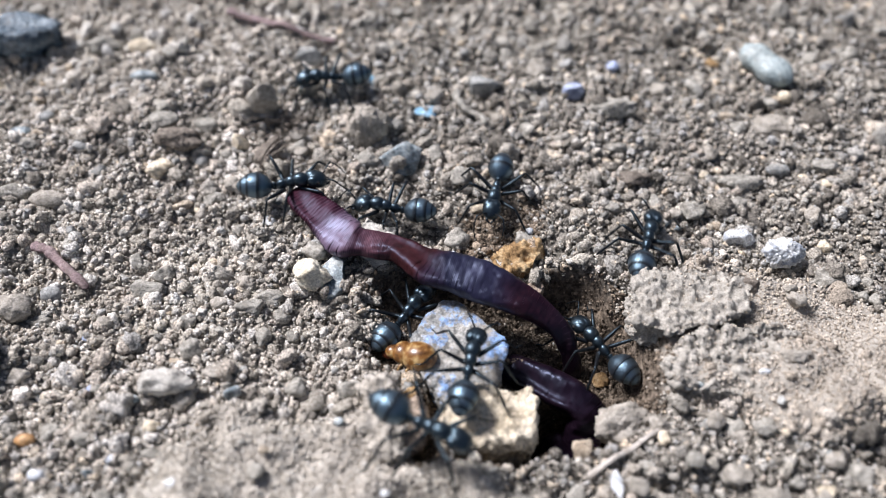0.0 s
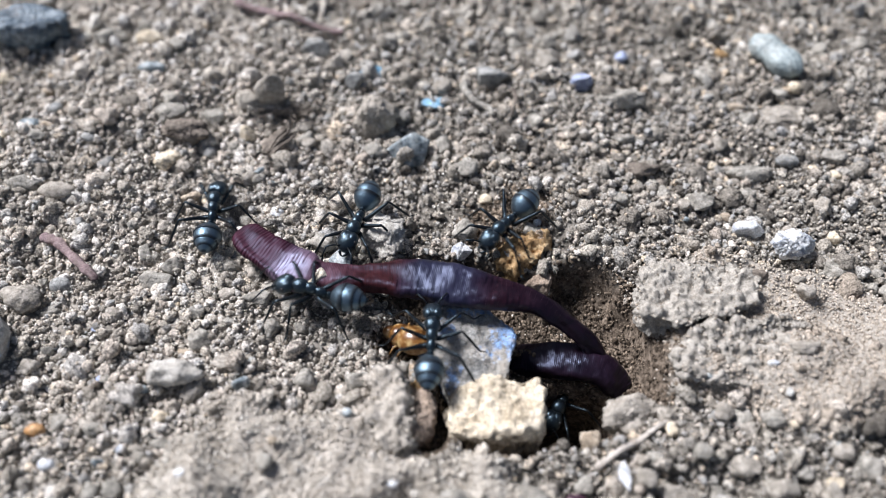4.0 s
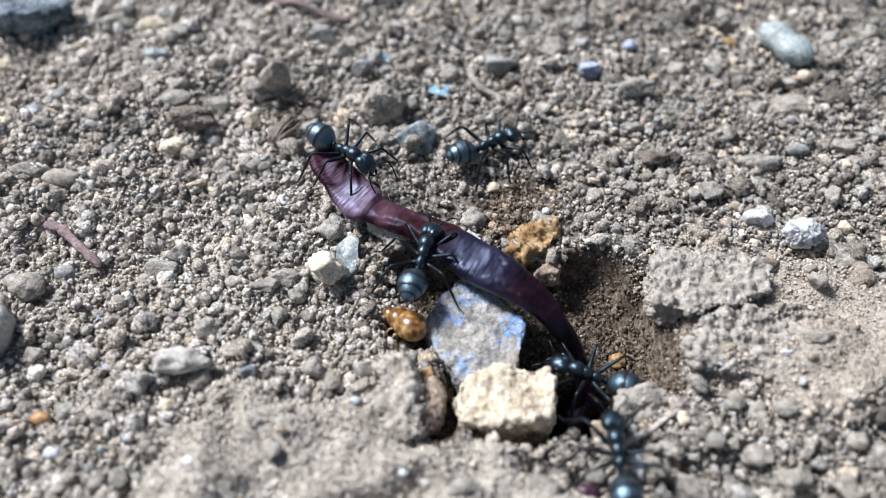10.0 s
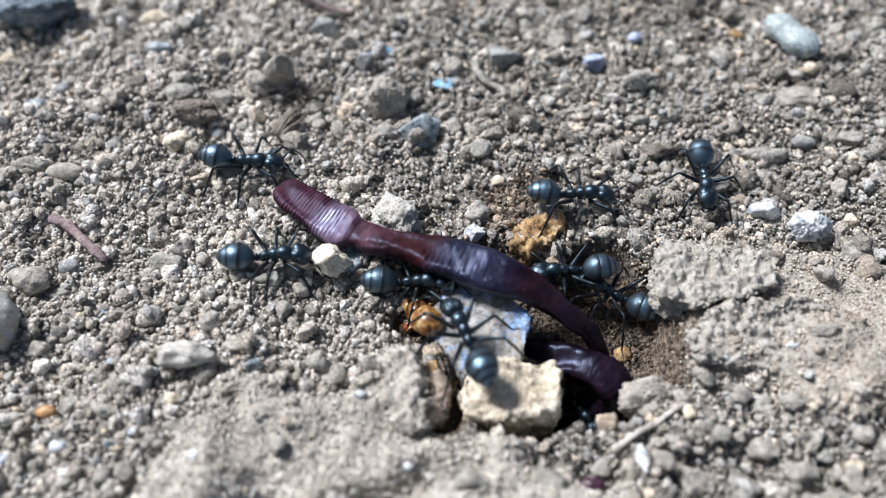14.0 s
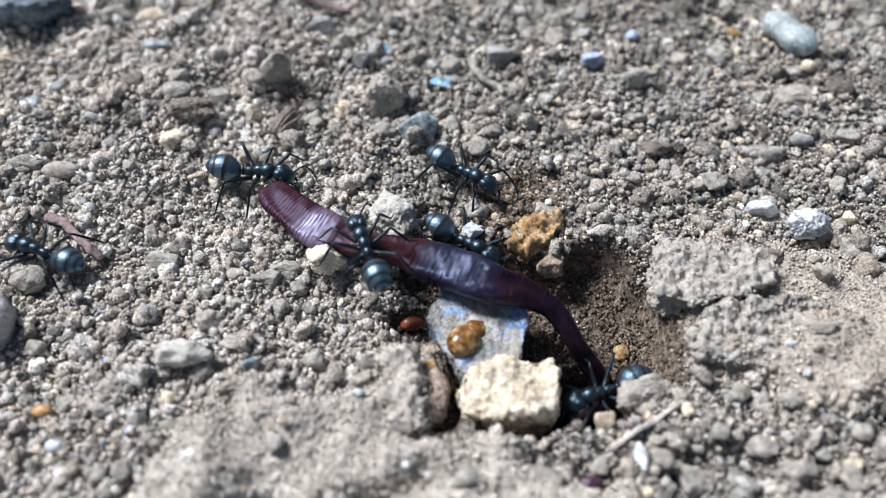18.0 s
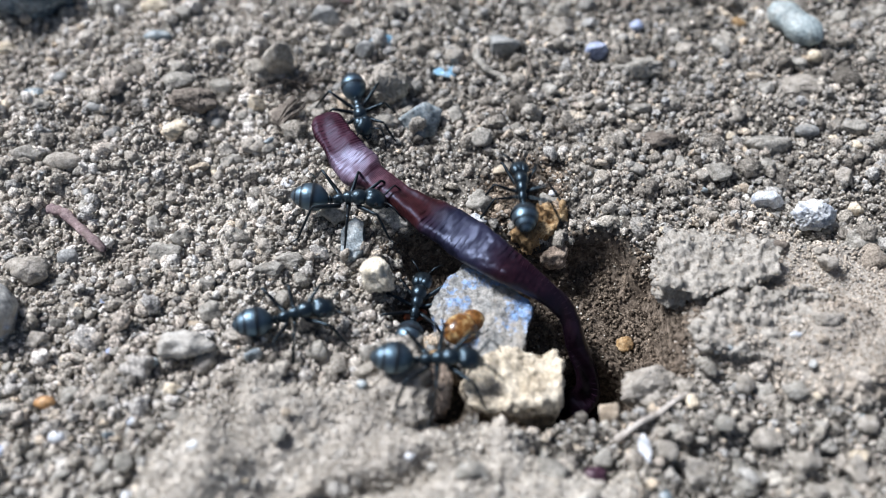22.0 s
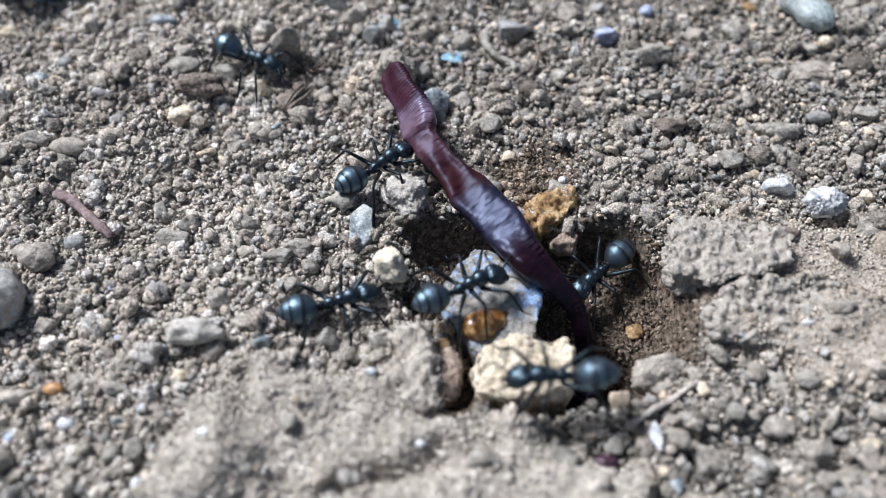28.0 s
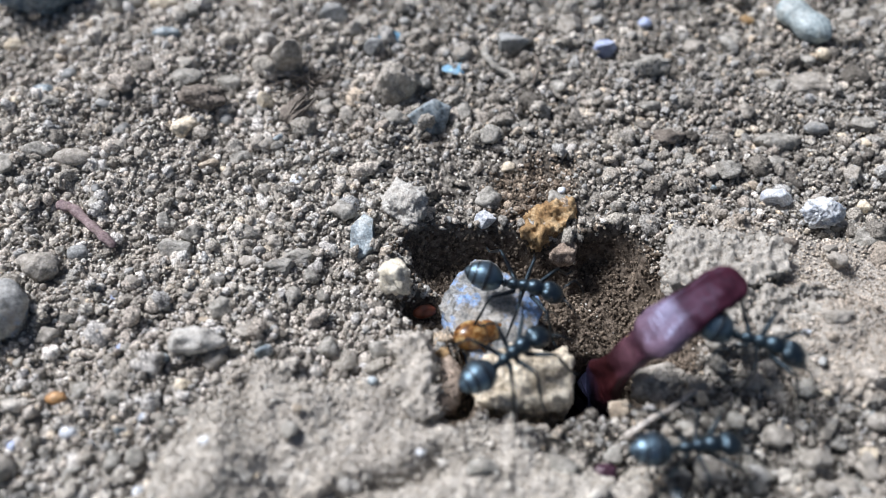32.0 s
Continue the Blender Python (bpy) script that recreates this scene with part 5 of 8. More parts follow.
def build_worm():
    worm = tagged(new("earthworm"), "dead purple-brown earthworm, wet and flattened, being dragged", "earthworm")
    rng = np.random.default_rng(5)
    rings = []
    around, steps = 32, 11
    a = np.linspace(0, 2 * np.pi, around, endpoint=False)
    ca = np.sign(np.cos(a)) * np.abs(np.cos(a)) ** 0.8
    sa = np.sign(np.sin(a)) * np.abs(np.sin(a)) ** 0.7
    for k in range(RINGS):
        s0 = k * PITCH
        u = np.linspace(-0.7, 0.7, steps) * PITCH
        if k == 0:
            u = np.linspace(-0.6, 0.7, steps) * PITCH
        w = along(WIDTHS, s0 + u) / 2
        d = along(DEPTHS, s0 + u) * 0.4
        tuck = 1 - 0.008 * np.abs(u / PITCH / 0.7) ** 3
        if k == 0:
            tuck = tuck * np.array([0.4, 0.62, 0.78, 0.88, 0.94, 0.97, 0.99, 1, 1, 1, 1])
        w = w * (1 + 0.035 * np.sin((s0 + u) * 1.3))
        ridge = (0.003 + 0.028 * smooth((8.0 - s0 - u) / 3)) * np.sin((s0 + u) * 2 * np.pi / 0.34)
        w, d = w * (1 + ridge), d * (1 + ridge)
        lines = []
        for q in u:
            q = s0 + q
            crease = 1 - (0.3 + 0.2 * np.sin(q * 0.55)) * np.exp(-((a - np.pi * (0.5 + 0.14 * np.sin(q * 0.42))) / 0.42) ** 2)
            dent = np.array([noise.fractal(Vector((0.5 * q, 1.3 * math.cos(r), 1.3 * math.sin(r))), 0.8, 2.0, 3) for r in a])
            lines.append((ca * (1 + 0.08 * dent), sa * crease * (1 + 0.2 * dent)))
        y = (w * tuck)[:, None] * np.array([l[0] for l in lines])
        z = (d * tuck)[:, None] * np.array([l[1] for l in lines])
        v = np.stack([np.repeat(u[:, None], around, 1), y, z], -1).reshape(-1, 3)
        n, m = np.meshgrid(np.arange(steps - 1), np.arange(around), indexing="ij")
        i, j = (n * around + m).ravel(), (n * around + (m + 1) % around).ravel()
        faces = np.concatenate([np.stack([i, j, j + around], 1), np.stack([i, j + around, i + around], 1)])
        last = (steps - 1) * around
        v = np.concatenate([v, v[:around], v[last:]])
        c0, c1 = steps * around, (steps + 1) * around
        caps = np.array([[c0, c0 + m + 1, c0 + m] for m in range(1, around - 1)] + [[c1, c1 + m, c1 + m + 1] for m in range(1, around - 1)])
        me = mesh_of("ring", v, np.concatenate([faces, caps]), SKIN)
        rest = v.copy()
        rest[:, 0] += s0
        me.attributes.new("place", "FLOAT_VECTOR", "POINT").data.foreach_set("vector", (rest * mm).astype(np.float32).ravel())
        ob = new("ring", me)
        ob.parent = worm
        rings.append(ob)
    rings[0]["label"] = "dark red tapering tail end"
    for k in range(int(6.2 / PITCH) + 1, int(8.4 / PITCH) + 1):
        rings[k]["label"] = "pale violet band ring"
    return worm, rings


worm, worm_rings = build_worm()


# ---- an ant, built once and copied ----
def blob(bm, x, y, z, rx, ry, rz, tilt=0.0, seg=20):
    m = Matrix.Translation((x * mm, y * mm, z * mm)) @ Matrix.Rotation(radians(tilt), 4, "Y") @ Matrix.Diagonal((rx * mm, ry * mm, rz * mm, 1))
    bmesh.ops.create_uvsphere(bm, u_segments=seg, v_segments=max(8, seg * 2 // 3), radius=1.0, matrix=m)


def plate_shape(bm, start, end, last):
    """One plate of the egg-shaped hind body, from start to end of its length, with a lip over the next."""
    seg, steps = 28, 14
    rim = bm.verts.layers.float.new("rim")
    rings = []
    for k in range(steps + 1):
        f = k / steps
        u = start + (end - start) * f
        r = max(0.02, math.sin(math.pi * min(1, u ** 0.85)) ** 0.62)
        if not last:
            r *= 1 + 0.07 * f ** 2
        drop = -0.16 * (2 * u - 1) ** 2
        rings.append([bm.verts.new(((1.55 - 3.1 * u) * mm, 1.12 * r * math.cos(i * 2 * math.pi / seg) * mm, (1.05 * r * math.sin(i * 2 * math.pi / seg) + drop) * mm)) for i in range(seg)])
        for v in rings[-1]:
            v[rim] = max(0.0, min(1.0, (f - 0.66) / 0.2))
    if not last:
        rings.append([bm.verts.new((v.co.x, v.co.y * 0.9, v.co.z * 0.9)) for v in rings[-1]])
    for p, q in zip(rings, rings[1:]):
        for i in range(seg):
            bm.faces.new((p[i], q[i], q[(i + 1) % seg], p[(i + 1) % seg]))
    bm.faces.new(rings[0])
    bm.faces.new(list(reversed(rings[-1])))


def build_ant():
    ant = tagged(new("ant"), "black ant with a grey-sheened banded gaster", "ant", "ants round the worm")
    bm = bmesh.new()
    blob(bm, 1.35, 0, 1.98, 0.74, 0.64, 0.62, 8)
    blob(bm, 0.55, 0, 1.88, 0.62, 0.48, 0.5, -6)
    blob(bm, -0.3, 0, 1.62, 0.6, 0.4, 0.48, -22)
    blob(bm, 2.0, 0, 1.95, 0.3, 0.2, 0.2)
    part("thorax", bm, BLACK, ant)
    bm = bmesh.new()
    blob(bm, -0.98, 0, 1.5, 0.18, 0.28, 0.42)
    blob(bm, -0.98, 0, 1.3, 0.42, 0.17, 0.17)
    part("petiole", bm, BLACK, ant)
    bm = bmesh.new()
    plate_shape(bm, 0.0, 0.45, False)
    gaster = part("gaster", bm, GASTER, ant, "grey-sheened banded gaster")
    gaster.matrix_basis = pose(-2.62 * mm, 0, 1.78 * mm, 0, 8, 0)
    for start, end in ((0.42, 0.73), (0.7, 0.89), (0.87, 1.0)):
        bm = bmesh.new()
        plate_shape(bm, start, end, end == 1.0)
        part("plate", bm, GASTER, gaster)
    bm = bmesh.new()
    blob(bm, 0.55, 0, 0, 0.92, 0.84, 0.64, 10, 24)
    blob(bm, 0.25, 0.3, 0.04, 0.66, 0.52, 0.55, 10)
    blob(bm, 0.25, -0.3, 0.04, 0.66, 0.52, 0.55, 10)
    head = part("head", bm, BLACK, ant)
    head.matrix_basis = pose(2.2 * mm, 0, 1.95 * mm, 0, 22, 0)
    for side in (1, -1):
        bm = bmesh.new()
        blob(bm, 0.42, 0.7 * side, 0.24, 0.2, 0.13, 0.17, 0, 12)
        part("eye", bm, EYE, head)
        bm = bmesh.new()
        tube(bm, [(1.2, 0.32 * side, -0.12), (1.5, 0.3 * side, -0.16), (1.72, 0.12 * side, -0.2), (1.78, -0.04 * side, -0.2)], [0.16, 0.13, 0.08, 0.03])
        part("mandible", bm, LEG, head)
        bm = bmesh.new()
        tube(bm, [(1.0, 0.25 * side, 0.2), (1.35, 0.75 * side, 0.75), (1.7, 1.15 * side, 0.95), (2.3, 1.3 * side, 0.55), (2.9, 1.25 * side, 0.1), (3.3, 1.1 * side, -0.3)], [0.075, 0.07, 0.075, 0.065, 0.07, 0.04], 7)
        part("antenna", bm, LEG, head)
    legs = ((1.25, 24, 1.0, (1.5, 1.75, 0.5), (2.3, 2.75, -1.5), (2.75, 3.2, -1.5)),
            (0.45, 0, 1.0, (0.35, 2.1, 0.85), (0.15, 3.5, -1.45), (0.1, 4.1, -1.5)),
            (-0.25, 0, 1.0, (-1.5, 1.9, 1.15), (-2.5, 3.3, -1.4), (-2.95, 3.85, -1.45)))
    for x0, _, _, knee, foot, toe in legs:
        for side in (1, -1):
            bm = bmesh.new()
            k, f, o = [Vector((p[0], p[1] * side, p[2])) for p in (knee, foot, toe)]
            c = Vector((0.05, 0.28 * side, -0.12))
            tube(bm, [(0, 0, 0), c, c.lerp(k, 0.35), c.lerp(k, 0.75), k], [0.22, 0.21, 0.175, 0.135, 0.1])
            leg = part("leg", bm, LEG, ant)
            bm = bmesh.new()
            tube(bm, [k.lerp(c, 0.03), k.lerp(f, 0.06), k.lerp(f, 0.5), k.lerp(f, 0.92), f], [0.06, 0.1, 0.112, 0.08, 0.06])
            part("shin", bm, LEG, leg)
            bm = bmesh.new()
            tube(bm, [f.lerp(k, 0.02), f.lerp(o, 0.15), f.lerp(o, 0.5), o], [0.045, 0.058, 0.05, 0.032])
            part("foot", bm, LEG, leg)
            leg.matrix_basis = pose(x0 * mm, 0.22 * side * mm, 1.5 * mm)
    return ant


ant_model = build_ant()
SIZES = [1.08, 1.1, 1.04, 1.06, 1.08, 1.07, 1.06, 1.1, 1.07, 1.06, 1.08]
ants = [ant_model] + [copy_thing(ant_model, Matrix()) for _ in range(11 - 1)]
for one, size in zip(ants, SIZES):
    one.scale = (size, size, size)


# ---- amber husk and the seed ----
def build_husk():
    husk = tagged(new("insect_husk"), "glossy amber-brown broken insect husk in the pit", "insect husk")
    bm = bmesh.new()
    blob(bm, -0.3, 0, 1.1, 1.65, 1.3, 1.15, 14, 24)
    blob(bm, 1.0, 0, 0.9, 1.05, 1.05, 0.85, 0, 20)
    part("shell", bm, AMBER, husk)
    bm = bmesh.new()
    blob(bm, 1.95, 0.1, 0.7, 0.7, 0.62, 0.52, 0, 16)
    part("collar", bm, AMBER, husk)
    for k, (x, y) in enumerate(((0.6, 0.8), (-0.1, 0.9), (0.6, -0.8), (-0.2, -0.9))):
        bm = bmesh.new()
        s = 1 if y > 0 else -1
        tube(bm, [(x, y * 0.8, 0.6), (x + 0.3, y + 0.5 * s, 0.9), (x + 0.5, y + 1.1 * s, 0.15)], [0.12, 0.1, 0.05])
        part("leg_stub", bm, AMBER, husk)
    return husk


husk = build_husk()


# ---- what moves ----
def stride(ant, rows, seed):
    """Keys an ant's way and the swing of its legs and feelers as it goes."""
    walk(ant, rows)
    rng = np.random.default_rng(seed)
    times = np.arange(0, 32.01, 0.2)
    ts = np.array([t for t, _ in rows])
    xyz = np.array([m.translation[:] for _, m in rows]) / mm
    way = np.stack([np.interp(times, ts, xyz[:, k]) for k in range(3)], 1)
    gone = np.r_[0, np.cumsum(np.linalg.norm(np.diff(way, axis=0), axis=1))]
    speed = np.r_[np.diff(gone), 0] / 0.2
    legs = [o for o in ant.children if o.name.startswith("leg")]
    for k, leg in enumerate(legs):
        base = leg.matrix_basis.translation.copy()
        swing = 9 * np.sin(gone * 0.55 + (k % 2 == (k // 2) % 2) * math.pi + 0.3 * k) * np.clip(speed / 4, 0.25, 1.6)
        lift = 5 * np.cos(gone * 0.55 + k * 1.9) * np.clip(speed / 6, 0.1, 1)
        rest = rng.uniform(-9, 9)
        side = 1 if base.y > 0 else -1
        walk(leg, [(float(t), pose(*base, max(-6, l) * side * 0.7, 0, r + rest)) for t, r, l in zip(times, swing, lift)])
    head = [o for o in ant.children if o.name.startswith("head")][0]
    base = head.matrix_basis.translation.copy()
    phase = rng.uniform(0, 6)
    walk(head, [(float(t), pose(*base, 0, 22 + 5 * math.sin(1.3 * t + phase), 9 * math.sin(0.9 * t + 2 * phase))) for t in np.arange(0, 32.01, 0.5)])


def at(t, x, y, z, ry, rz):
    return (t, pose(x * mm, y * mm, z * mm, 0, ry, rz))


WORM_WAY = []


def worm_at(t, roll, *points):
    """The worm's middle line at a time: places from its free end down into the hole."""
    WORM_WAY.append((t, roll, np.array(points, float)))


def smooth_line(points):
    """A rounded curve through the places, with the way down into the nest added, by its length."""
    p = np.vstack([points, (10.4, -13.0, -12.0), (10.2, -13.4, -30.0), (10.0, -13.6, -70.0)])
    ext = np.vstack([2 * p[0] - p[1], p, 2 * p[-1] - p[-2]])
    out = []
    for a, b, c, d in zip(ext, ext[1:], ext[2:], ext[3:]):
        u = np.linspace(0, 1, 14, endpoint=False)[:, None]
        out.append(0.5 * (2 * b + (c - a) * u + (2 * a - 5 * b + 4 * c - d) * u * u + (3 * b - a - 3 * c + d) * u ** 3))
    line = np.vstack(out + [p[-1:]])
    return line, np.r_[0, np.cumsum(np.linalg.norm(np.diff(line, axis=0), axis=1))]


def ring_places(points):
    line, s = smooth_line(points)
    want = np.arange(RINGS) * PITCH + 0.4
    return np.stack([np.interp(want, s, line[:, k]) for k in range(3)], 1)


def drag_worm():
    seen = [(t, roll, ring_places(p)) for t, roll, p in WORM_WAY]
    times = sorted({t for t, _, _ in seen} | {float(t) for t in np.arange(0, 32.01, 0.5)})
    ts = [t for t, _, _ in seen]
    rows = [[] for _ in range(RINGS)]
    for t in times:
        k = min(max(np.searchsorted(ts, t, side="right") - 1, 0), len(ts) - 2)
        f = (t - ts[k]) / (ts[k + 1] - ts[k])
        f = f * f * (3 - 2 * f)
        places = seen[k][2] * (1 - f) + seen[k + 1][2] * f
        roll = seen[k][1] * (1 - f) + seen[k + 1][1] * f
        way = np.gradient(places, axis=0)
        way /= np.linalg.norm(way, axis=1, keepdims=True)
        side = np.array((-way[0][1], way[0][0], 0.0))
        side /= np.linalg.norm(side)
        for n in range(RINGS):
            side = side - way[n] * (side @ way[n])
            flat = np.array((-way[n][1], way[n][0], 0.0))
            level = np.linalg.norm(flat)
            if level > 0.35:
                flat = flat / level
                flat = flat if flat @ side >= 0 else -flat
                side = side / np.linalg.norm(side) * 0.5 + flat * 0.5
            side = side - way[n] * (side @ way[n])
            side /= np.linalg.norm(side)
            up = np.cross(way[n], side)
            turn = Matrix((way[n], side, up)).transposed().to_4x4()
            twist = roll * max(0.0, 1 - n * PITCH / 24) + along(TWISTS, n * PITCH)
            rows[n].append((t, Matrix.Translation(Vector(places[n]) * mm) @ turn @ Matrix.Rotation(radians(twist), 4, "X")))
    for ob, r in zip(worm_rings, rows):
        walk(ob, r)


def motions():
    stride(ants[0], [
        at(0, -10.56, 24.28, 0.18, 0, -173.3),
        at(0.5, -9.76, 23.35, -0.17, 0, -131.9),
        at(0.75, -8.98, 19.64, -0.09, 0, -85.3),
        at(1, -8.21, 15.93, -0.00, 0, -38.8),
        at(1.5, -6.28, 13.33, 1.20, 0, -32.5),
        at(2, -5.44, 12.29, 0.40, 0, -48.1),
        at(2.5, -5.43, 5.41, 1.20, 0, -69.4),
        at(3, -5.47, 1.81, 2.00, 0, -71.5),
        at(3.5, -7.18, 3.66, 0.23, 0, -102.5),
        at(5.5, -6.08, 1.83, 2.00, 0, -107.6),
        at(6, -8.76, 4.30, 0.02, 0, -139.0),
        at(6.5, -8.80, 4.37, 0.01, 0, -134.7),
        at(7, -7.09, 4.71, 0.39, 0, -94.1),
        at(7.5, -7.83, 7.18, -0.25, 0, -80.3),
        at(8, -6.26, 8.48, 2.49, 0, -66.2),
        at(8.5, -8.82, 8.78, 1.98, 0, -53.2),
        at(9, -8.97, 8.71, 2.34, 0, -47.3),
        at(9.5, -8.99, 8.50, 2.38, 0, -44.0),
        at(10, -9.33, 8.60, 2.32, 0, -37.7),
        at(10.5, -10.40, 6.58, 2.21, 0, -40.6),
        at(11, -12.39, 2.88, 1.62, 0, 12.6),
        at(11.5, -13.29, 1.63, 0.89, 0, 31.2),
        at(12, -14.33, -0.12, 0.20, 0, 56.1),
        at(12.5, -12.47, -1.35, 0.25, 0, 37.4),
        at(13, -9.42, -3.17, -0.12, 0, -4.0),
        at(13.5, -5.65, -4.20, -0.00, 0, -1.5),
        at(14, -3.17, -4.50, -0.99, 0, -1.7),
        at(14.5, -1.69, -3.08, -3.00, 0, -0.0),
        at(14.9, -7.91, 1.80, -1.30, 0, 71.3),
        at(15.3, -14.13, 6.69, 0.39, 0, 142.7),
        at(16.5, -29.22, 21.35, 1.18, 0, 71.0),
        at(17.2, -40.36, 43.65, 0.51, 0, 109.8),
        at(17.75, -16.83, 43.46, 0.35, 0, 173.8),
        at(18.3, 6.71, 43.28, 0.18, 0, 237.7),
        at(19, -2.12, 27.94, 0.80, 0, 226.3),
        at(19.5, -11.65, 16.20, -0.67, 0, 221.6),
        at(20, -13.72, 11.71, -0.16, 0, 200.3),
        at(20.5, -13.49, 12.33, -0.12, 0, 188.7),
        at(20.75, -10.18, 12.14, 0.29, 0, 234.1),
        at(21, -6.86, 11.96, 0.70, 0, 279.4),
        at(21.5, -5.70, 13.19, 0.51, 0, 272.1),
        at(22, -8.91, 14.37, -0.16, 0, 283.1),
        at(22.5, -9.35, 14.17, -0.28, 0, 287.8),
        at(23, -10.20, 13.56, -0.52, 0, 279.8),
        at(23.5, -9.77, 11.41, -0.25, 0, 283.9),
        at(24, -7.30, 10.01, 0.37, 0, 280.5),
        at(24.5, -5.10, 10.71, 0.14, 0, 282.0),
        at(25, -1.35, 9.55, 0.00, 0, 285.2),
        at(25.5, -1.49, 10.85, 0.00, 0, 286.4),
        at(26, -8.21, 17.48, 0.20, 0, 218.4),
        at(26.5, -14.92, 24.12, 0.40, 0, 150.3),
        at(27, -26.87, 26.48, 0.97, 0, 171.5),
        at(27.17, -25.73, 24.91, 0.75, 0, 230.1),
        at(27.33, -24.59, 23.33, 0.53, 0, 288.7),
        at(27.5, -23.44, 21.76, 0.30, 0, 347.3),
        at(28, -20.67, 18.86, 0.33, 0, 329.4),
        at(28.3, -17.50, 10.14, -0.12, 0, 322.5),
        at(28.6, -15.39, 7.79, 0.11, 0, 322.6),
        at(29, -14.57, 6.48, 0.36, 0, 335.9),
        at(29.25, -18.09, 6.47, 0.18, 0, 287.5),
        at(29.5, -21.62, 6.45, 0.00, 0, 239.0),
        at(30, -29.74, 1.93, 0.17, 0, 251.7),
        at(30.4, -29.46, 1.19, -0.04, 0, 330.0),
        at(30.7, -22.29, -2.94, 0.18, 0, 337.7),
        at(31, -14.86, -10.34, 0.53, 0, 334.8),
        at(31.2, -7.80, -10.45, 0.18, 0, 348.4),
        at(31.4, -0.83, -12.55, 1.80, 0, 363.3),
        at(31.6, 1.63, -12.26, 1.00, 0, 387.0),
        at(32, 3.44, -14.70, 2.40, 0, 396.7),
    ], 11)
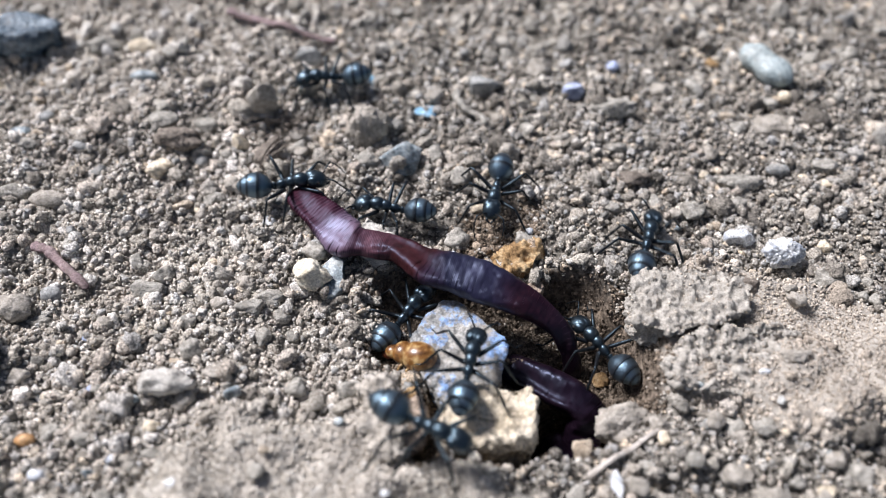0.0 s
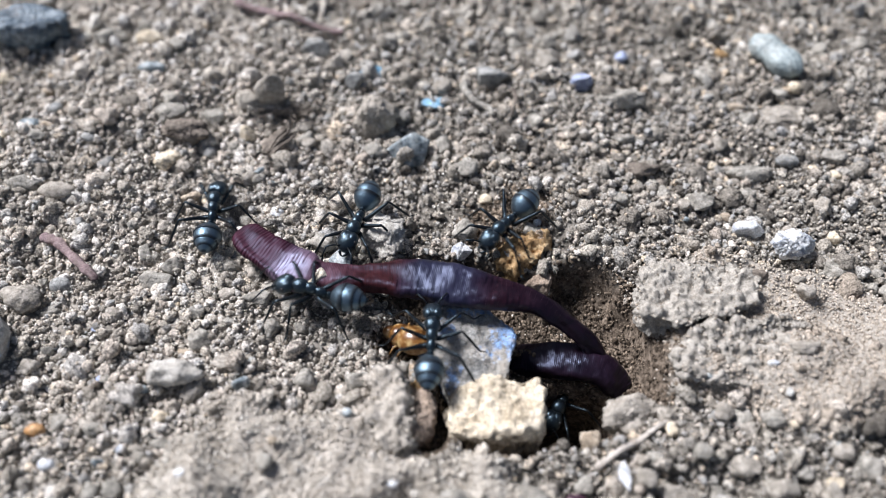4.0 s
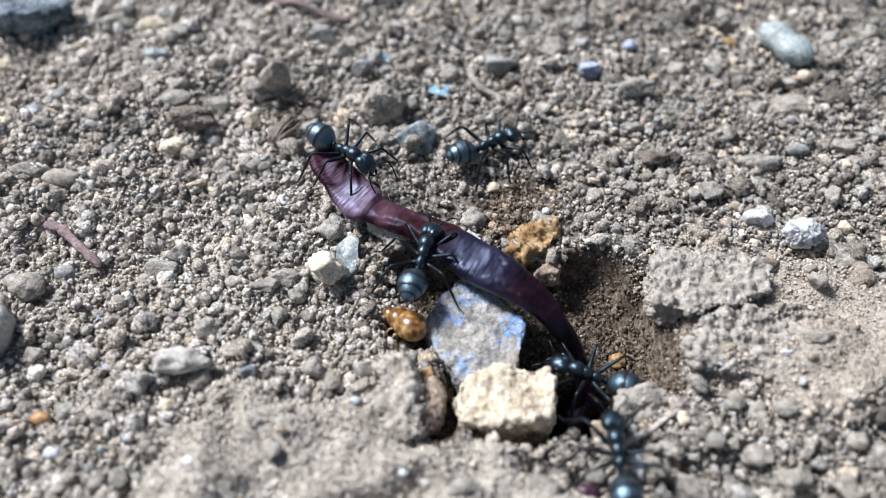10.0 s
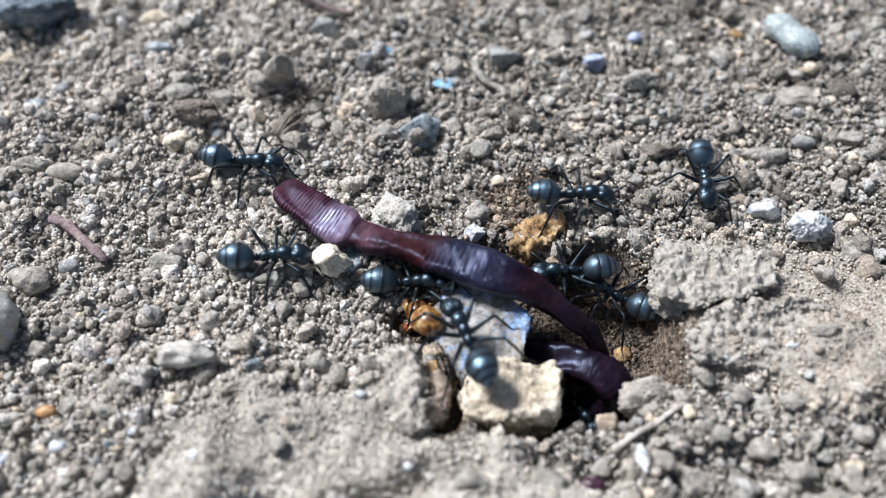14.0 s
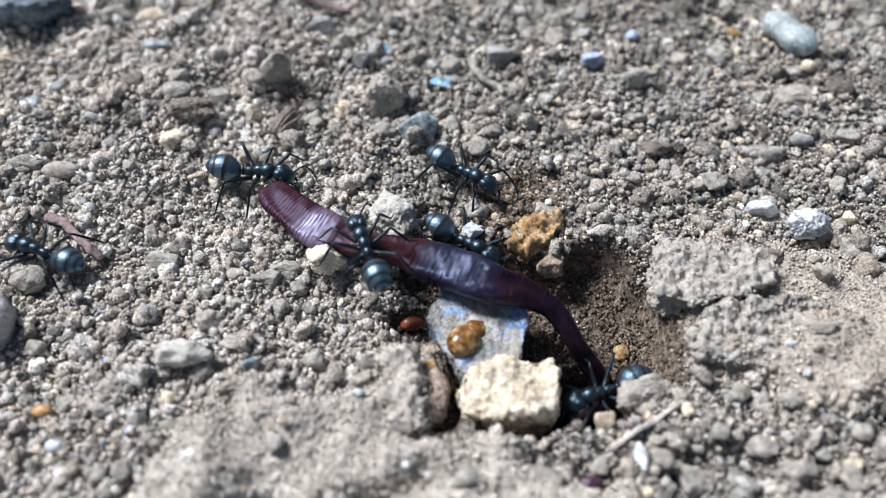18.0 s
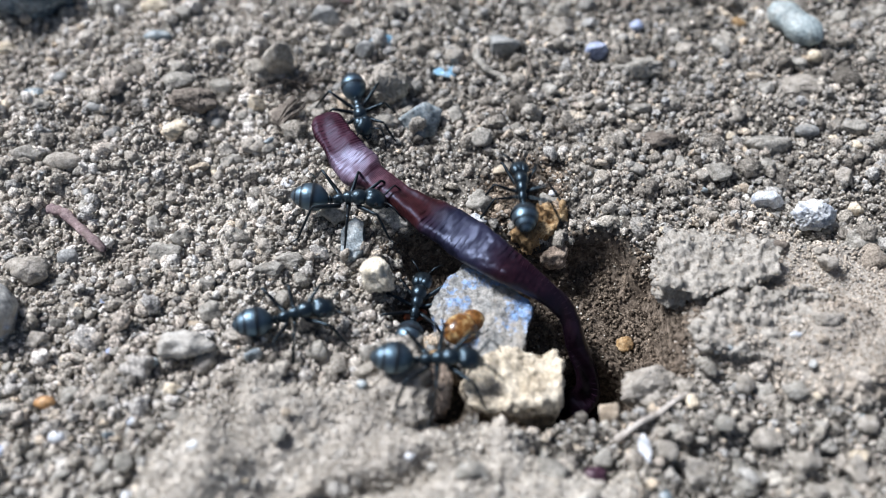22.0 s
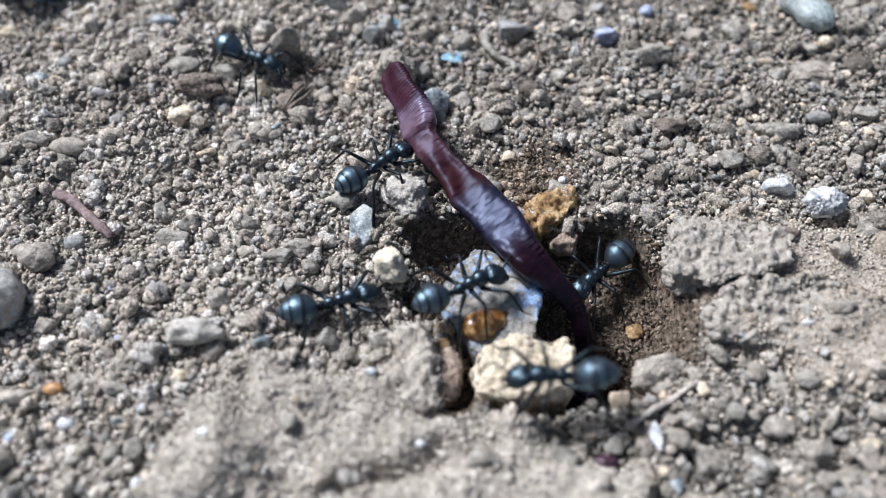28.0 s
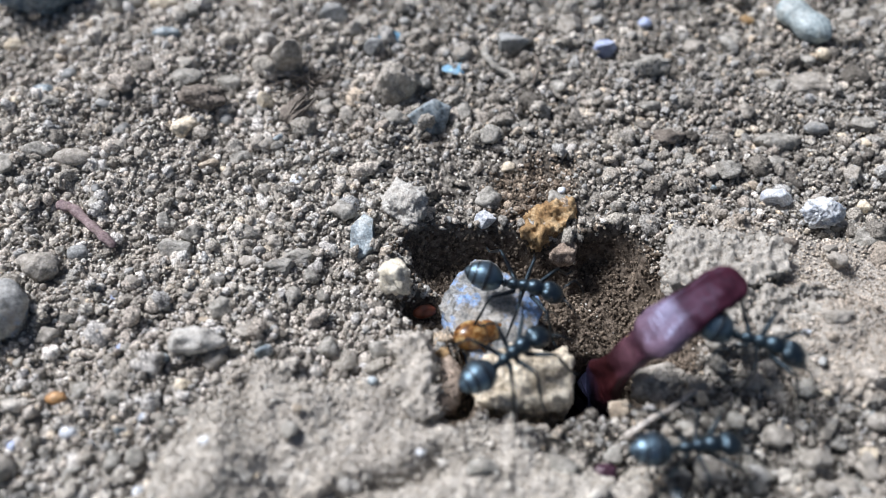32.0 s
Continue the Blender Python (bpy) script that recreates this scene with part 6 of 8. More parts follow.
    stride(ants[1], [
        at(0, -13.43, 8.25, 0.97, 0, 6.7),
        at(0.5, -16.79, 7.03, 0.99, 0, 10.9),
        at(1, -17.74, 3.69, -0.10, 0, 23.5),
        at(1.5, -18.57, 3.62, -0.23, 0, 16.0),
        at(2, -18.05, 4.93, -0.09, 0, -4.4),
        at(2.5, -19.34, 4.25, -0.23, 0, 2.9),
        at(3, -18.54, 3.60, -0.23, 0, 7.6),
        at(3.5, -18.65, 3.39, -0.24, 0, 12.8),
        at(4, -20.63, 4.48, -0.17, 0, 90.0),
        at(4.5, -22.61, 5.56, -0.10, 0, 167.2),
        at(5.5, -29.32, 6.14, 0.80, 0, 185.9),
        at(5.8, -36.70, 6.44, 0.44, 0, 189.7),
        at(6.2, -45.13, 6.01, 0.32, 0, 190.9),
        at(6.75, -45.32, 3.12, -0.07, 0, 269.1),
        at(7.3, -45.51, 0.22, -0.46, 0, 347.2),
        at(7.7, -35.24, -2.26, -0.54, 0, 332.7),
        at(8, -31.41, -6.46, 0.33, 0, 274.6),
        at(8.4, -36.24, -10.26, -0.17, 0, 201.2),
        at(9, -44.44, -10.58, -0.42, 0, 165.7),
        at(9.5, -47.90, -0.45, -0.31, 0, 106.9),
        at(10, -51.37, 9.69, -0.19, 0, 48.1),
        at(10.5, -44.98, 12.80, 0.59, 0, 17.1),
        at(11, -39.19, 14.45, 0.95, 0, 27.3),
        at(11.5, -30.57, 11.77, 1.21, 0, -7.6),
        at(12, -20.39, 5.68, 0.06, 0, -3.3),
        at(12.5, -19.95, 6.33, 0.21, 0, 3.7),
        at(13, -17.57, 8.73, -0.15, 0, 8.0),
        at(13.5, -21.54, 10.20, -0.57, 0, -15.9),
        at(14, -19.29, 8.83, -0.35, 0, -9.3),
        at(14.5, -19.51, 8.81, -0.37, 0, -8.5),
        at(15.5, -20.13, 6.85, 0.23, 0, -6.3),
        at(16.5, -20.42, 5.94, 0.14, 0, -7.1),
        at(17, -20.80, 5.80, 0.10, 0, -6.8),
        at(17.5, -20.24, 5.69, 0.05, 0, -12.5),
        at(18, -17.83, 6.89, 0.06, 0, -8.4),
        at(18.5, -19.84, 5.85, 0.09, 0, -10.0),
        at(19, -18.29, 5.78, 0.03, 0, 4.9),
        at(19.5, -18.58, 3.26, -0.23, 0, -9.0),
        at(20, -17.03, 1.77, 0.05, 0, -5.4),
        at(20.5, -12.78, 0.84, 0.65, 0, -3.1),
        at(21, -9.51, 1.43, 1.20, 0, -2.6),
        at(21.5, -9.58, 2.54, 0.23, 0, -4.9),
        at(22, -9.35, 1.64, 1.20, 0, -3.1),
        at(22.5, -9.93, 2.60, 0.34, 0, -9.1),
        at(23, -10.01, 0.89, 0.62, 0, -8.1),
        at(23.5, -10.62, 1.18, 0.66, 0, -8.6),
        at(24, -10.21, 0.04, 0.66, 0, 4.7),
        at(24.5, -9.17, 0.76, 0.59, 0, 6.0),
        at(25, -6.54, 2.69, 2.00, 0, 33.0),
        at(25.5, -7.33, 6.25, -0.38, 0, 46.5),
        at(26.5, -6.78, 5.90, -0.31, 0, 45.9),
        at(27.5, -6.33, 5.44, -0.10, 0, 47.1),
        at(28, -7.23, 4.50, 0.39, 0, 37.7),
        at(28.5, -8.06, 3.85, 0.20, 0, 39.0),
        at(29, -8.81, 3.29, 0.08, 0, 39.1),
        at(29.5, -8.17, 3.67, 0.16, 0, 37.6),
        at(30, -7.12, 5.06, 0.15, 0, 38.2),
        at(30.4, 2.59, 4.39, 5.82, 0, 30.6),
        at(30.7, 7.15, -1.12, 10.18, 0, 48.1),
        at(31, 10.13, -7.74, 8.98, 0, 55.6),
        at(31.2, 13.47, -10.28, 5.67, 0, 35.5),
        at(31.4, 15.65, -14.90, 7.62, 0, -28.2),
        at(31.6, 18.32, -15.06, 6.31, 0, -24.2),
        at(32, 20.81, -14.67, 5.05, 0, -23.9),
    ], 12)
    stride(ants[2], [
        at(0, -3.41, 6.39, -0.22, 0, 170.5),
        at(0.5, -0.28, 6.32, -0.30, 0, 223.7),
        at(0.75, 1.03, 4.49, -1.65, 0, 277.6),
        at(1, 2.34, 2.65, -3.00, 0, 331.6),
        at(1.6, 9.09, -0.46, -7.00, 0, 319.9),
        at(2.5, 13.24, -5.40, -12.00, 0, 272.8),
        at(32, 11.00, -8.85, -13.00, 0, 273.4),
    ], 13)
    stride(ants[3], [
        at(0, 6.52, 8.46, 0.17, 0, -102.1),
        at(0.5, 7.61, 5.05, 0.10, 0, -88.3),
        at(1, 8.63, 4.25, 0.10, 0, -74.5),
        at(1.5, 8.37, 4.12, 0.10, 0, -73.5),
        at(2, 11.54, -0.12, -1.00, 0, -54.3),
        at(2.6, 13.18, -2.18, -9.00, 0, -87.5),
        at(3.5, 13.72, -4.64, -14.00, 0, -85.4),
        at(32, 11.53, -7.74, -15.00, 0, -83.8),
    ], 14)
    stride(ants[4], [
        at(0, 19.89, 1.87, 0.22, 0, 69.9),
        at(0.5, 17.40, 8.57, 0.55, 0, 130.0),
        at(1, 12.80, 11.54, -0.44, 0, 176.2),
        at(1.5, 12.87, 7.40, 0.33, 0, 196.6),
        at(2, 9.49, 7.77, 0.11, 0, 199.0),
        at(2.5, 5.46, 3.95, -0.01, 0, 214.7),
        at(3, 2.97, 2.70, 0.20, 0, 205.5),
        at(3.5, 4.01, 2.68, 0.26, 0, 195.6),
        at(4.5, 9.00, 3.84, 0.11, 0, 278.7),
        at(5.5, 11.00, 0.15, 0.10, 0, 297.0),
        at(6, 13.42, -2.60, -0.31, 0, 260.4),
        at(6.5, 14.05, -2.69, -0.28, 0, 268.3),
        at(7, 14.72, -3.58, -0.26, 0, 272.4),
        at(7.5, 15.71, -6.47, -3.30, 0, 252.6),
        at(8, 14.62, -10.68, -3.30, 0, 222.0),
        at(8.5, 15.08, -11.67, -3.30, 0, 199.5),
        at(9, 14.93, -12.44, -2.02, 0, 153.1),
        at(9.5, 14.64, -12.67, -2.36, 0, 161.0),
        at(10, 12.39, -11.68, -3.30, 0, 160.0),
        at(10.5, 12.12, -11.91, -3.30, 0, 146.7),
        at(11, 13.16, -11.72, -3.30, 0, 141.0),
        at(11.5, 14.18, -11.23, -3.30, 0, 120.5),
        at(12, 15.29, -9.88, -3.30, 0, 113.0),
        at(12.5, 14.57, -8.86, -3.30, 0, 136.2),
        at(13, 13.47, -6.06, -3.30, 0, 173.3),
        at(13.5, 14.17, -5.35, -3.30, 0, 157.7),
        at(14, 14.63, -4.28, -3.30, 0, 150.6),
        at(14.5, 14.17, -5.77, -3.30, 0, 136.2),
        at(15, 14.85, -6.96, -3.30, 0, 203.3),
        at(15.5, 15.53, -8.14, -3.30, 0, 270.5),
        at(16.5, 15.69, -8.03, -3.30, 0, 280.7),
        at(17, 14.85, -7.02, -3.30, 0, 272.9),
        at(17.5, 14.69, -10.52, -3.30, 0, 251.7),
        at(18, 12.81, -13.80, -3.30, 0, 201.2),
        at(18.5, 14.06, -12.92, -3.30, 0, 210.8),
        at(19, 13.97, -7.02, -3.30, 0, 153.0),
        at(19.5, 12.09, -8.68, -6.00, 0, 219.4),
        at(20.2, 11.69, -8.63, -12.00, 0, 256.1),
        at(26, 10.79, -10.07, -12.00, 0, 256.2),
        at(27, 10.56, -13.74, -4.00, 0, 212.6),
        at(27.5, 12.63, -12.60, -3.30, 0, 209.4),
        at(28, 6.90, -17.18, 2.90, 0, 182.7),
        at(28.3, 2.70, -15.38, 2.40, 0, 192.5),
        at(28.6, 2.63, -15.70, 2.40, 0, 161.4),
        at(29, 4.53, -17.42, 2.40, 0, 143.6),
        at(29.5, 5.74, -16.68, 2.40, 0, 130.2),
        at(30, 6.20, -15.41, 2.40, 0, 94.6),
        at(30.5, 7.34, -15.80, 2.40, 0, 85.5),
        at(31, 7.79, -16.97, 2.40, 0, 58.9),
        at(31.4, 12.27, -17.36, 0.28, 0, 22.3),
        at(31.6, 9.96, -19.83, 0.94, 0, 6.7),
        at(31.8, 12.77, -20.68, 0.71, 0, 8.0),
        at(32, 16.06, -21.39, 1.73, 0, 4.2),
    ], 15)
    stride(ants[5], [
        at(0, -2.01, -4.11, -2.67, 0, 54.0),
        at(0.5, -1.00, -4.21, -2.45, 0, 40.7),
        at(1, -2.89, -5.21, -0.87, 0, 18.2),
        at(1.5, -4.23, -4.62, 0.14, 0, 69.4),
        at(2, -3.87, -5.61, 1.11, 0, 79.5),
        at(2.5, -5.75, -5.45, 2.11, 0, 82.7),
        at(3, -8.04, -6.62, 3.90, 0, 125.7),
        at(3.5, -6.87, -5.73, 2.60, 0, 113.6),
        at(4, -9.91, -5.13, 1.32, 0, 165.1),
        at(4.5, -12.95, -4.53, 0.05, 0, 216.5),
        at(5.5, -18.95, -8.21, 0.70, 0, 215.7),
        at(6, -27.98, -13.88, -0.01, 0, 200.6),
        at(6.4, -33.77, -16.28, -0.60, 0, 202.2),
        at(7.5, -47.09, -12.47, -0.07, 0, 143.2),
        at(8.25, -40.63, -22.31, 0.01, 0, 61.0),
        at(9, -34.17, -32.14, 0.09, 0, -21.2),
        at(10, 29.35, -27.58, 0.10, 0, 49.9),
        at(10.6, 47.00, -1.80, -0.06, 0, 72.5),
        at(11, 43.05, 6.73, 0.47, 0, 128.4),
        at(11.5, 23.92, -9.16, 1.86, 0, 135.0),
        at(12, 26.55, -5.39, 2.60, 0, 124.1),
        at(12.5, 26.79, 3.33, -0.46, 0, 130.1),
        at(13, 25.18, 6.13, -0.19, 0, 138.2),
        at(13.5, 19.81, 5.92, 0.39, 0, 150.9),
        at(13.75, 21.78, 6.30, 0.22, 0, 208.5),
        at(14, 23.74, 6.68, 0.05, 0, 266.1),
        at(14.5, 27.54, -9.40, 2.19, 0, 238.5),
        at(15.2, 26.26, -19.18, 0.32, 0, 259.5),
        at(16, 24.91, -28.70, 0.06, 0, 259.3),
        at(32, 22.77, -32.90, 0.19, 0, 259.9),
    ], 16)
    stride(ants[6], [
        at(0, 3.37, -11.48, 1.40, 0, 77.9),
        at(0.5, 2.82, -10.54, 1.40, 0, 83.8),
        at(1, 1.75, -11.06, 1.40, 0, 94.4),
        at(1.5, 1.53, -11.08, 1.40, 0, 89.6),
        at(2, 1.39, -13.99, 0.90, 0, 82.3),
        at(2.5, 1.93, -13.71, 0.90, 0, 83.5),
        at(3, 2.20, -13.34, 0.90, 0, 87.7),
        at(3.5, 0.99, -10.35, 0.90, 0, 89.7),
        at(4.5, -1.13, -9.68, 1.00, 0, 80.9),
        at(5.5, -2.19, -7.65, -0.00, 0, 73.0),
        at(6, -0.68, -4.30, 0.59, 0, 72.0),
        at(6.5, 1.01, -2.87, 2.34, 0, 80.5),
        at(7, -2.38, 8.31, -0.16, 0, 124.3),
        at(7.5, 1.21, 9.28, -0.42, 0, 46.0),
        at(8, 5.97, 10.46, 0.42, 0, 0.1),
        at(8.5, 5.00, 11.06, -0.00, 0, 7.1),
        at(9, 4.91, 10.56, -0.08, 0, 4.3),
        at(9.5, 4.43, 10.78, -0.17, 0, 11.0),
        at(10, 4.22, 11.64, -0.12, 0, 24.8),
        at(10.5, 4.12, 10.95, -0.15, 0, 22.0),
        at(11, 4.62, 9.95, -0.24, 0, -5.8),
        at(11.5, 2.67, 9.05, -0.49, 0, -78.2),
        at(12, 2.61, 7.18, -0.08, 0, -77.8),
        at(12.5, 3.14, 6.74, -0.24, 0, -82.3),
        at(13, 4.32, 4.49, -0.07, 0, -72.8),
        at(13.5, 8.12, 4.42, 0.03, 0, 0.0),
        at(14, 11.46, 4.06, 0.55, 0, -3.2),
        at(14.5, 16.52, 8.46, 0.62, 0, 38.8),
        at(15, 12.41, 6.55, 0.31, 0, 116.5),
        at(15.5, 8.30, 4.64, 0.00, 0, 194.2),
        at(16.5, 4.72, 2.27, 0.40, 0, 240.5),
        at(17, 4.10, 5.25, -0.26, 0, 208.1),
        at(17.5, 4.03, 4.44, -0.06, 0, 208.5),
        at(17.75, 2.86, 5.72, -0.06, 0, 265.6),
        at(18, 1.70, 6.99, -0.07, 0, 322.6),
        at(18.5, 4.22, 4.22, -0.02, 0, 280.0),
        at(19, 5.63, -0.00, 0.02, 0, 285.4),
        at(19.5, 4.10, 0.39, -0.07, 0, 273.8),
        at(20, 2.82, 0.15, -1.00, 0, 256.8),
        at(20.5, -3.22, -1.53, -3.00, 0, 219.4),
        at(20.75, -4.92, -3.93, -0.75, 0, 292.1),
        at(21, -6.62, -6.34, 1.50, 0, 364.7),
        at(21.5, -6.16, -8.64, 0.24, 0, 395.8),
        at(22, -2.90, -7.45, -2.27, 0, 439.4),
        at(22.5, -3.30, -7.28, -1.90, 0, 437.9),
        at(22.75, -0.50, -9.53, -0.50, 0, 374.1),
        at(23, 2.30, -11.77, 0.90, 0, 310.3),
        at(23.25, 0.19, -9.60, 0.50, 0, 384.4),
        at(23.5, -1.93, -7.44, 0.10, 0, 458.4),
        at(24, -1.67, -4.55, -1.00, 0, 401.1),
        at(24.6, 0.65, -3.03, -3.00, 0, 348.6),
        at(25.5, 5.98, -4.59, -8.00, 0, 315.7),
        at(32, 8.11, -2.85, -14.00, 0, 315.8),
    ], 17)
    stride(ants[7], [
        at(0, -0.20, -17.45, 3.77, 0, -29.2),
        at(0.5, 1.70, -17.09, 2.95, 0, -14.0),
        at(1, 9.96, -15.35, -0.40, 0, 1.8),
        at(1.5, 11.39, -15.50, -4.00, 0, -82.2),
        at(2.2, 12.90, -9.72, -12.00, 0, -95.7),
        at(3.5, 13.08, -8.59, -14.00, 0, -95.6),
        at(4.2, 3.06, -30.92, 0.56, 0, -169.7),
        at(5.5, -2.83, -27.79, 1.46, 0, -88.0),
        at(6, -2.90, -23.10, 1.50, 0, -88.2),
        at(6.25, -1.90, -18.72, 1.76, 0, -8.4),
        at(6.5, -0.90, -14.34, 2.01, 0, 71.3),
        at(7, -1.14, -13.82, 1.80, 0, 51.4),
        at(7.5, -1.73, -13.92, 1.80, 0, 56.8),
        at(8, -1.52, -13.51, 1.80, 0, 59.8),
        at(8.5, -3.71, -3.85, 0.03, 0, 71.4),
        at(9, -2.68, -3.25, 1.41, 0, 74.4),
        at(9.5, -2.67, -2.89, 1.36, 0, 74.0),
        at(10, -1.90, -2.95, 1.21, 0, 74.8),
        at(10.5, -2.30, -3.12, 1.32, 0, 74.5),
        at(11, -0.99, -2.66, 1.44, 0, 78.1),
        at(11.5, -0.22, -3.12, 1.56, 0, 77.5),
        at(12, 0.44, -4.40, 2.60, 0, 82.4),
        at(12.5, 0.75, -7.20, 2.90, 0, 89.4),
        at(13, 1.41, -8.90, 1.90, 0, 115.1),
        at(13.5, 1.23, -9.36, 1.90, 0, 110.5),
        at(14, 1.39, -11.58, 1.90, 0, 113.1),
        at(14.5, 1.50, -11.75, 1.90, 0, 110.7),
        at(15.5, -0.15, -12.12, 2.00, 0, 89.8),
        at(16.5, -1.35, -10.62, 0.90, 0, 64.4),
        at(17, -1.34, -0.77, 3.04, 0, 96.3),
        at(17.25, -1.84, 1.12, 2.12, 0, 48.1),
        at(17.5, -2.34, 3.01, 1.20, 0, -0.1),
        at(18, 1.68, 0.26, -2.00, 0, -35.7),
        at(18.25, -2.56, -1.50, -2.00, 0, -103.6),
        at(18.5, -6.79, -3.25, -2.00, 0, -171.5),
        at(19, -10.64, -3.27, -0.11, 0, -202.8),
        at(19.5, -16.45, -1.32, -0.24, 0, -180.1),
        at(19.75, -18.18, -4.32, 0.25, 0, -132.7),
        at(20, -19.91, -7.32, 0.73, 0, -85.4),
        at(20.25, -16.07, -7.80, 0.25, 0, -42.8),
        at(20.5, -12.23, -8.28, -0.22, 0, -0.1),
        at(21, -7.53, -9.74, 0.25, 0, 22.2),
        at(21.5, -6.54, -10.24, 0.34, 0, 17.6),
        at(22, -1.51, -14.33, 1.89, 0, -0.9),
        at(22.5, -1.55, -14.63, 2.05, 0, 4.5),
        at(23, 0.03, -11.62, 1.00, 0, 40.8),
        at(23.5, 6.62, -17.19, 2.40, 0, -4.9),
        at(24, 5.63, -17.83, 2.90, 0, -2.3),
        at(24.5, 8.91, -18.93, 0.12, 0, -66.9),
        at(24.75, 4.36, -21.73, 2.01, 0, -116.9),
        at(25, -0.18, -24.53, 3.89, 0, -166.8),
        at(25.5, -18.74, -25.73, 3.10, 0, -159.6),
        at(25.9, -21.65, -20.61, 2.04, 0, -226.1),
        at(26.3, -24.56, -15.49, 0.98, 0, -292.6),
        at(26.9, -19.55, -11.95, 0.58, 0, -341.2),
        at(27.5, -14.54, -8.41, 0.17, 0, -389.8),
        at(28, -10.21, -9.24, -0.31, 0, -345.2),
        at(28.3, -9.40, -10.31, -0.31, 0, -350.6),
        at(28.6, -6.23, -10.30, 0.32, 0, -352.9),
        at(29, -3.14, -10.66, 0.10, 0, -371.5),
        at(29.5, -2.63, -11.91, 1.00, 0, -389.4),
        at(30, -0.59, -15.81, 2.66, 0, -403.6),
        at(30.4, -1.04, -16.26, 2.57, 0, -394.4),
        at(30.7, -2.48, -11.53, 1.00, 0, -432.9),
        at(31, -4.20, -18.02, 1.80, 0, -448.3),
        at(31.4, -7.58, -22.31, 2.05, 0, -461.9),
        at(31.7, -9.19, -26.96, -0.16, 0, -468.0),
        at(32, -10.11, -32.63, 0.01, 0, -468.5),
    ], 18)
    stride(ants[8], [
        at(0, 15.22, -7.05, -3.30, 0, 126.7),
        at(0.5, 15.66, -8.47, -3.30, 0, 122.6),
        at(1, 14.33, -2.24, -3.47, 0, 166.0),
        at(1.5, 14.08, -1.01, -0.84, 0, 152.4),
        at(2, 13.34, -1.76, -4.13, 0, 113.1),
        at(2.35, 13.11, -3.25, -6.06, 0, 173.0),
        at(2.7, 12.88, -4.74, -8.00, 0, 232.9),
        at(3.5, 12.54, -11.32, -9.00, 0, 199.1),
        at(4.25, 11.02, -8.67, -8.00, 0, 274.8),
        at(5, 9.50, -6.03, -7.00, 0, 350.6),
        at(5.5, 9.23, -7.09, -4.00, 0, 375.7),
        at(5.75, 10.42, -11.32, -2.50, 0, 305.7),
        at(6, 11.60, -15.54, -1.00, 0, 235.8),
        at(6.5, 12.30, -16.24, -1.00, 0, 302.4),
        at(7, 12.55, -16.16, -0.65, 0, 350.8),
        at(7.5, 15.83, -16.29, -0.07, 0, 344.4),
        at(8, 19.77, -18.15, 0.61, 0, 317.0),
        at(8.5, 26.88, -18.29, 0.54, 0, 347.4),
        at(8.65, 25.65, -21.45, 0.33, 0, 290.1),
        at(8.8, 24.41, -24.61, 0.11, 0, 232.8),
        at(9, 13.37, -25.34, 1.81, 0, 168.5),
        at(9.5, 12.62, -23.77, 1.53, 0, 120.0),
        at(10, 12.66, -20.40, 0.77, 0, 93.5),
        at(10.5, 10.49, -18.55, 0.06, 0, 137.2),
        at(11, 8.39, -17.47, -0.21, 0, 156.8),
        at(11.5, 6.50, -17.86, 1.90, 0, 166.4),
        at(11.75, 6.50, -18.01, 1.50, 0, 213.5),
        at(12, 6.51, -18.17, 1.10, 0, 260.5),
        at(12.25, 7.80, -17.38, 0.85, 0, 313.6),
        at(12.5, 9.09, -16.59, 0.60, 0, 366.8),
        at(13, 11.27, -14.71, -3.30, 0, 379.2),
        at(13.5, 11.17, -13.12, -3.00, 0, 391.7),
        at(13.85, 11.35, -12.25, -7.50, 0, 332.6),
        at(14.2, 11.53, -11.39, -12.00, 0, 273.5),
        at(32, 10.81, -11.26, -14.00, 0, 273.7),
    ], 19)
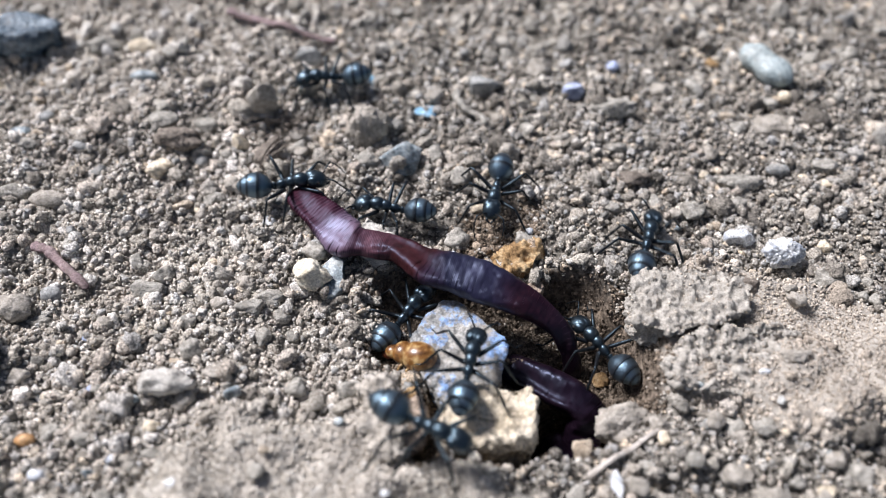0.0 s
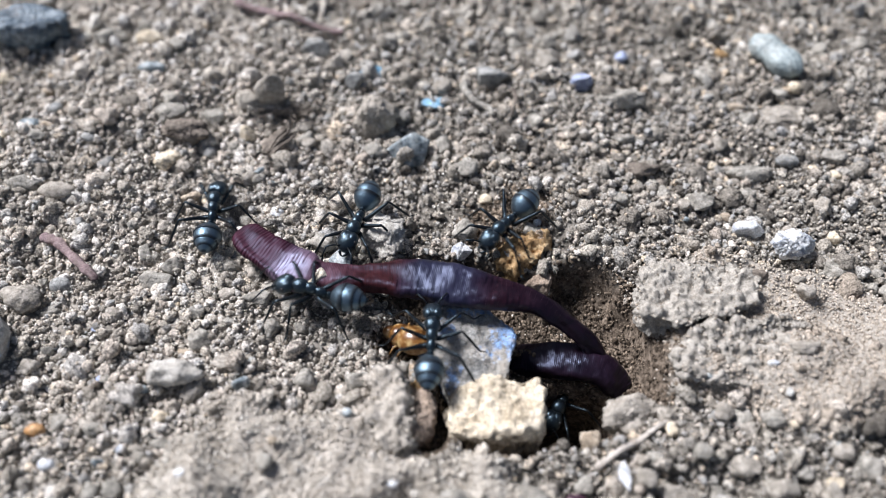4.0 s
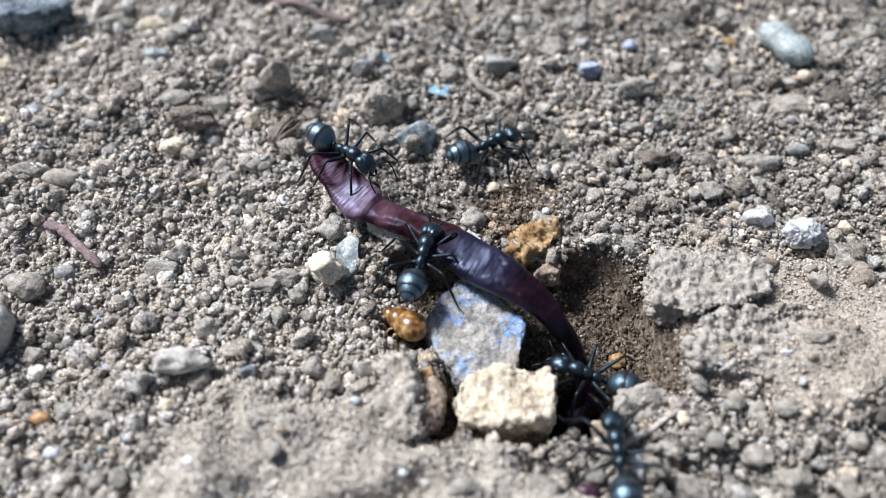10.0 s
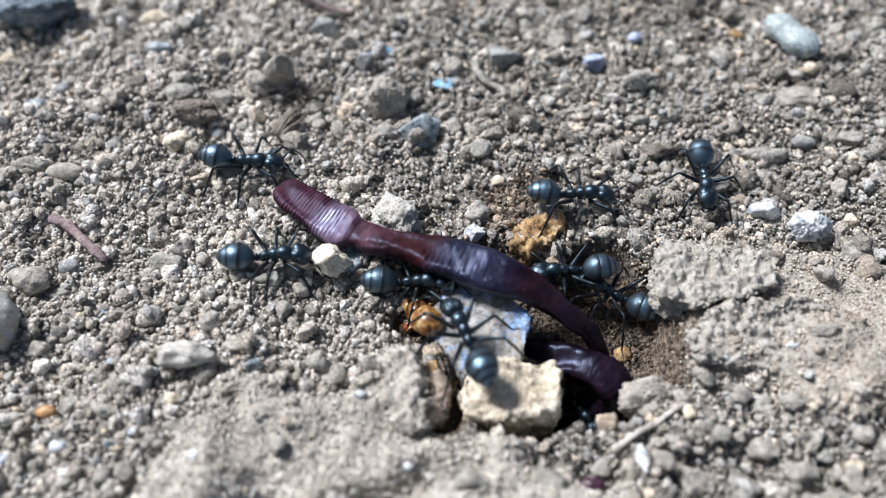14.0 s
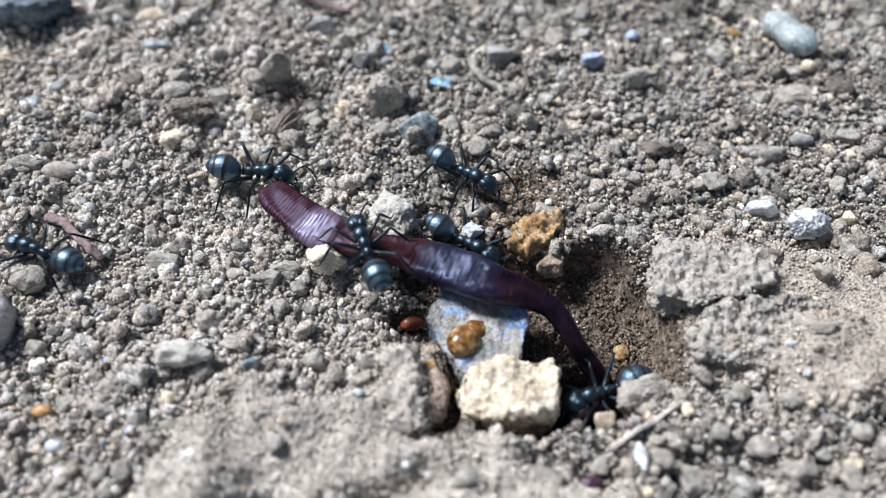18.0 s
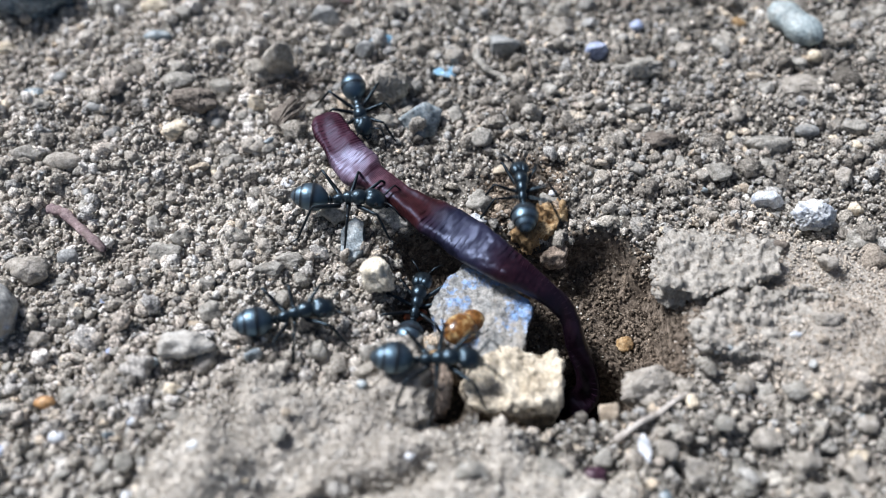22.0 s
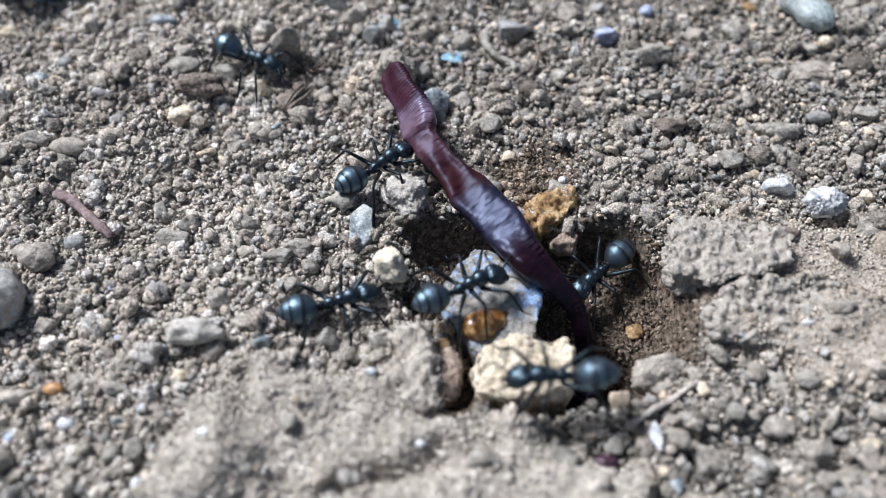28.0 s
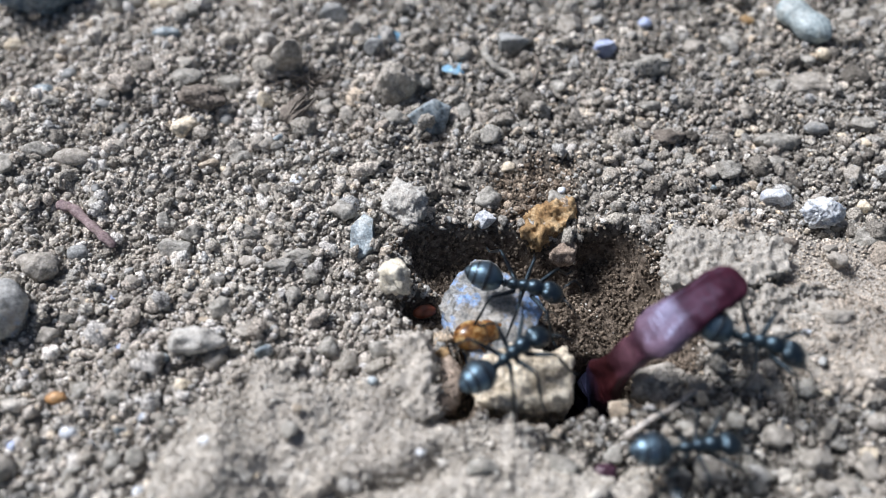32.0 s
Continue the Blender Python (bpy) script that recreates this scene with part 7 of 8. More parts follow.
    stride(ants[9], [
        at(0, 17.71, 75.56, 0.01, 0, -120.1),
        at(0.5, 10.02, 51.14, -0.18, 0, -116.2),
        at(0.8, 3.32, 31.63, 0.45, 0, -118.6),
        at(0.9, 1.23, 26.78, 0.34, 0, -178.5),
        at(1, -0.85, 21.93, 0.22, 0, -238.3),
        at(1.2, -9.24, 27.71, -0.05, 0, -196.8),
        at(1.5, -17.18, 25.51, 0.62, 0, -168.1),
        at(2, -24.82, 13.31, 0.16, 0, -111.5),
        at(2.5, -25.54, 11.61, 0.14, 0, -97.5),
        at(3, -36.84, -0.81, -0.79, 0, -156.5),
        at(3.4, -44.11, -3.01, -0.22, 0, -157.3),
        at(4.7, -64.13, 28.25, 0.11, 0, -207.8),
        at(6, -84.15, 59.52, 0.44, 0, -258.3),
        at(7.5, -9.22, 49.15, 0.30, 0, -190.8),
        at(9, 65.71, 38.78, 0.16, 0, -123.3),
        at(10.2, 44.62, 18.49, 0.17, 0, -155.2),
        at(10.5, 37.49, 16.02, 0.09, 0, -168.6),
        at(11, 23.52, 7.23, 0.02, 0, -156.9),
        at(11.5, 16.12, -0.98, 0.59, 0, -159.4),
        at(12, 15.00, -2.59, -0.55, 0, -174.5),
        at(12.5, 13.94, -2.34, -1.00, 0, -171.8),
        at(13, 13.01, -2.88, -1.88, 0, -163.3),
        at(13.5, 11.86, -2.68, -2.30, 0, -169.7),
        at(14, 10.56, -2.97, -1.46, 0, -173.7),
        at(14.5, 10.28, -3.59, -1.84, 0, -190.3),
        at(15.5, 5.51, -3.94, -0.30, 0, -200.8),
        at(16.5, 2.88, -3.74, -0.14, 0, -215.9),
        at(17, -1.26, -3.58, 2.12, 0, -203.1),
        at(17.5, -2.26, -4.10, 1.67, 0, -205.9),
        at(18, -6.55, -4.21, 3.09, 0, -248.6),
        at(18.5, -6.94, -3.94, 3.11, 0, -250.6),
        at(19, -7.51, -4.47, 3.90, 0, -244.6),
        at(19.5, -6.24, -5.54, 2.18, 0, -260.5),
        at(20, -4.88, -5.74, 1.89, 0, -273.1),
        at(20.5, -2.96, -4.99, -0.70, 0, -283.1),
        at(21, 2.11, -7.12, 3.40, 0, -309.0),
        at(21.5, 5.11, -4.07, 2.10, 0, -301.5),
        at(22, 6.53, 3.30, -0.10, 0, -268.6),
        at(22.5, 5.32, 12.45, 0.11, 0, -196.7),
        at(23, -0.57, 7.59, -0.27, 0, -148.7),
        at(23.5, 1.70, 6.35, -0.10, 0, -77.9),
        at(24, 2.14, 3.33, 0.13, 0, -78.9),
        at(24.5, 3.13, 2.79, 0.22, 0, -70.4),
        at(24.75, 4.22, 1.87, 0.33, 0, -146.5),
        at(25, 5.31, 0.95, 0.44, 0, -222.6),
        at(25.25, 8.98, -1.05, -0.03, 0, -159.6),
        at(25.5, 12.64, -3.04, -0.50, 0, -96.6),
        at(26.5, 12.75, -4.07, -1.77, 0, -109.1),
        at(27.5, 12.39, -4.36, -2.84, 0, -124.6),
        at(28, 12.31, -4.34, -3.30, 0, -135.8),
        at(28.5, 12.73, -4.26, -3.30, 0, -141.0),
        at(29, 13.40, -4.38, -3.03, 0, -148.1),
        at(29.5, 13.16, -4.25, -2.68, 0, -142.7),
        at(30, 13.31, -4.08, -1.81, 0, -142.2),
        at(30.4, 13.33, -4.15, -1.81, 0, -126.6),
        at(30.8, 12.49, -5.89, -6.00, 0, -115.5),
        at(31.3, 11.66, -8.22, -12.00, 0, -111.7),
        at(32, 11.50, -8.56, -13.00, 0, -105.5),
    ], 20)
    stride(ants[10], [
        at(0, -58.65, -2.57, 0.35, 0, 179.9),
        at(3.833, -56.64, -1.48, -0.02, 0, 122.5),
        at(7.667, -54.63, -0.39, -0.40, 0, 65.0),
        at(11.5, -52.62, 0.71, -0.78, 0, 7.6),
        at(12.2, -40.21, 0.66, -0.35, 0, 3.7),
        at(12.5, -35.49, 1.00, -0.76, 0, 7.1),
        at(13, -21.63, 0.72, -0.17, 0, 13.3),
        at(13.5, -17.25, -1.32, -0.21, 0, 9.4),
        at(14, -15.57, -2.41, -0.06, 0, 2.8),
        at(14.5, -8.83, -5.62, -0.23, 0, -2.7),
        at(15.5, -7.07, -6.18, 0.12, 0, 6.1),
        at(16.5, -5.85, -5.71, -0.02, 0, 9.0),
        at(16.75, -7.24, -6.64, 0.03, 0, 61.1),
        at(17, -8.63, -7.57, 0.08, 0, 113.2),
        at(17.5, -20.02, -3.81, 0.45, 0, 155.8),
        at(18, -35.22, -1.80, -0.60, 0, 158.3),
        at(18.3, -37.62, 0.66, -0.61, 0, 127.2),
        at(18.5, -36.96, 2.04, -0.60, 0, 68.8),
        at(19, -29.52, 5.71, 0.72, 0, 24.8),
        at(19.5, -28.68, 8.91, 0.68, 0, 20.0),
        at(20, -25.90, 12.35, 0.24, 0, 2.8),
        at(20.5, -23.20, 12.78, -0.56, 0, -7.1),
        at(20.8, -23.11, 8.71, -0.05, 0, -56.3),
        at(21, -23.57, 7.17, -0.28, 0, -66.3),
        at(21.5, -23.68, -6.48, 0.09, 0, -29.4),
        at(22, -13.03, -9.52, 0.14, 0, 13.3),
        at(22.5, -11.49, -10.29, 0.19, 0, 8.2),
        at(23, -10.14, -5.88, -0.35, 0, 41.6),
        at(23.5, -9.16, -6.32, -0.06, 0, 27.7),
        at(24, -8.35, -7.72, 0.09, 0, 24.7),
        at(24.5, -5.34, -10.36, 0.27, 0, 13.0),
        at(25, -1.82, -10.45, 0.90, 0, 19.8),
        at(25.5, -1.90, -10.73, 0.90, 0, 24.3),
        at(26.5, -1.51, -10.57, 0.90, 0, 29.4),
        at(27.5, -0.76, -10.21, 0.90, 0, 35.2),
        at(28, 0.27, -8.52, 0.90, 0, 24.6),
        at(28.5, 0.54, -8.31, 0.90, 0, 23.7),
        at(29, 1.22, -7.11, 0.90, 0, 26.1),
        at(29.5, 1.82, -7.14, 0.90, 0, 24.7),
        at(30, 2.56, -6.54, 0.90, 0, 19.8),
        at(30.5, 3.96, -5.86, 0.10, 0, 20.8),
        at(31, 5.25, -6.11, 0.10, 0, 22.1),
        at(31.5, 4.92, -6.58, 0.10, 0, 3.0),
        at(32, 4.65, -7.38, 0.90, 0, -17.6),
    ], 21)
    worm_at(0, 0, (-12.7, 8.1, 2.2), (-8.9, 3.9, 2.2), (-7.0, 2.0, 2.2), (-2.9, 1.0, 2.2), (0.2, -1.1, 2.5), (3.6, -2.3, 2.5), (7.0, -3.7, 2.0), (9.9, -5.1, 1.0), (12.0, -6.5, -1.0), (12.6, -8.1, -5.5), (7.2, -6.5, -7.5), (7.8, -7.7, -4.6), (10.9, -10.1, -3.0), (13.8, -12.2, -3.8), (12.9, -13.5, -7.5))
    worm_at(1, 0, (-17.7, 3.7, 2.2), (-14.0, 0.7, 2.2), (-10.3, -0.5, 2.2), (-7.3, -1.0, 2.2), (-3.8, -1.2, 2.2), (-0.4, -2.3, 2.5), (3.5, -3.5, 2.5), (6.9, -3.7, 2.0), (10.4, -4.5, 1.0), (12.5, -5.9, -1.0), (13.1, -7.5, -5.5), (7.3, -5.7, -7.5), (7.9, -6.9, -4.6), (11.4, -7.3, -3.0), (15.9, -9.2, -3.8), (15.0, -10.5, -7.5))
    worm_at(2, 0, (-17.2, 2.3, 2.2), (-13.1, 0.1, 2.2), (-10.0, -1.2, 2.2), (-6.0, -1.8, 2.2), (-2.0, -2.4, 2.2), (1.9, -3.5, 2.5), (5.8, -4.4, 2.5), (9.1, -5.0, 2.0), (11.7, -5.7, 0.0), (13.3, -6.8, -2.0), (13.9, -8.4, -5.5), (6.5, -6.3, -7.5), (7.1, -7.5, -4.6), (11.8, -7.6, -3.0), (16.0, -9.4, -3.8), (15.1, -10.7, -7.5))
    worm_at(3, 0, (-18.4, 2.4, 2.2), (-14.5, -0.9, 2.2), (-10.9, -2.5, 2.2), (-7.4, -2.8, 2.2), (-3.5, -2.5, 2.2), (0.4, -3.3, 2.5), (4.2, -4.2, 2.5), (8.1, -4.8, 2.0), (11.1, -5.8, 0.0), (13.5, -6.9, -2.0), (14.1, -8.5, -5.5), (7.2, -5.6, -7.5), (7.8, -6.8, -4.6), (12.1, -7.7, -3.0), (16.0, -9.3, -3.8), (15.1, -10.6, -7.5))
    worm_at(5.5, 0, (-16.7, 1.6, 2.2), (-13.0, -1.1, 2.2), (-10.1, -3.2, 2.2), (-6.9, -3.8, 2.2), (-3.0, -4.1, 2.2), (0.9, -4.8, 2.5), (4.7, -5.7, 2.5), (8.5, -6.2, 1.5), (11.5, -7.2, 0.0), (14.0, -8.9, -2.0), (14.6, -10.5, -5.5), (7.9, -7.4, -7.5), (8.5, -8.6, -4.6), (12.3, -9.9, -3.0), (15.9, -11.0, -3.8), (15.0, -12.3, -7.5))
    worm_at(6, 0, (-16.5, 1.4, 2.2), (-12.8, -1.3, 2.2), (-9.1, -3.4, 2.2), (-6.2, -3.4, 2.2), (-2.8, -3.4, 2.2), (1.0, -4.2, 2.5), (4.8, -5.0, 2.5), (8.2, -5.2, 1.5), (11.2, -6.8, 0.0), (13.3, -7.9, -2.0), (13.9, -9.5, -5.5), (8.2, -7.2, -7.5), (8.8, -8.4, -4.6), (13.4, -9.8, -3.0), (15.8, -10.7, -3.8), (14.9, -12.0, -7.5))
    worm_at(7, 0, (-14.4, 4.6, 2.4), (-11.2, 1.6, 2.2), (-8.6, -0.3, 2.2), (-5.6, -0.6, 2.2), (-2.1, -1.5, 2.2), (0.9, -2.9, 2.5), (4.2, -4.4, 2.5), (7.5, -5.2, 2.0), (10.5, -5.9, 0.5), (13.2, -7.0, -2.0), (13.8, -8.6, -5.5), (7.5, -7.4, -7.5), (8.1, -8.6, -4.6), (11.9, -9.5, -3.0), (15.1, -10.9, -3.8), (14.2, -12.2, -7.5))
    worm_at(8, 0, (-10.6, 12.3, 2.6), (-7.6, 7.0, 2.4), (-4.8, 3.5, 2.2), (-2.2, 1.9, 2.2), (0.8, -0.0, 2.2), (3.2, -2.1, 2.5), (5.6, -3.9, 2.5), (7.9, -5.8, 2.0), (9.9, -6.8, -0.0), (11.6, -8.4, -3.0), (12.7, -10.8, -7.0))
    worm_at(9, 0, (-11.8, 10.5, 2.6), (-8.5, 5.4, 2.4), (-6.3, 2.9, 2.2), (-3.7, 1.9, 2.2), (-0.7, -0.0, 2.2), (2.2, -2.1, 2.5), (5.0, -4.7, 2.5), (7.9, -6.3, 1.5), (9.9, -7.9, -0.5), (11.0, -9.2, -3.0), (12.6, -11.3, -7.0))
    worm_at(10, 0, (-12.0, 10.0, 2.6), (-8.5, 5.0, 2.4), (-6.4, 3.1, 2.2), (-3.8, 1.8, 2.2), (-0.8, 0.3, 2.2), (2.1, -2.4, 2.5), (5.0, -4.4, 2.5), (7.8, -6.1, 1.5), (9.5, -7.4, 0.0), (11.3, -8.4, -3.0), (12.6, -11.1, -7.0))
    worm_at(11, 0, (-14.0, 8.1, 2.4), (-10.3, 4.5, 2.4), (-7.6, 2.7, 2.2), (-4.5, 0.8, 2.2), (-1.5, -0.1, 2.2), (1.9, -2.2, 2.5), (5.2, -3.9, 2.5), (8.1, -5.0, 1.5), (10.6, -6.6, 0.0), (12.5, -8.2, -3.0), (13.7, -10.5, -7.0))
    worm_at(12, 0, (-13.7, 8.7, 2.4), (-10.3, 5.4, 2.4), (-7.6, 2.9, 2.2), (-5.0, 1.6, 2.2), (-1.9, 0.4, 2.2), (1.5, -1.7, 2.5), (4.8, -3.5, 2.5), (7.7, -4.2, 1.5), (9.5, -5.0, 0.0), (11.4, -6.6, -2.0), (12.0, -8.2, -5.5), (7.0, -6.2, -7.5), (7.6, -7.4, -4.6), (10.6, -9.5, -3.0), (14.1, -11.4, -3.8), (13.2, -12.7, -7.5))
    worm_at(13, 0, (-13.9, 7.1, 2.4), (-10.1, 3.4, 2.4), (-7.4, 1.6, 2.2), (-4.4, 0.4, 2.2), (-1.4, -1.2, 2.2), (2.0, -3.2, 2.5), (4.8, -4.3, 2.5), (7.8, -4.8, 1.5), (10.6, -7.5, -0.0), (12.7, -8.6, -2.0), (13.3, -10.2, -5.5), (7.4, -6.9, -7.5), (8.0, -8.1, -4.6), (11.9, -9.7, -3.0), (14.9, -11.6, -3.8), (14.0, -12.9, -7.5))
    worm_at(14, 0, (-15.5, 5.0, 2.4), (-11.7, 1.9, 2.4), (-9.1, 0.2, 2.2), (-6.1, -1.1, 2.2), (-2.6, -2.0, 2.2), (0.8, -3.4, 2.5), (4.1, -4.8, 2.5), (7.0, -5.6, 1.5), (10.3, -7.5, 0.0), (12.4, -8.5, -2.0), (13.0, -10.1, -5.5), (6.7, -7.6, -7.5), (7.3, -8.8, -4.6), (11.3, -10.4, -3.0), (14.2, -12.3, -3.8), (13.3, -13.6, -7.5))
    worm_at(14.5, 0, (-15.6, 4.7, 2.4), (-11.6, 1.4, 2.4), (-9.0, -0.3, 2.2), (-5.9, -1.2, 2.2), (-2.5, -2.1, 2.2), (0.9, -3.5, 2.5), (4.2, -5.0, 2.5), (7.6, -5.5, 1.5), (10.9, -7.3, 0.0), (12.5, -8.9, -2.0), (13.1, -10.5, -5.5), (7.4, -7.7, -7.5), (8.0, -8.9, -4.6), (11.7, -10.4, -3.0), (14.5, -12.4, -3.8), (13.6, -13.7, -7.5))
    worm_at(16.5, 0, (-17.0, 3.3, 2.4), (-12.5, 0.1, 2.4), (-9.4, -1.6, 2.2), (-6.5, -2.2, 2.2), (-3.1, -2.8, 2.2), (0.3, -3.9, 2.5), (3.6, -5.3, 2.5), (7.0, -5.2, 1.5), (9.9, -6.6, 0.0), (12.4, -8.2, -2.0), (13.0, -9.8, -5.5), (6.7, -7.8, -7.5), (7.3, -9.0, -4.6), (11.6, -10.4, -3.0), (14.7, -11.9, -3.8), (13.8, -13.2, -7.5))
    worm_at(17, 0, (-17.0, 3.2, 2.4), (-12.5, -0.2, 2.4), (-9.4, -1.6, 2.2), (-6.5, -2.5, 2.2), (-3.0, -3.4, 2.2), (0.3, -4.7, 2.5), (3.6, -5.9, 2.5), (6.9, -6.3, 1.5), (9.9, -7.1, 0.0), (12.4, -8.1, -2.0), (13.0, -9.7, -5.5), (6.5, -8.5, -7.5), (7.1, -9.7, -4.6), (11.1, -10.9, -3.0), (14.3, -12.1, -3.8), (13.4, -13.4, -7.5))
    worm_at(18, 0, (-16.4, 4.6, 2.4), (-12.4, 0.8, 2.4), (-9.3, -1.0, 2.2), (-6.3, -1.9, 2.2), (-2.9, -2.8, 2.2), (0.5, -4.4, 2.5), (3.7, -5.9, 2.5), (6.6, -6.3, 1.5), (9.1, -7.1, 0.0), (11.0, -9.2, -2.0), (13.3, -11.5, -6.0))
    worm_at(19, 0, (-16.5, 4.2, 2.4), (-12.5, 0.6, 2.4), (-9.4, -1.4, 2.2), (-6.4, -1.7, 2.2), (-3.5, -2.6, 2.2), (-0.1, -4.2, 2.5), (3.2, -5.7, 2.5), (6.5, -6.4, 1.5), (8.9, -7.4, 0.0), (10.9, -9.3, -2.0), (13.2, -11.6, -6.0))
    worm_at(20, 0, (-16.2, 5.2, 2.4), (-12.7, 2.0, 2.4), (-9.5, -0.4, 2.2), (-6.5, -1.9, 2.2), (-3.6, -2.8, 2.2), (-0.2, -4.5, 2.5), (3.1, -5.6, 2.5), (6.4, -6.7, 1.5), (9.0, -8.0, 0.0), (10.8, -9.5, -2.0), (13.1, -11.8, -6.0))
    worm_at(21, 1.2, (-12.0, 11.7, 2.6), (-9.0, 6.5, 2.4), (-6.9, 4.0, 2.2), (-3.7, 1.4, 2.2), (-0.8, -0.5, 2.2), (2.1, -2.5, 2.5), (4.9, -4.8, 2.5), (7.7, -6.4, 1.5), (9.7, -8.0, -0.5), (10.8, -9.9, -3.0), (12.1, -12.2, -7.0))
    worm_at(22, 2.5, (-12.2, 12.3, 2.6), (-9.1, 6.9, 2.4), (-6.9, 4.7, 2.2), (-4.3, 2.4, 2.2), (-1.3, 0.2, 2.2), (1.6, -2.4, 2.5), (4.4, -4.8, 2.5), (7.2, -6.4, 1.5), (9.7, -7.6, -0.5), (10.8, -9.5, -3.0), (12.1, -11.8, -7.0))
    worm_at(23, 3.8, (-13.0, 10.7, 2.6), (-9.9, 6.1, 2.4), (-7.7, 3.6, 2.2), (-4.6, 1.0, 2.2), (-1.6, -0.8, 2.2), (1.3, -3.1, 2.5), (4.0, -5.1, 2.5), (6.8, -7.0, 1.5), (9.2, -8.5, -0.5), (10.3, -10.4, -3.0), (11.5, -12.2, -7.0))
    worm_at(24, 5, (-13.5, 10.0, 2.6), (-9.9, 5.5, 2.4), (-7.3, 3.0, 2.2), (-4.2, 0.5, 2.2), (-1.2, -1.3, 2.2), (2.1, -3.9, 2.5), (4.8, -5.9, 2.5), (7.2, -7.2, 1.5), (9.4, -8.7, -0.5), (10.5, -10.0, -3.0), (11.7, -11.8, -7.0))
    worm_at(25, 15, (-7.9, 15.5, 3.0), (-5.3, 10.1, 2.8), (-3.4, 6.8, 2.5), (-0.8, 3.6, 2.4), (1.2, 0.9, 2.2), (3.5, -2.4, 2.5), (5.3, -5.0, 2.5), (7.5, -7.4, 1.5), (9.5, -8.9, -0.5), (10.9, -10.7, -3.0), (11.2, -12.1, -8.0))
    worm_at(25.5, 20, (-8.0, 15.3, 3.0), (-5.4, 10.1, 2.8), (-3.5, 6.5, 2.5), (-0.9, 3.3, 2.4), (1.5, 0.3, 2.2), (3.8, -2.6, 2.5), (5.6, -5.2, 2.5), (7.8, -7.6, 1.5), (9.8, -9.1, -0.5), (10.7, -11.0, -3.0), (11.0, -12.3, -8.0))
    worm_at(27.5, 40, (-6.0, 16.5, 3.5), (-3.9, 11.3, 3.2), (-2.8, 7.2, 3.0), (-0.5, 3.9, 2.6), (1.9, 0.9, 2.4), (3.7, -2.2, 2.5), (5.5, -5.1, 2.5), (7.8, -6.9, 1.0), (9.6, -7.9, -1.0), (10.6, -9.5, -4.0), (11.2, -10.9, -9.0))
    worm_at(28, 52, (-6.8, 15.7, 3.5), (-4.2, 10.4, 3.2), (-3.1, 6.8, 3.0), (-0.6, 3.4, 2.6), (1.4, 0.8, 2.4), (3.7, -2.3, 2.5), (5.4, -5.2, 2.5), (7.8, -7.0, 1.0), (9.6, -8.0, -1.0), (10.8, -9.6, -4.0), (11.4, -11.0, -9.0))
    worm_at(29, 68, (-8.1, 14.3, 3.5), (-5.6, 9.7, 3.2), (-4.5, 6.4, 3.0), (-2.2, 2.7, 2.6), (-0.2, 0.1, 2.4), (2.1, -2.4, 2.5), (4.9, -4.7, 2.5), (6.8, -6.5, 1.0), (8.8, -7.5, -1.0), (11.0, -9.1, -4.0), (12.1, -10.5, -9.0))
    worm_at(30, 70, (-5.2, 16.2, 4.0), (-3.5, 11.0, 4.0), (-2.7, 7.1, 3.6), (-0.9, 3.8, 3.2), (0.8, 1.5, 2.8), (3.2, -1.6, 2.5), (5.5, -4.2, 2.0), (7.3, -5.7, 0.0), (9.0, -7.3, -2.0), (10.9, -9.1, -6.0), (11.6, -10.4, -10.0))
    worm_at(30.4, 40, (5.3, 10.5, 11.0), (5.9, 6.1, 10.0), (6.7, 1.9, 9.0), (7.1, -1.2, 7.0), (7.5, -4.9, 5.0), (8.6, -7.3, 2.0), (9.9, -8.7, -2.0), (11.3, -9.4, -7.0), (12.2, -9.8, -12.0))
    worm_at(30.7, 20, (9.9, 5.2, 15.0), (9.1, 1.3, 13.5), (8.6, -2.5, 12.0), (8.9, -5.0, 9.0), (9.4, -7.7, 6.0), (10.5, -9.4, 2.0), (11.6, -10.4, -3.0), (12.5, -10.7, -9.0))
    worm_at(31, 15.4, (13.4, -3.6, 15.0), (11.3, -7.4, 14.0), (9.6, -9.8, 12.0), (9.8, -11.0, 8.0), (10.5, -12.0, 3.0), (11.4, -12.4, -3.0), (12.1, -11.7, -9.0))
    worm_at(31.2, 12.3, (14.8, -4.5, 14.0), (12.4, -7.9, 13.0), (10.6, -10.1, 11.0), (10.6, -11.4, 7.0), (10.8, -12.5, 2.0), (11.5, -12.5, -4.0), (12.3, -11.6, -10.0))
    worm_at(31.4, 9.2, (18.8, -10.4, 11.0), (15.3, -12.7, 10.5), (12.5, -14.9, 9.0), (11.5, -15.0, 4.0), (11.5, -14.0, -2.0), (12.3, -12.1, -9.0))
    worm_at(31.6, 6.2, (20.3, -10.5, 9.5), (16.9, -12.4, 9.0), (14.3, -13.6, 7.5), (12.4, -14.3, 4.0), (11.5, -14.0, -2.0), (12.3, -12.1, -9.0))
    worm_at(32, 0, (20.5, -10.1, 8.5), (17.3, -12.2, 8.0), (14.5, -13.7, 6.5), (12.6, -14.2, 3.0), (11.5, -13.7, -3.0), (12.1, -12.0, -9.0))
    drag_worm()
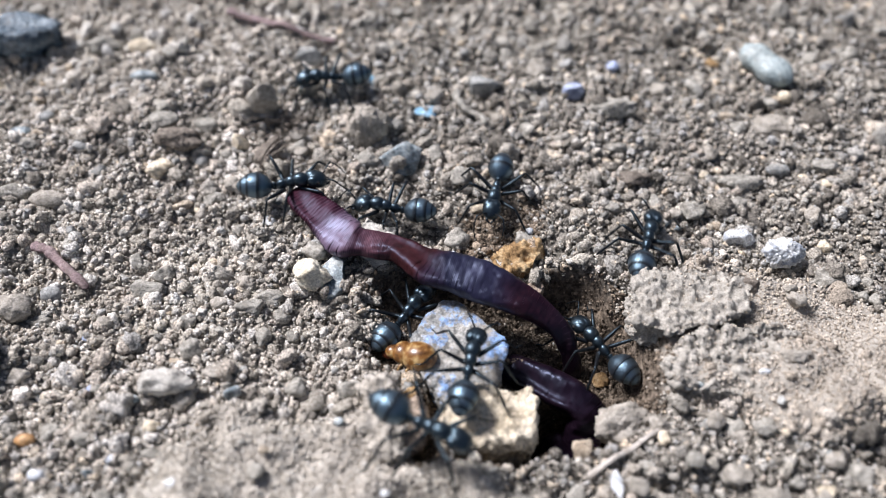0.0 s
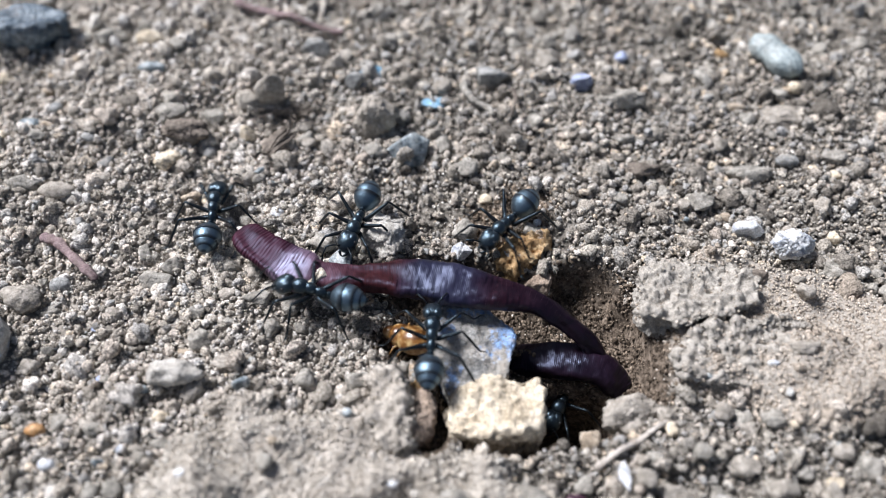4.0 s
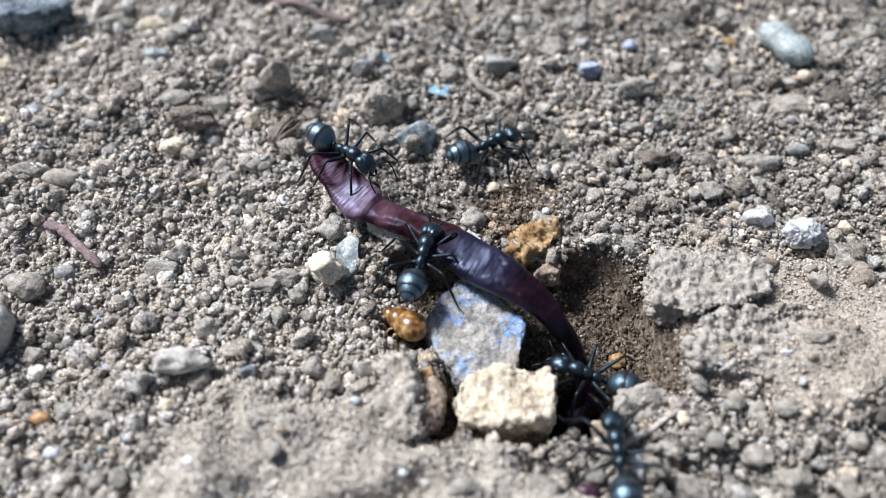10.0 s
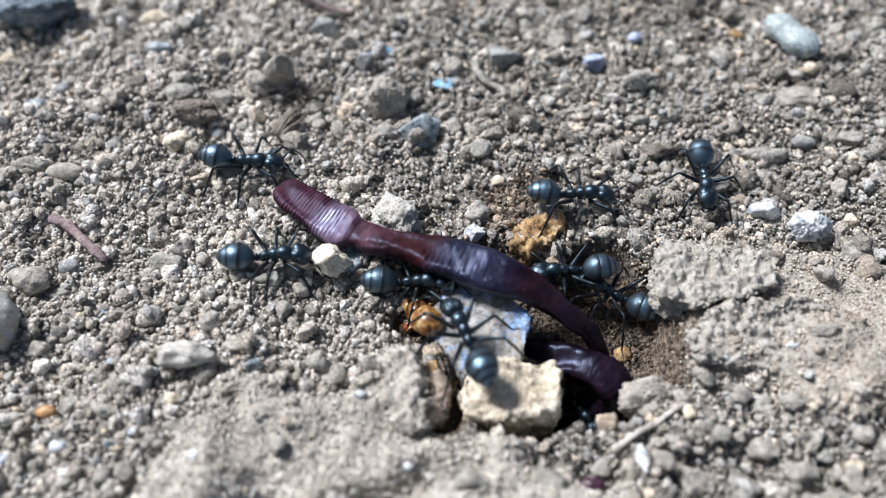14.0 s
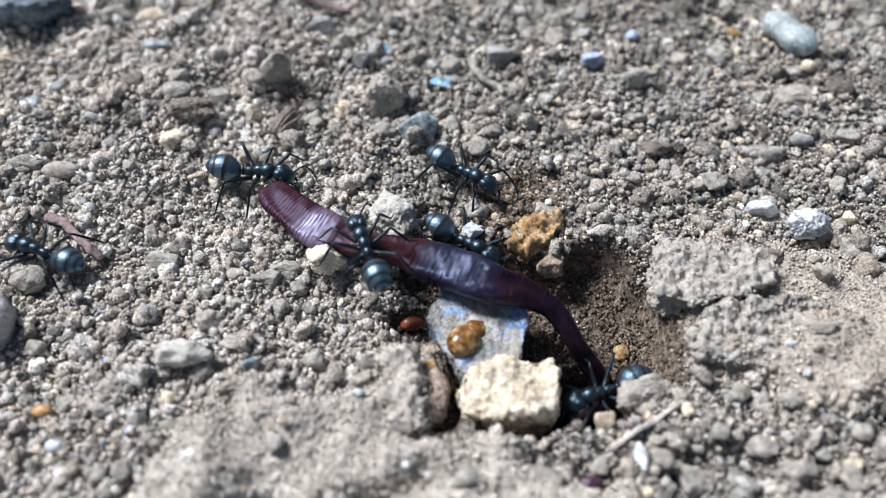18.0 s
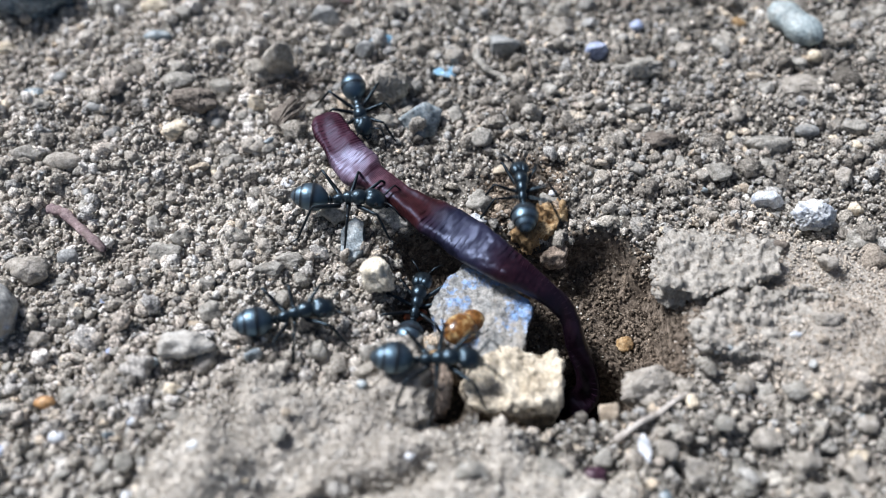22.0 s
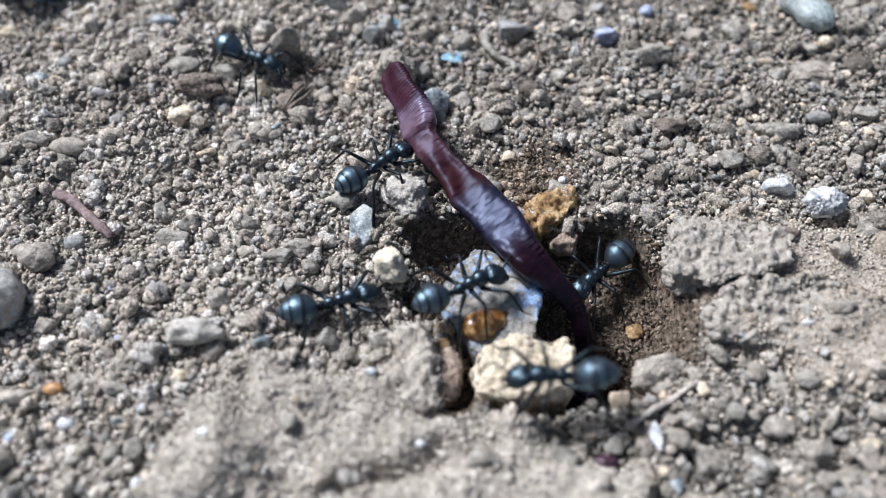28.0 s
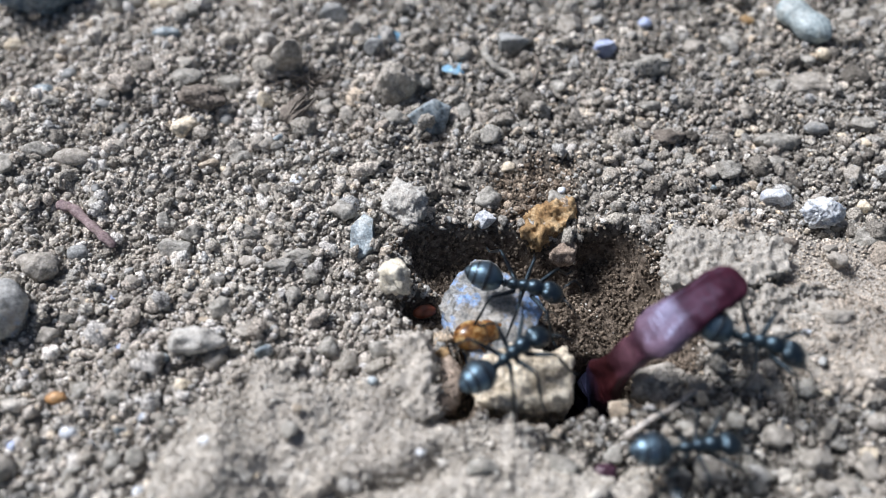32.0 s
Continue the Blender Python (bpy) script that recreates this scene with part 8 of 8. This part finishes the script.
    walk(husk, [
        at(0, -1.02, -8.80, -0.80, 0, 160),
        at(1, -2.17, -8.39, -0.80, 0, 157.857),
        at(2, -2.43, -8.56, -0.80, 0, 155.714),
        at(3, -1.79, -8.10, -0.80, 0, 153.571),
        at(6, -2.92, -8.04, -0.80, 0, 147.143),
        at(7, -2.75, -7.70, -0.80, 0, 145),
        at(8, -3.16, -7.48, -0.80, 0, 142.857),
        at(9, -3.16, -7.88, -0.80, 0, 140.714),
        at(10, -3.05, -7.76, -0.80, 0, 138.571),
        at(11, -2.64, -7.81, -0.80, 0, 136.429),
        at(12, -2.50, -7.93, -0.80, 0, 134.286),
        at(13, -2.39, -8.01, -0.80, 0, 132.143),
        at(14, -2.01, -7.83, -0.80, 0, 130),
        at(14.5, -1.12, -7.80, -0.80, 0, 114),
        at(16.5, 1.70, -9.23, -0.80, 0, 50),
        at(17, 1.00, -9.36, -0.80, 0, 49.0323),
        at(18, 1.60, -9.89, -0.80, 0, 47.0968),
        at(19, 1.04, -9.97, -0.80, 0, 45.1613),
        at(20, 1.20, -9.93, -0.80, 0, 43.2258),
        at(21, 1.47, -9.70, -0.80, 0, 41.2903),
        at(22, 1.09, -9.62, -0.80, 0, 39.3548),
        at(24, 1.33, -9.78, -0.80, 0, 35.4839),
        at(25, 2.42, -10.07, -0.80, 0, 33.5484),
        at(27.5, 0.77, -11.00, -0.80, 0, 28.7097),
        at(28, 1.89, -10.55, -0.80, 0, 27.7419),
        at(29, 2.22, -11.14, -0.80, 0, 25.8065),
        at(30, 2.07, -11.02, -0.80, 0, 23.871),
        at(31, 2.14, -10.20, -0.80, 0, 21.9355),
        at(32, 1.30, -10.62, -0.80, 0, 20),
    ])
    walk(chip, [
        at(0, -10.38, -1.59, 0.40, 0, 0),
        at(1, -9.93, -3.54, 0.40, 0, 0.25),
        at(2, -9.88, -3.89, 0.40, 0, 0.5),
        at(5.5, -10.25, -2.69, 0.40, 0, 1.375),
        at(6, -9.93, -3.35, 0.40, 0, 1.5),
        at(7, -10.17, -3.01, 0.40, 0, 1.75),
        at(9, -10.16, -3.14, 0.40, 0, 2.25),
        at(10, -10.20, -3.08, 0.40, 0, 2.5),
        at(12, -10.27, -2.97, 0.40, 0, 3),
        at(14, -10.25, -2.98, 0.40, 0, 3.5),
        at(16.5, -10.50, -3.55, 0.40, 0, 4.125),
        at(18, -10.53, -2.91, 0.40, 0, 4.5),
        at(20, -10.20, -3.09, 0.40, 0, 5),
        at(20.5, -9.97, -2.93, 0.40, 0, -5),
        at(21, -7.51, -4.30, 0.40, 0, -15),
        at(22, -6.26, -5.50, 0.40, 0, -35),
        at(23, -6.06, -6.05, 0.40, 0, -36),
        at(25, -5.77, -6.17, 0.40, 0, -38),
        at(28, -5.93, -5.85, 0.40, 0, -41),
        at(30, -5.91, -5.87, 0.40, 0, -43),
        at(32, -5.54, -6.01, 0.40, 0, -45),
    ])


motions()
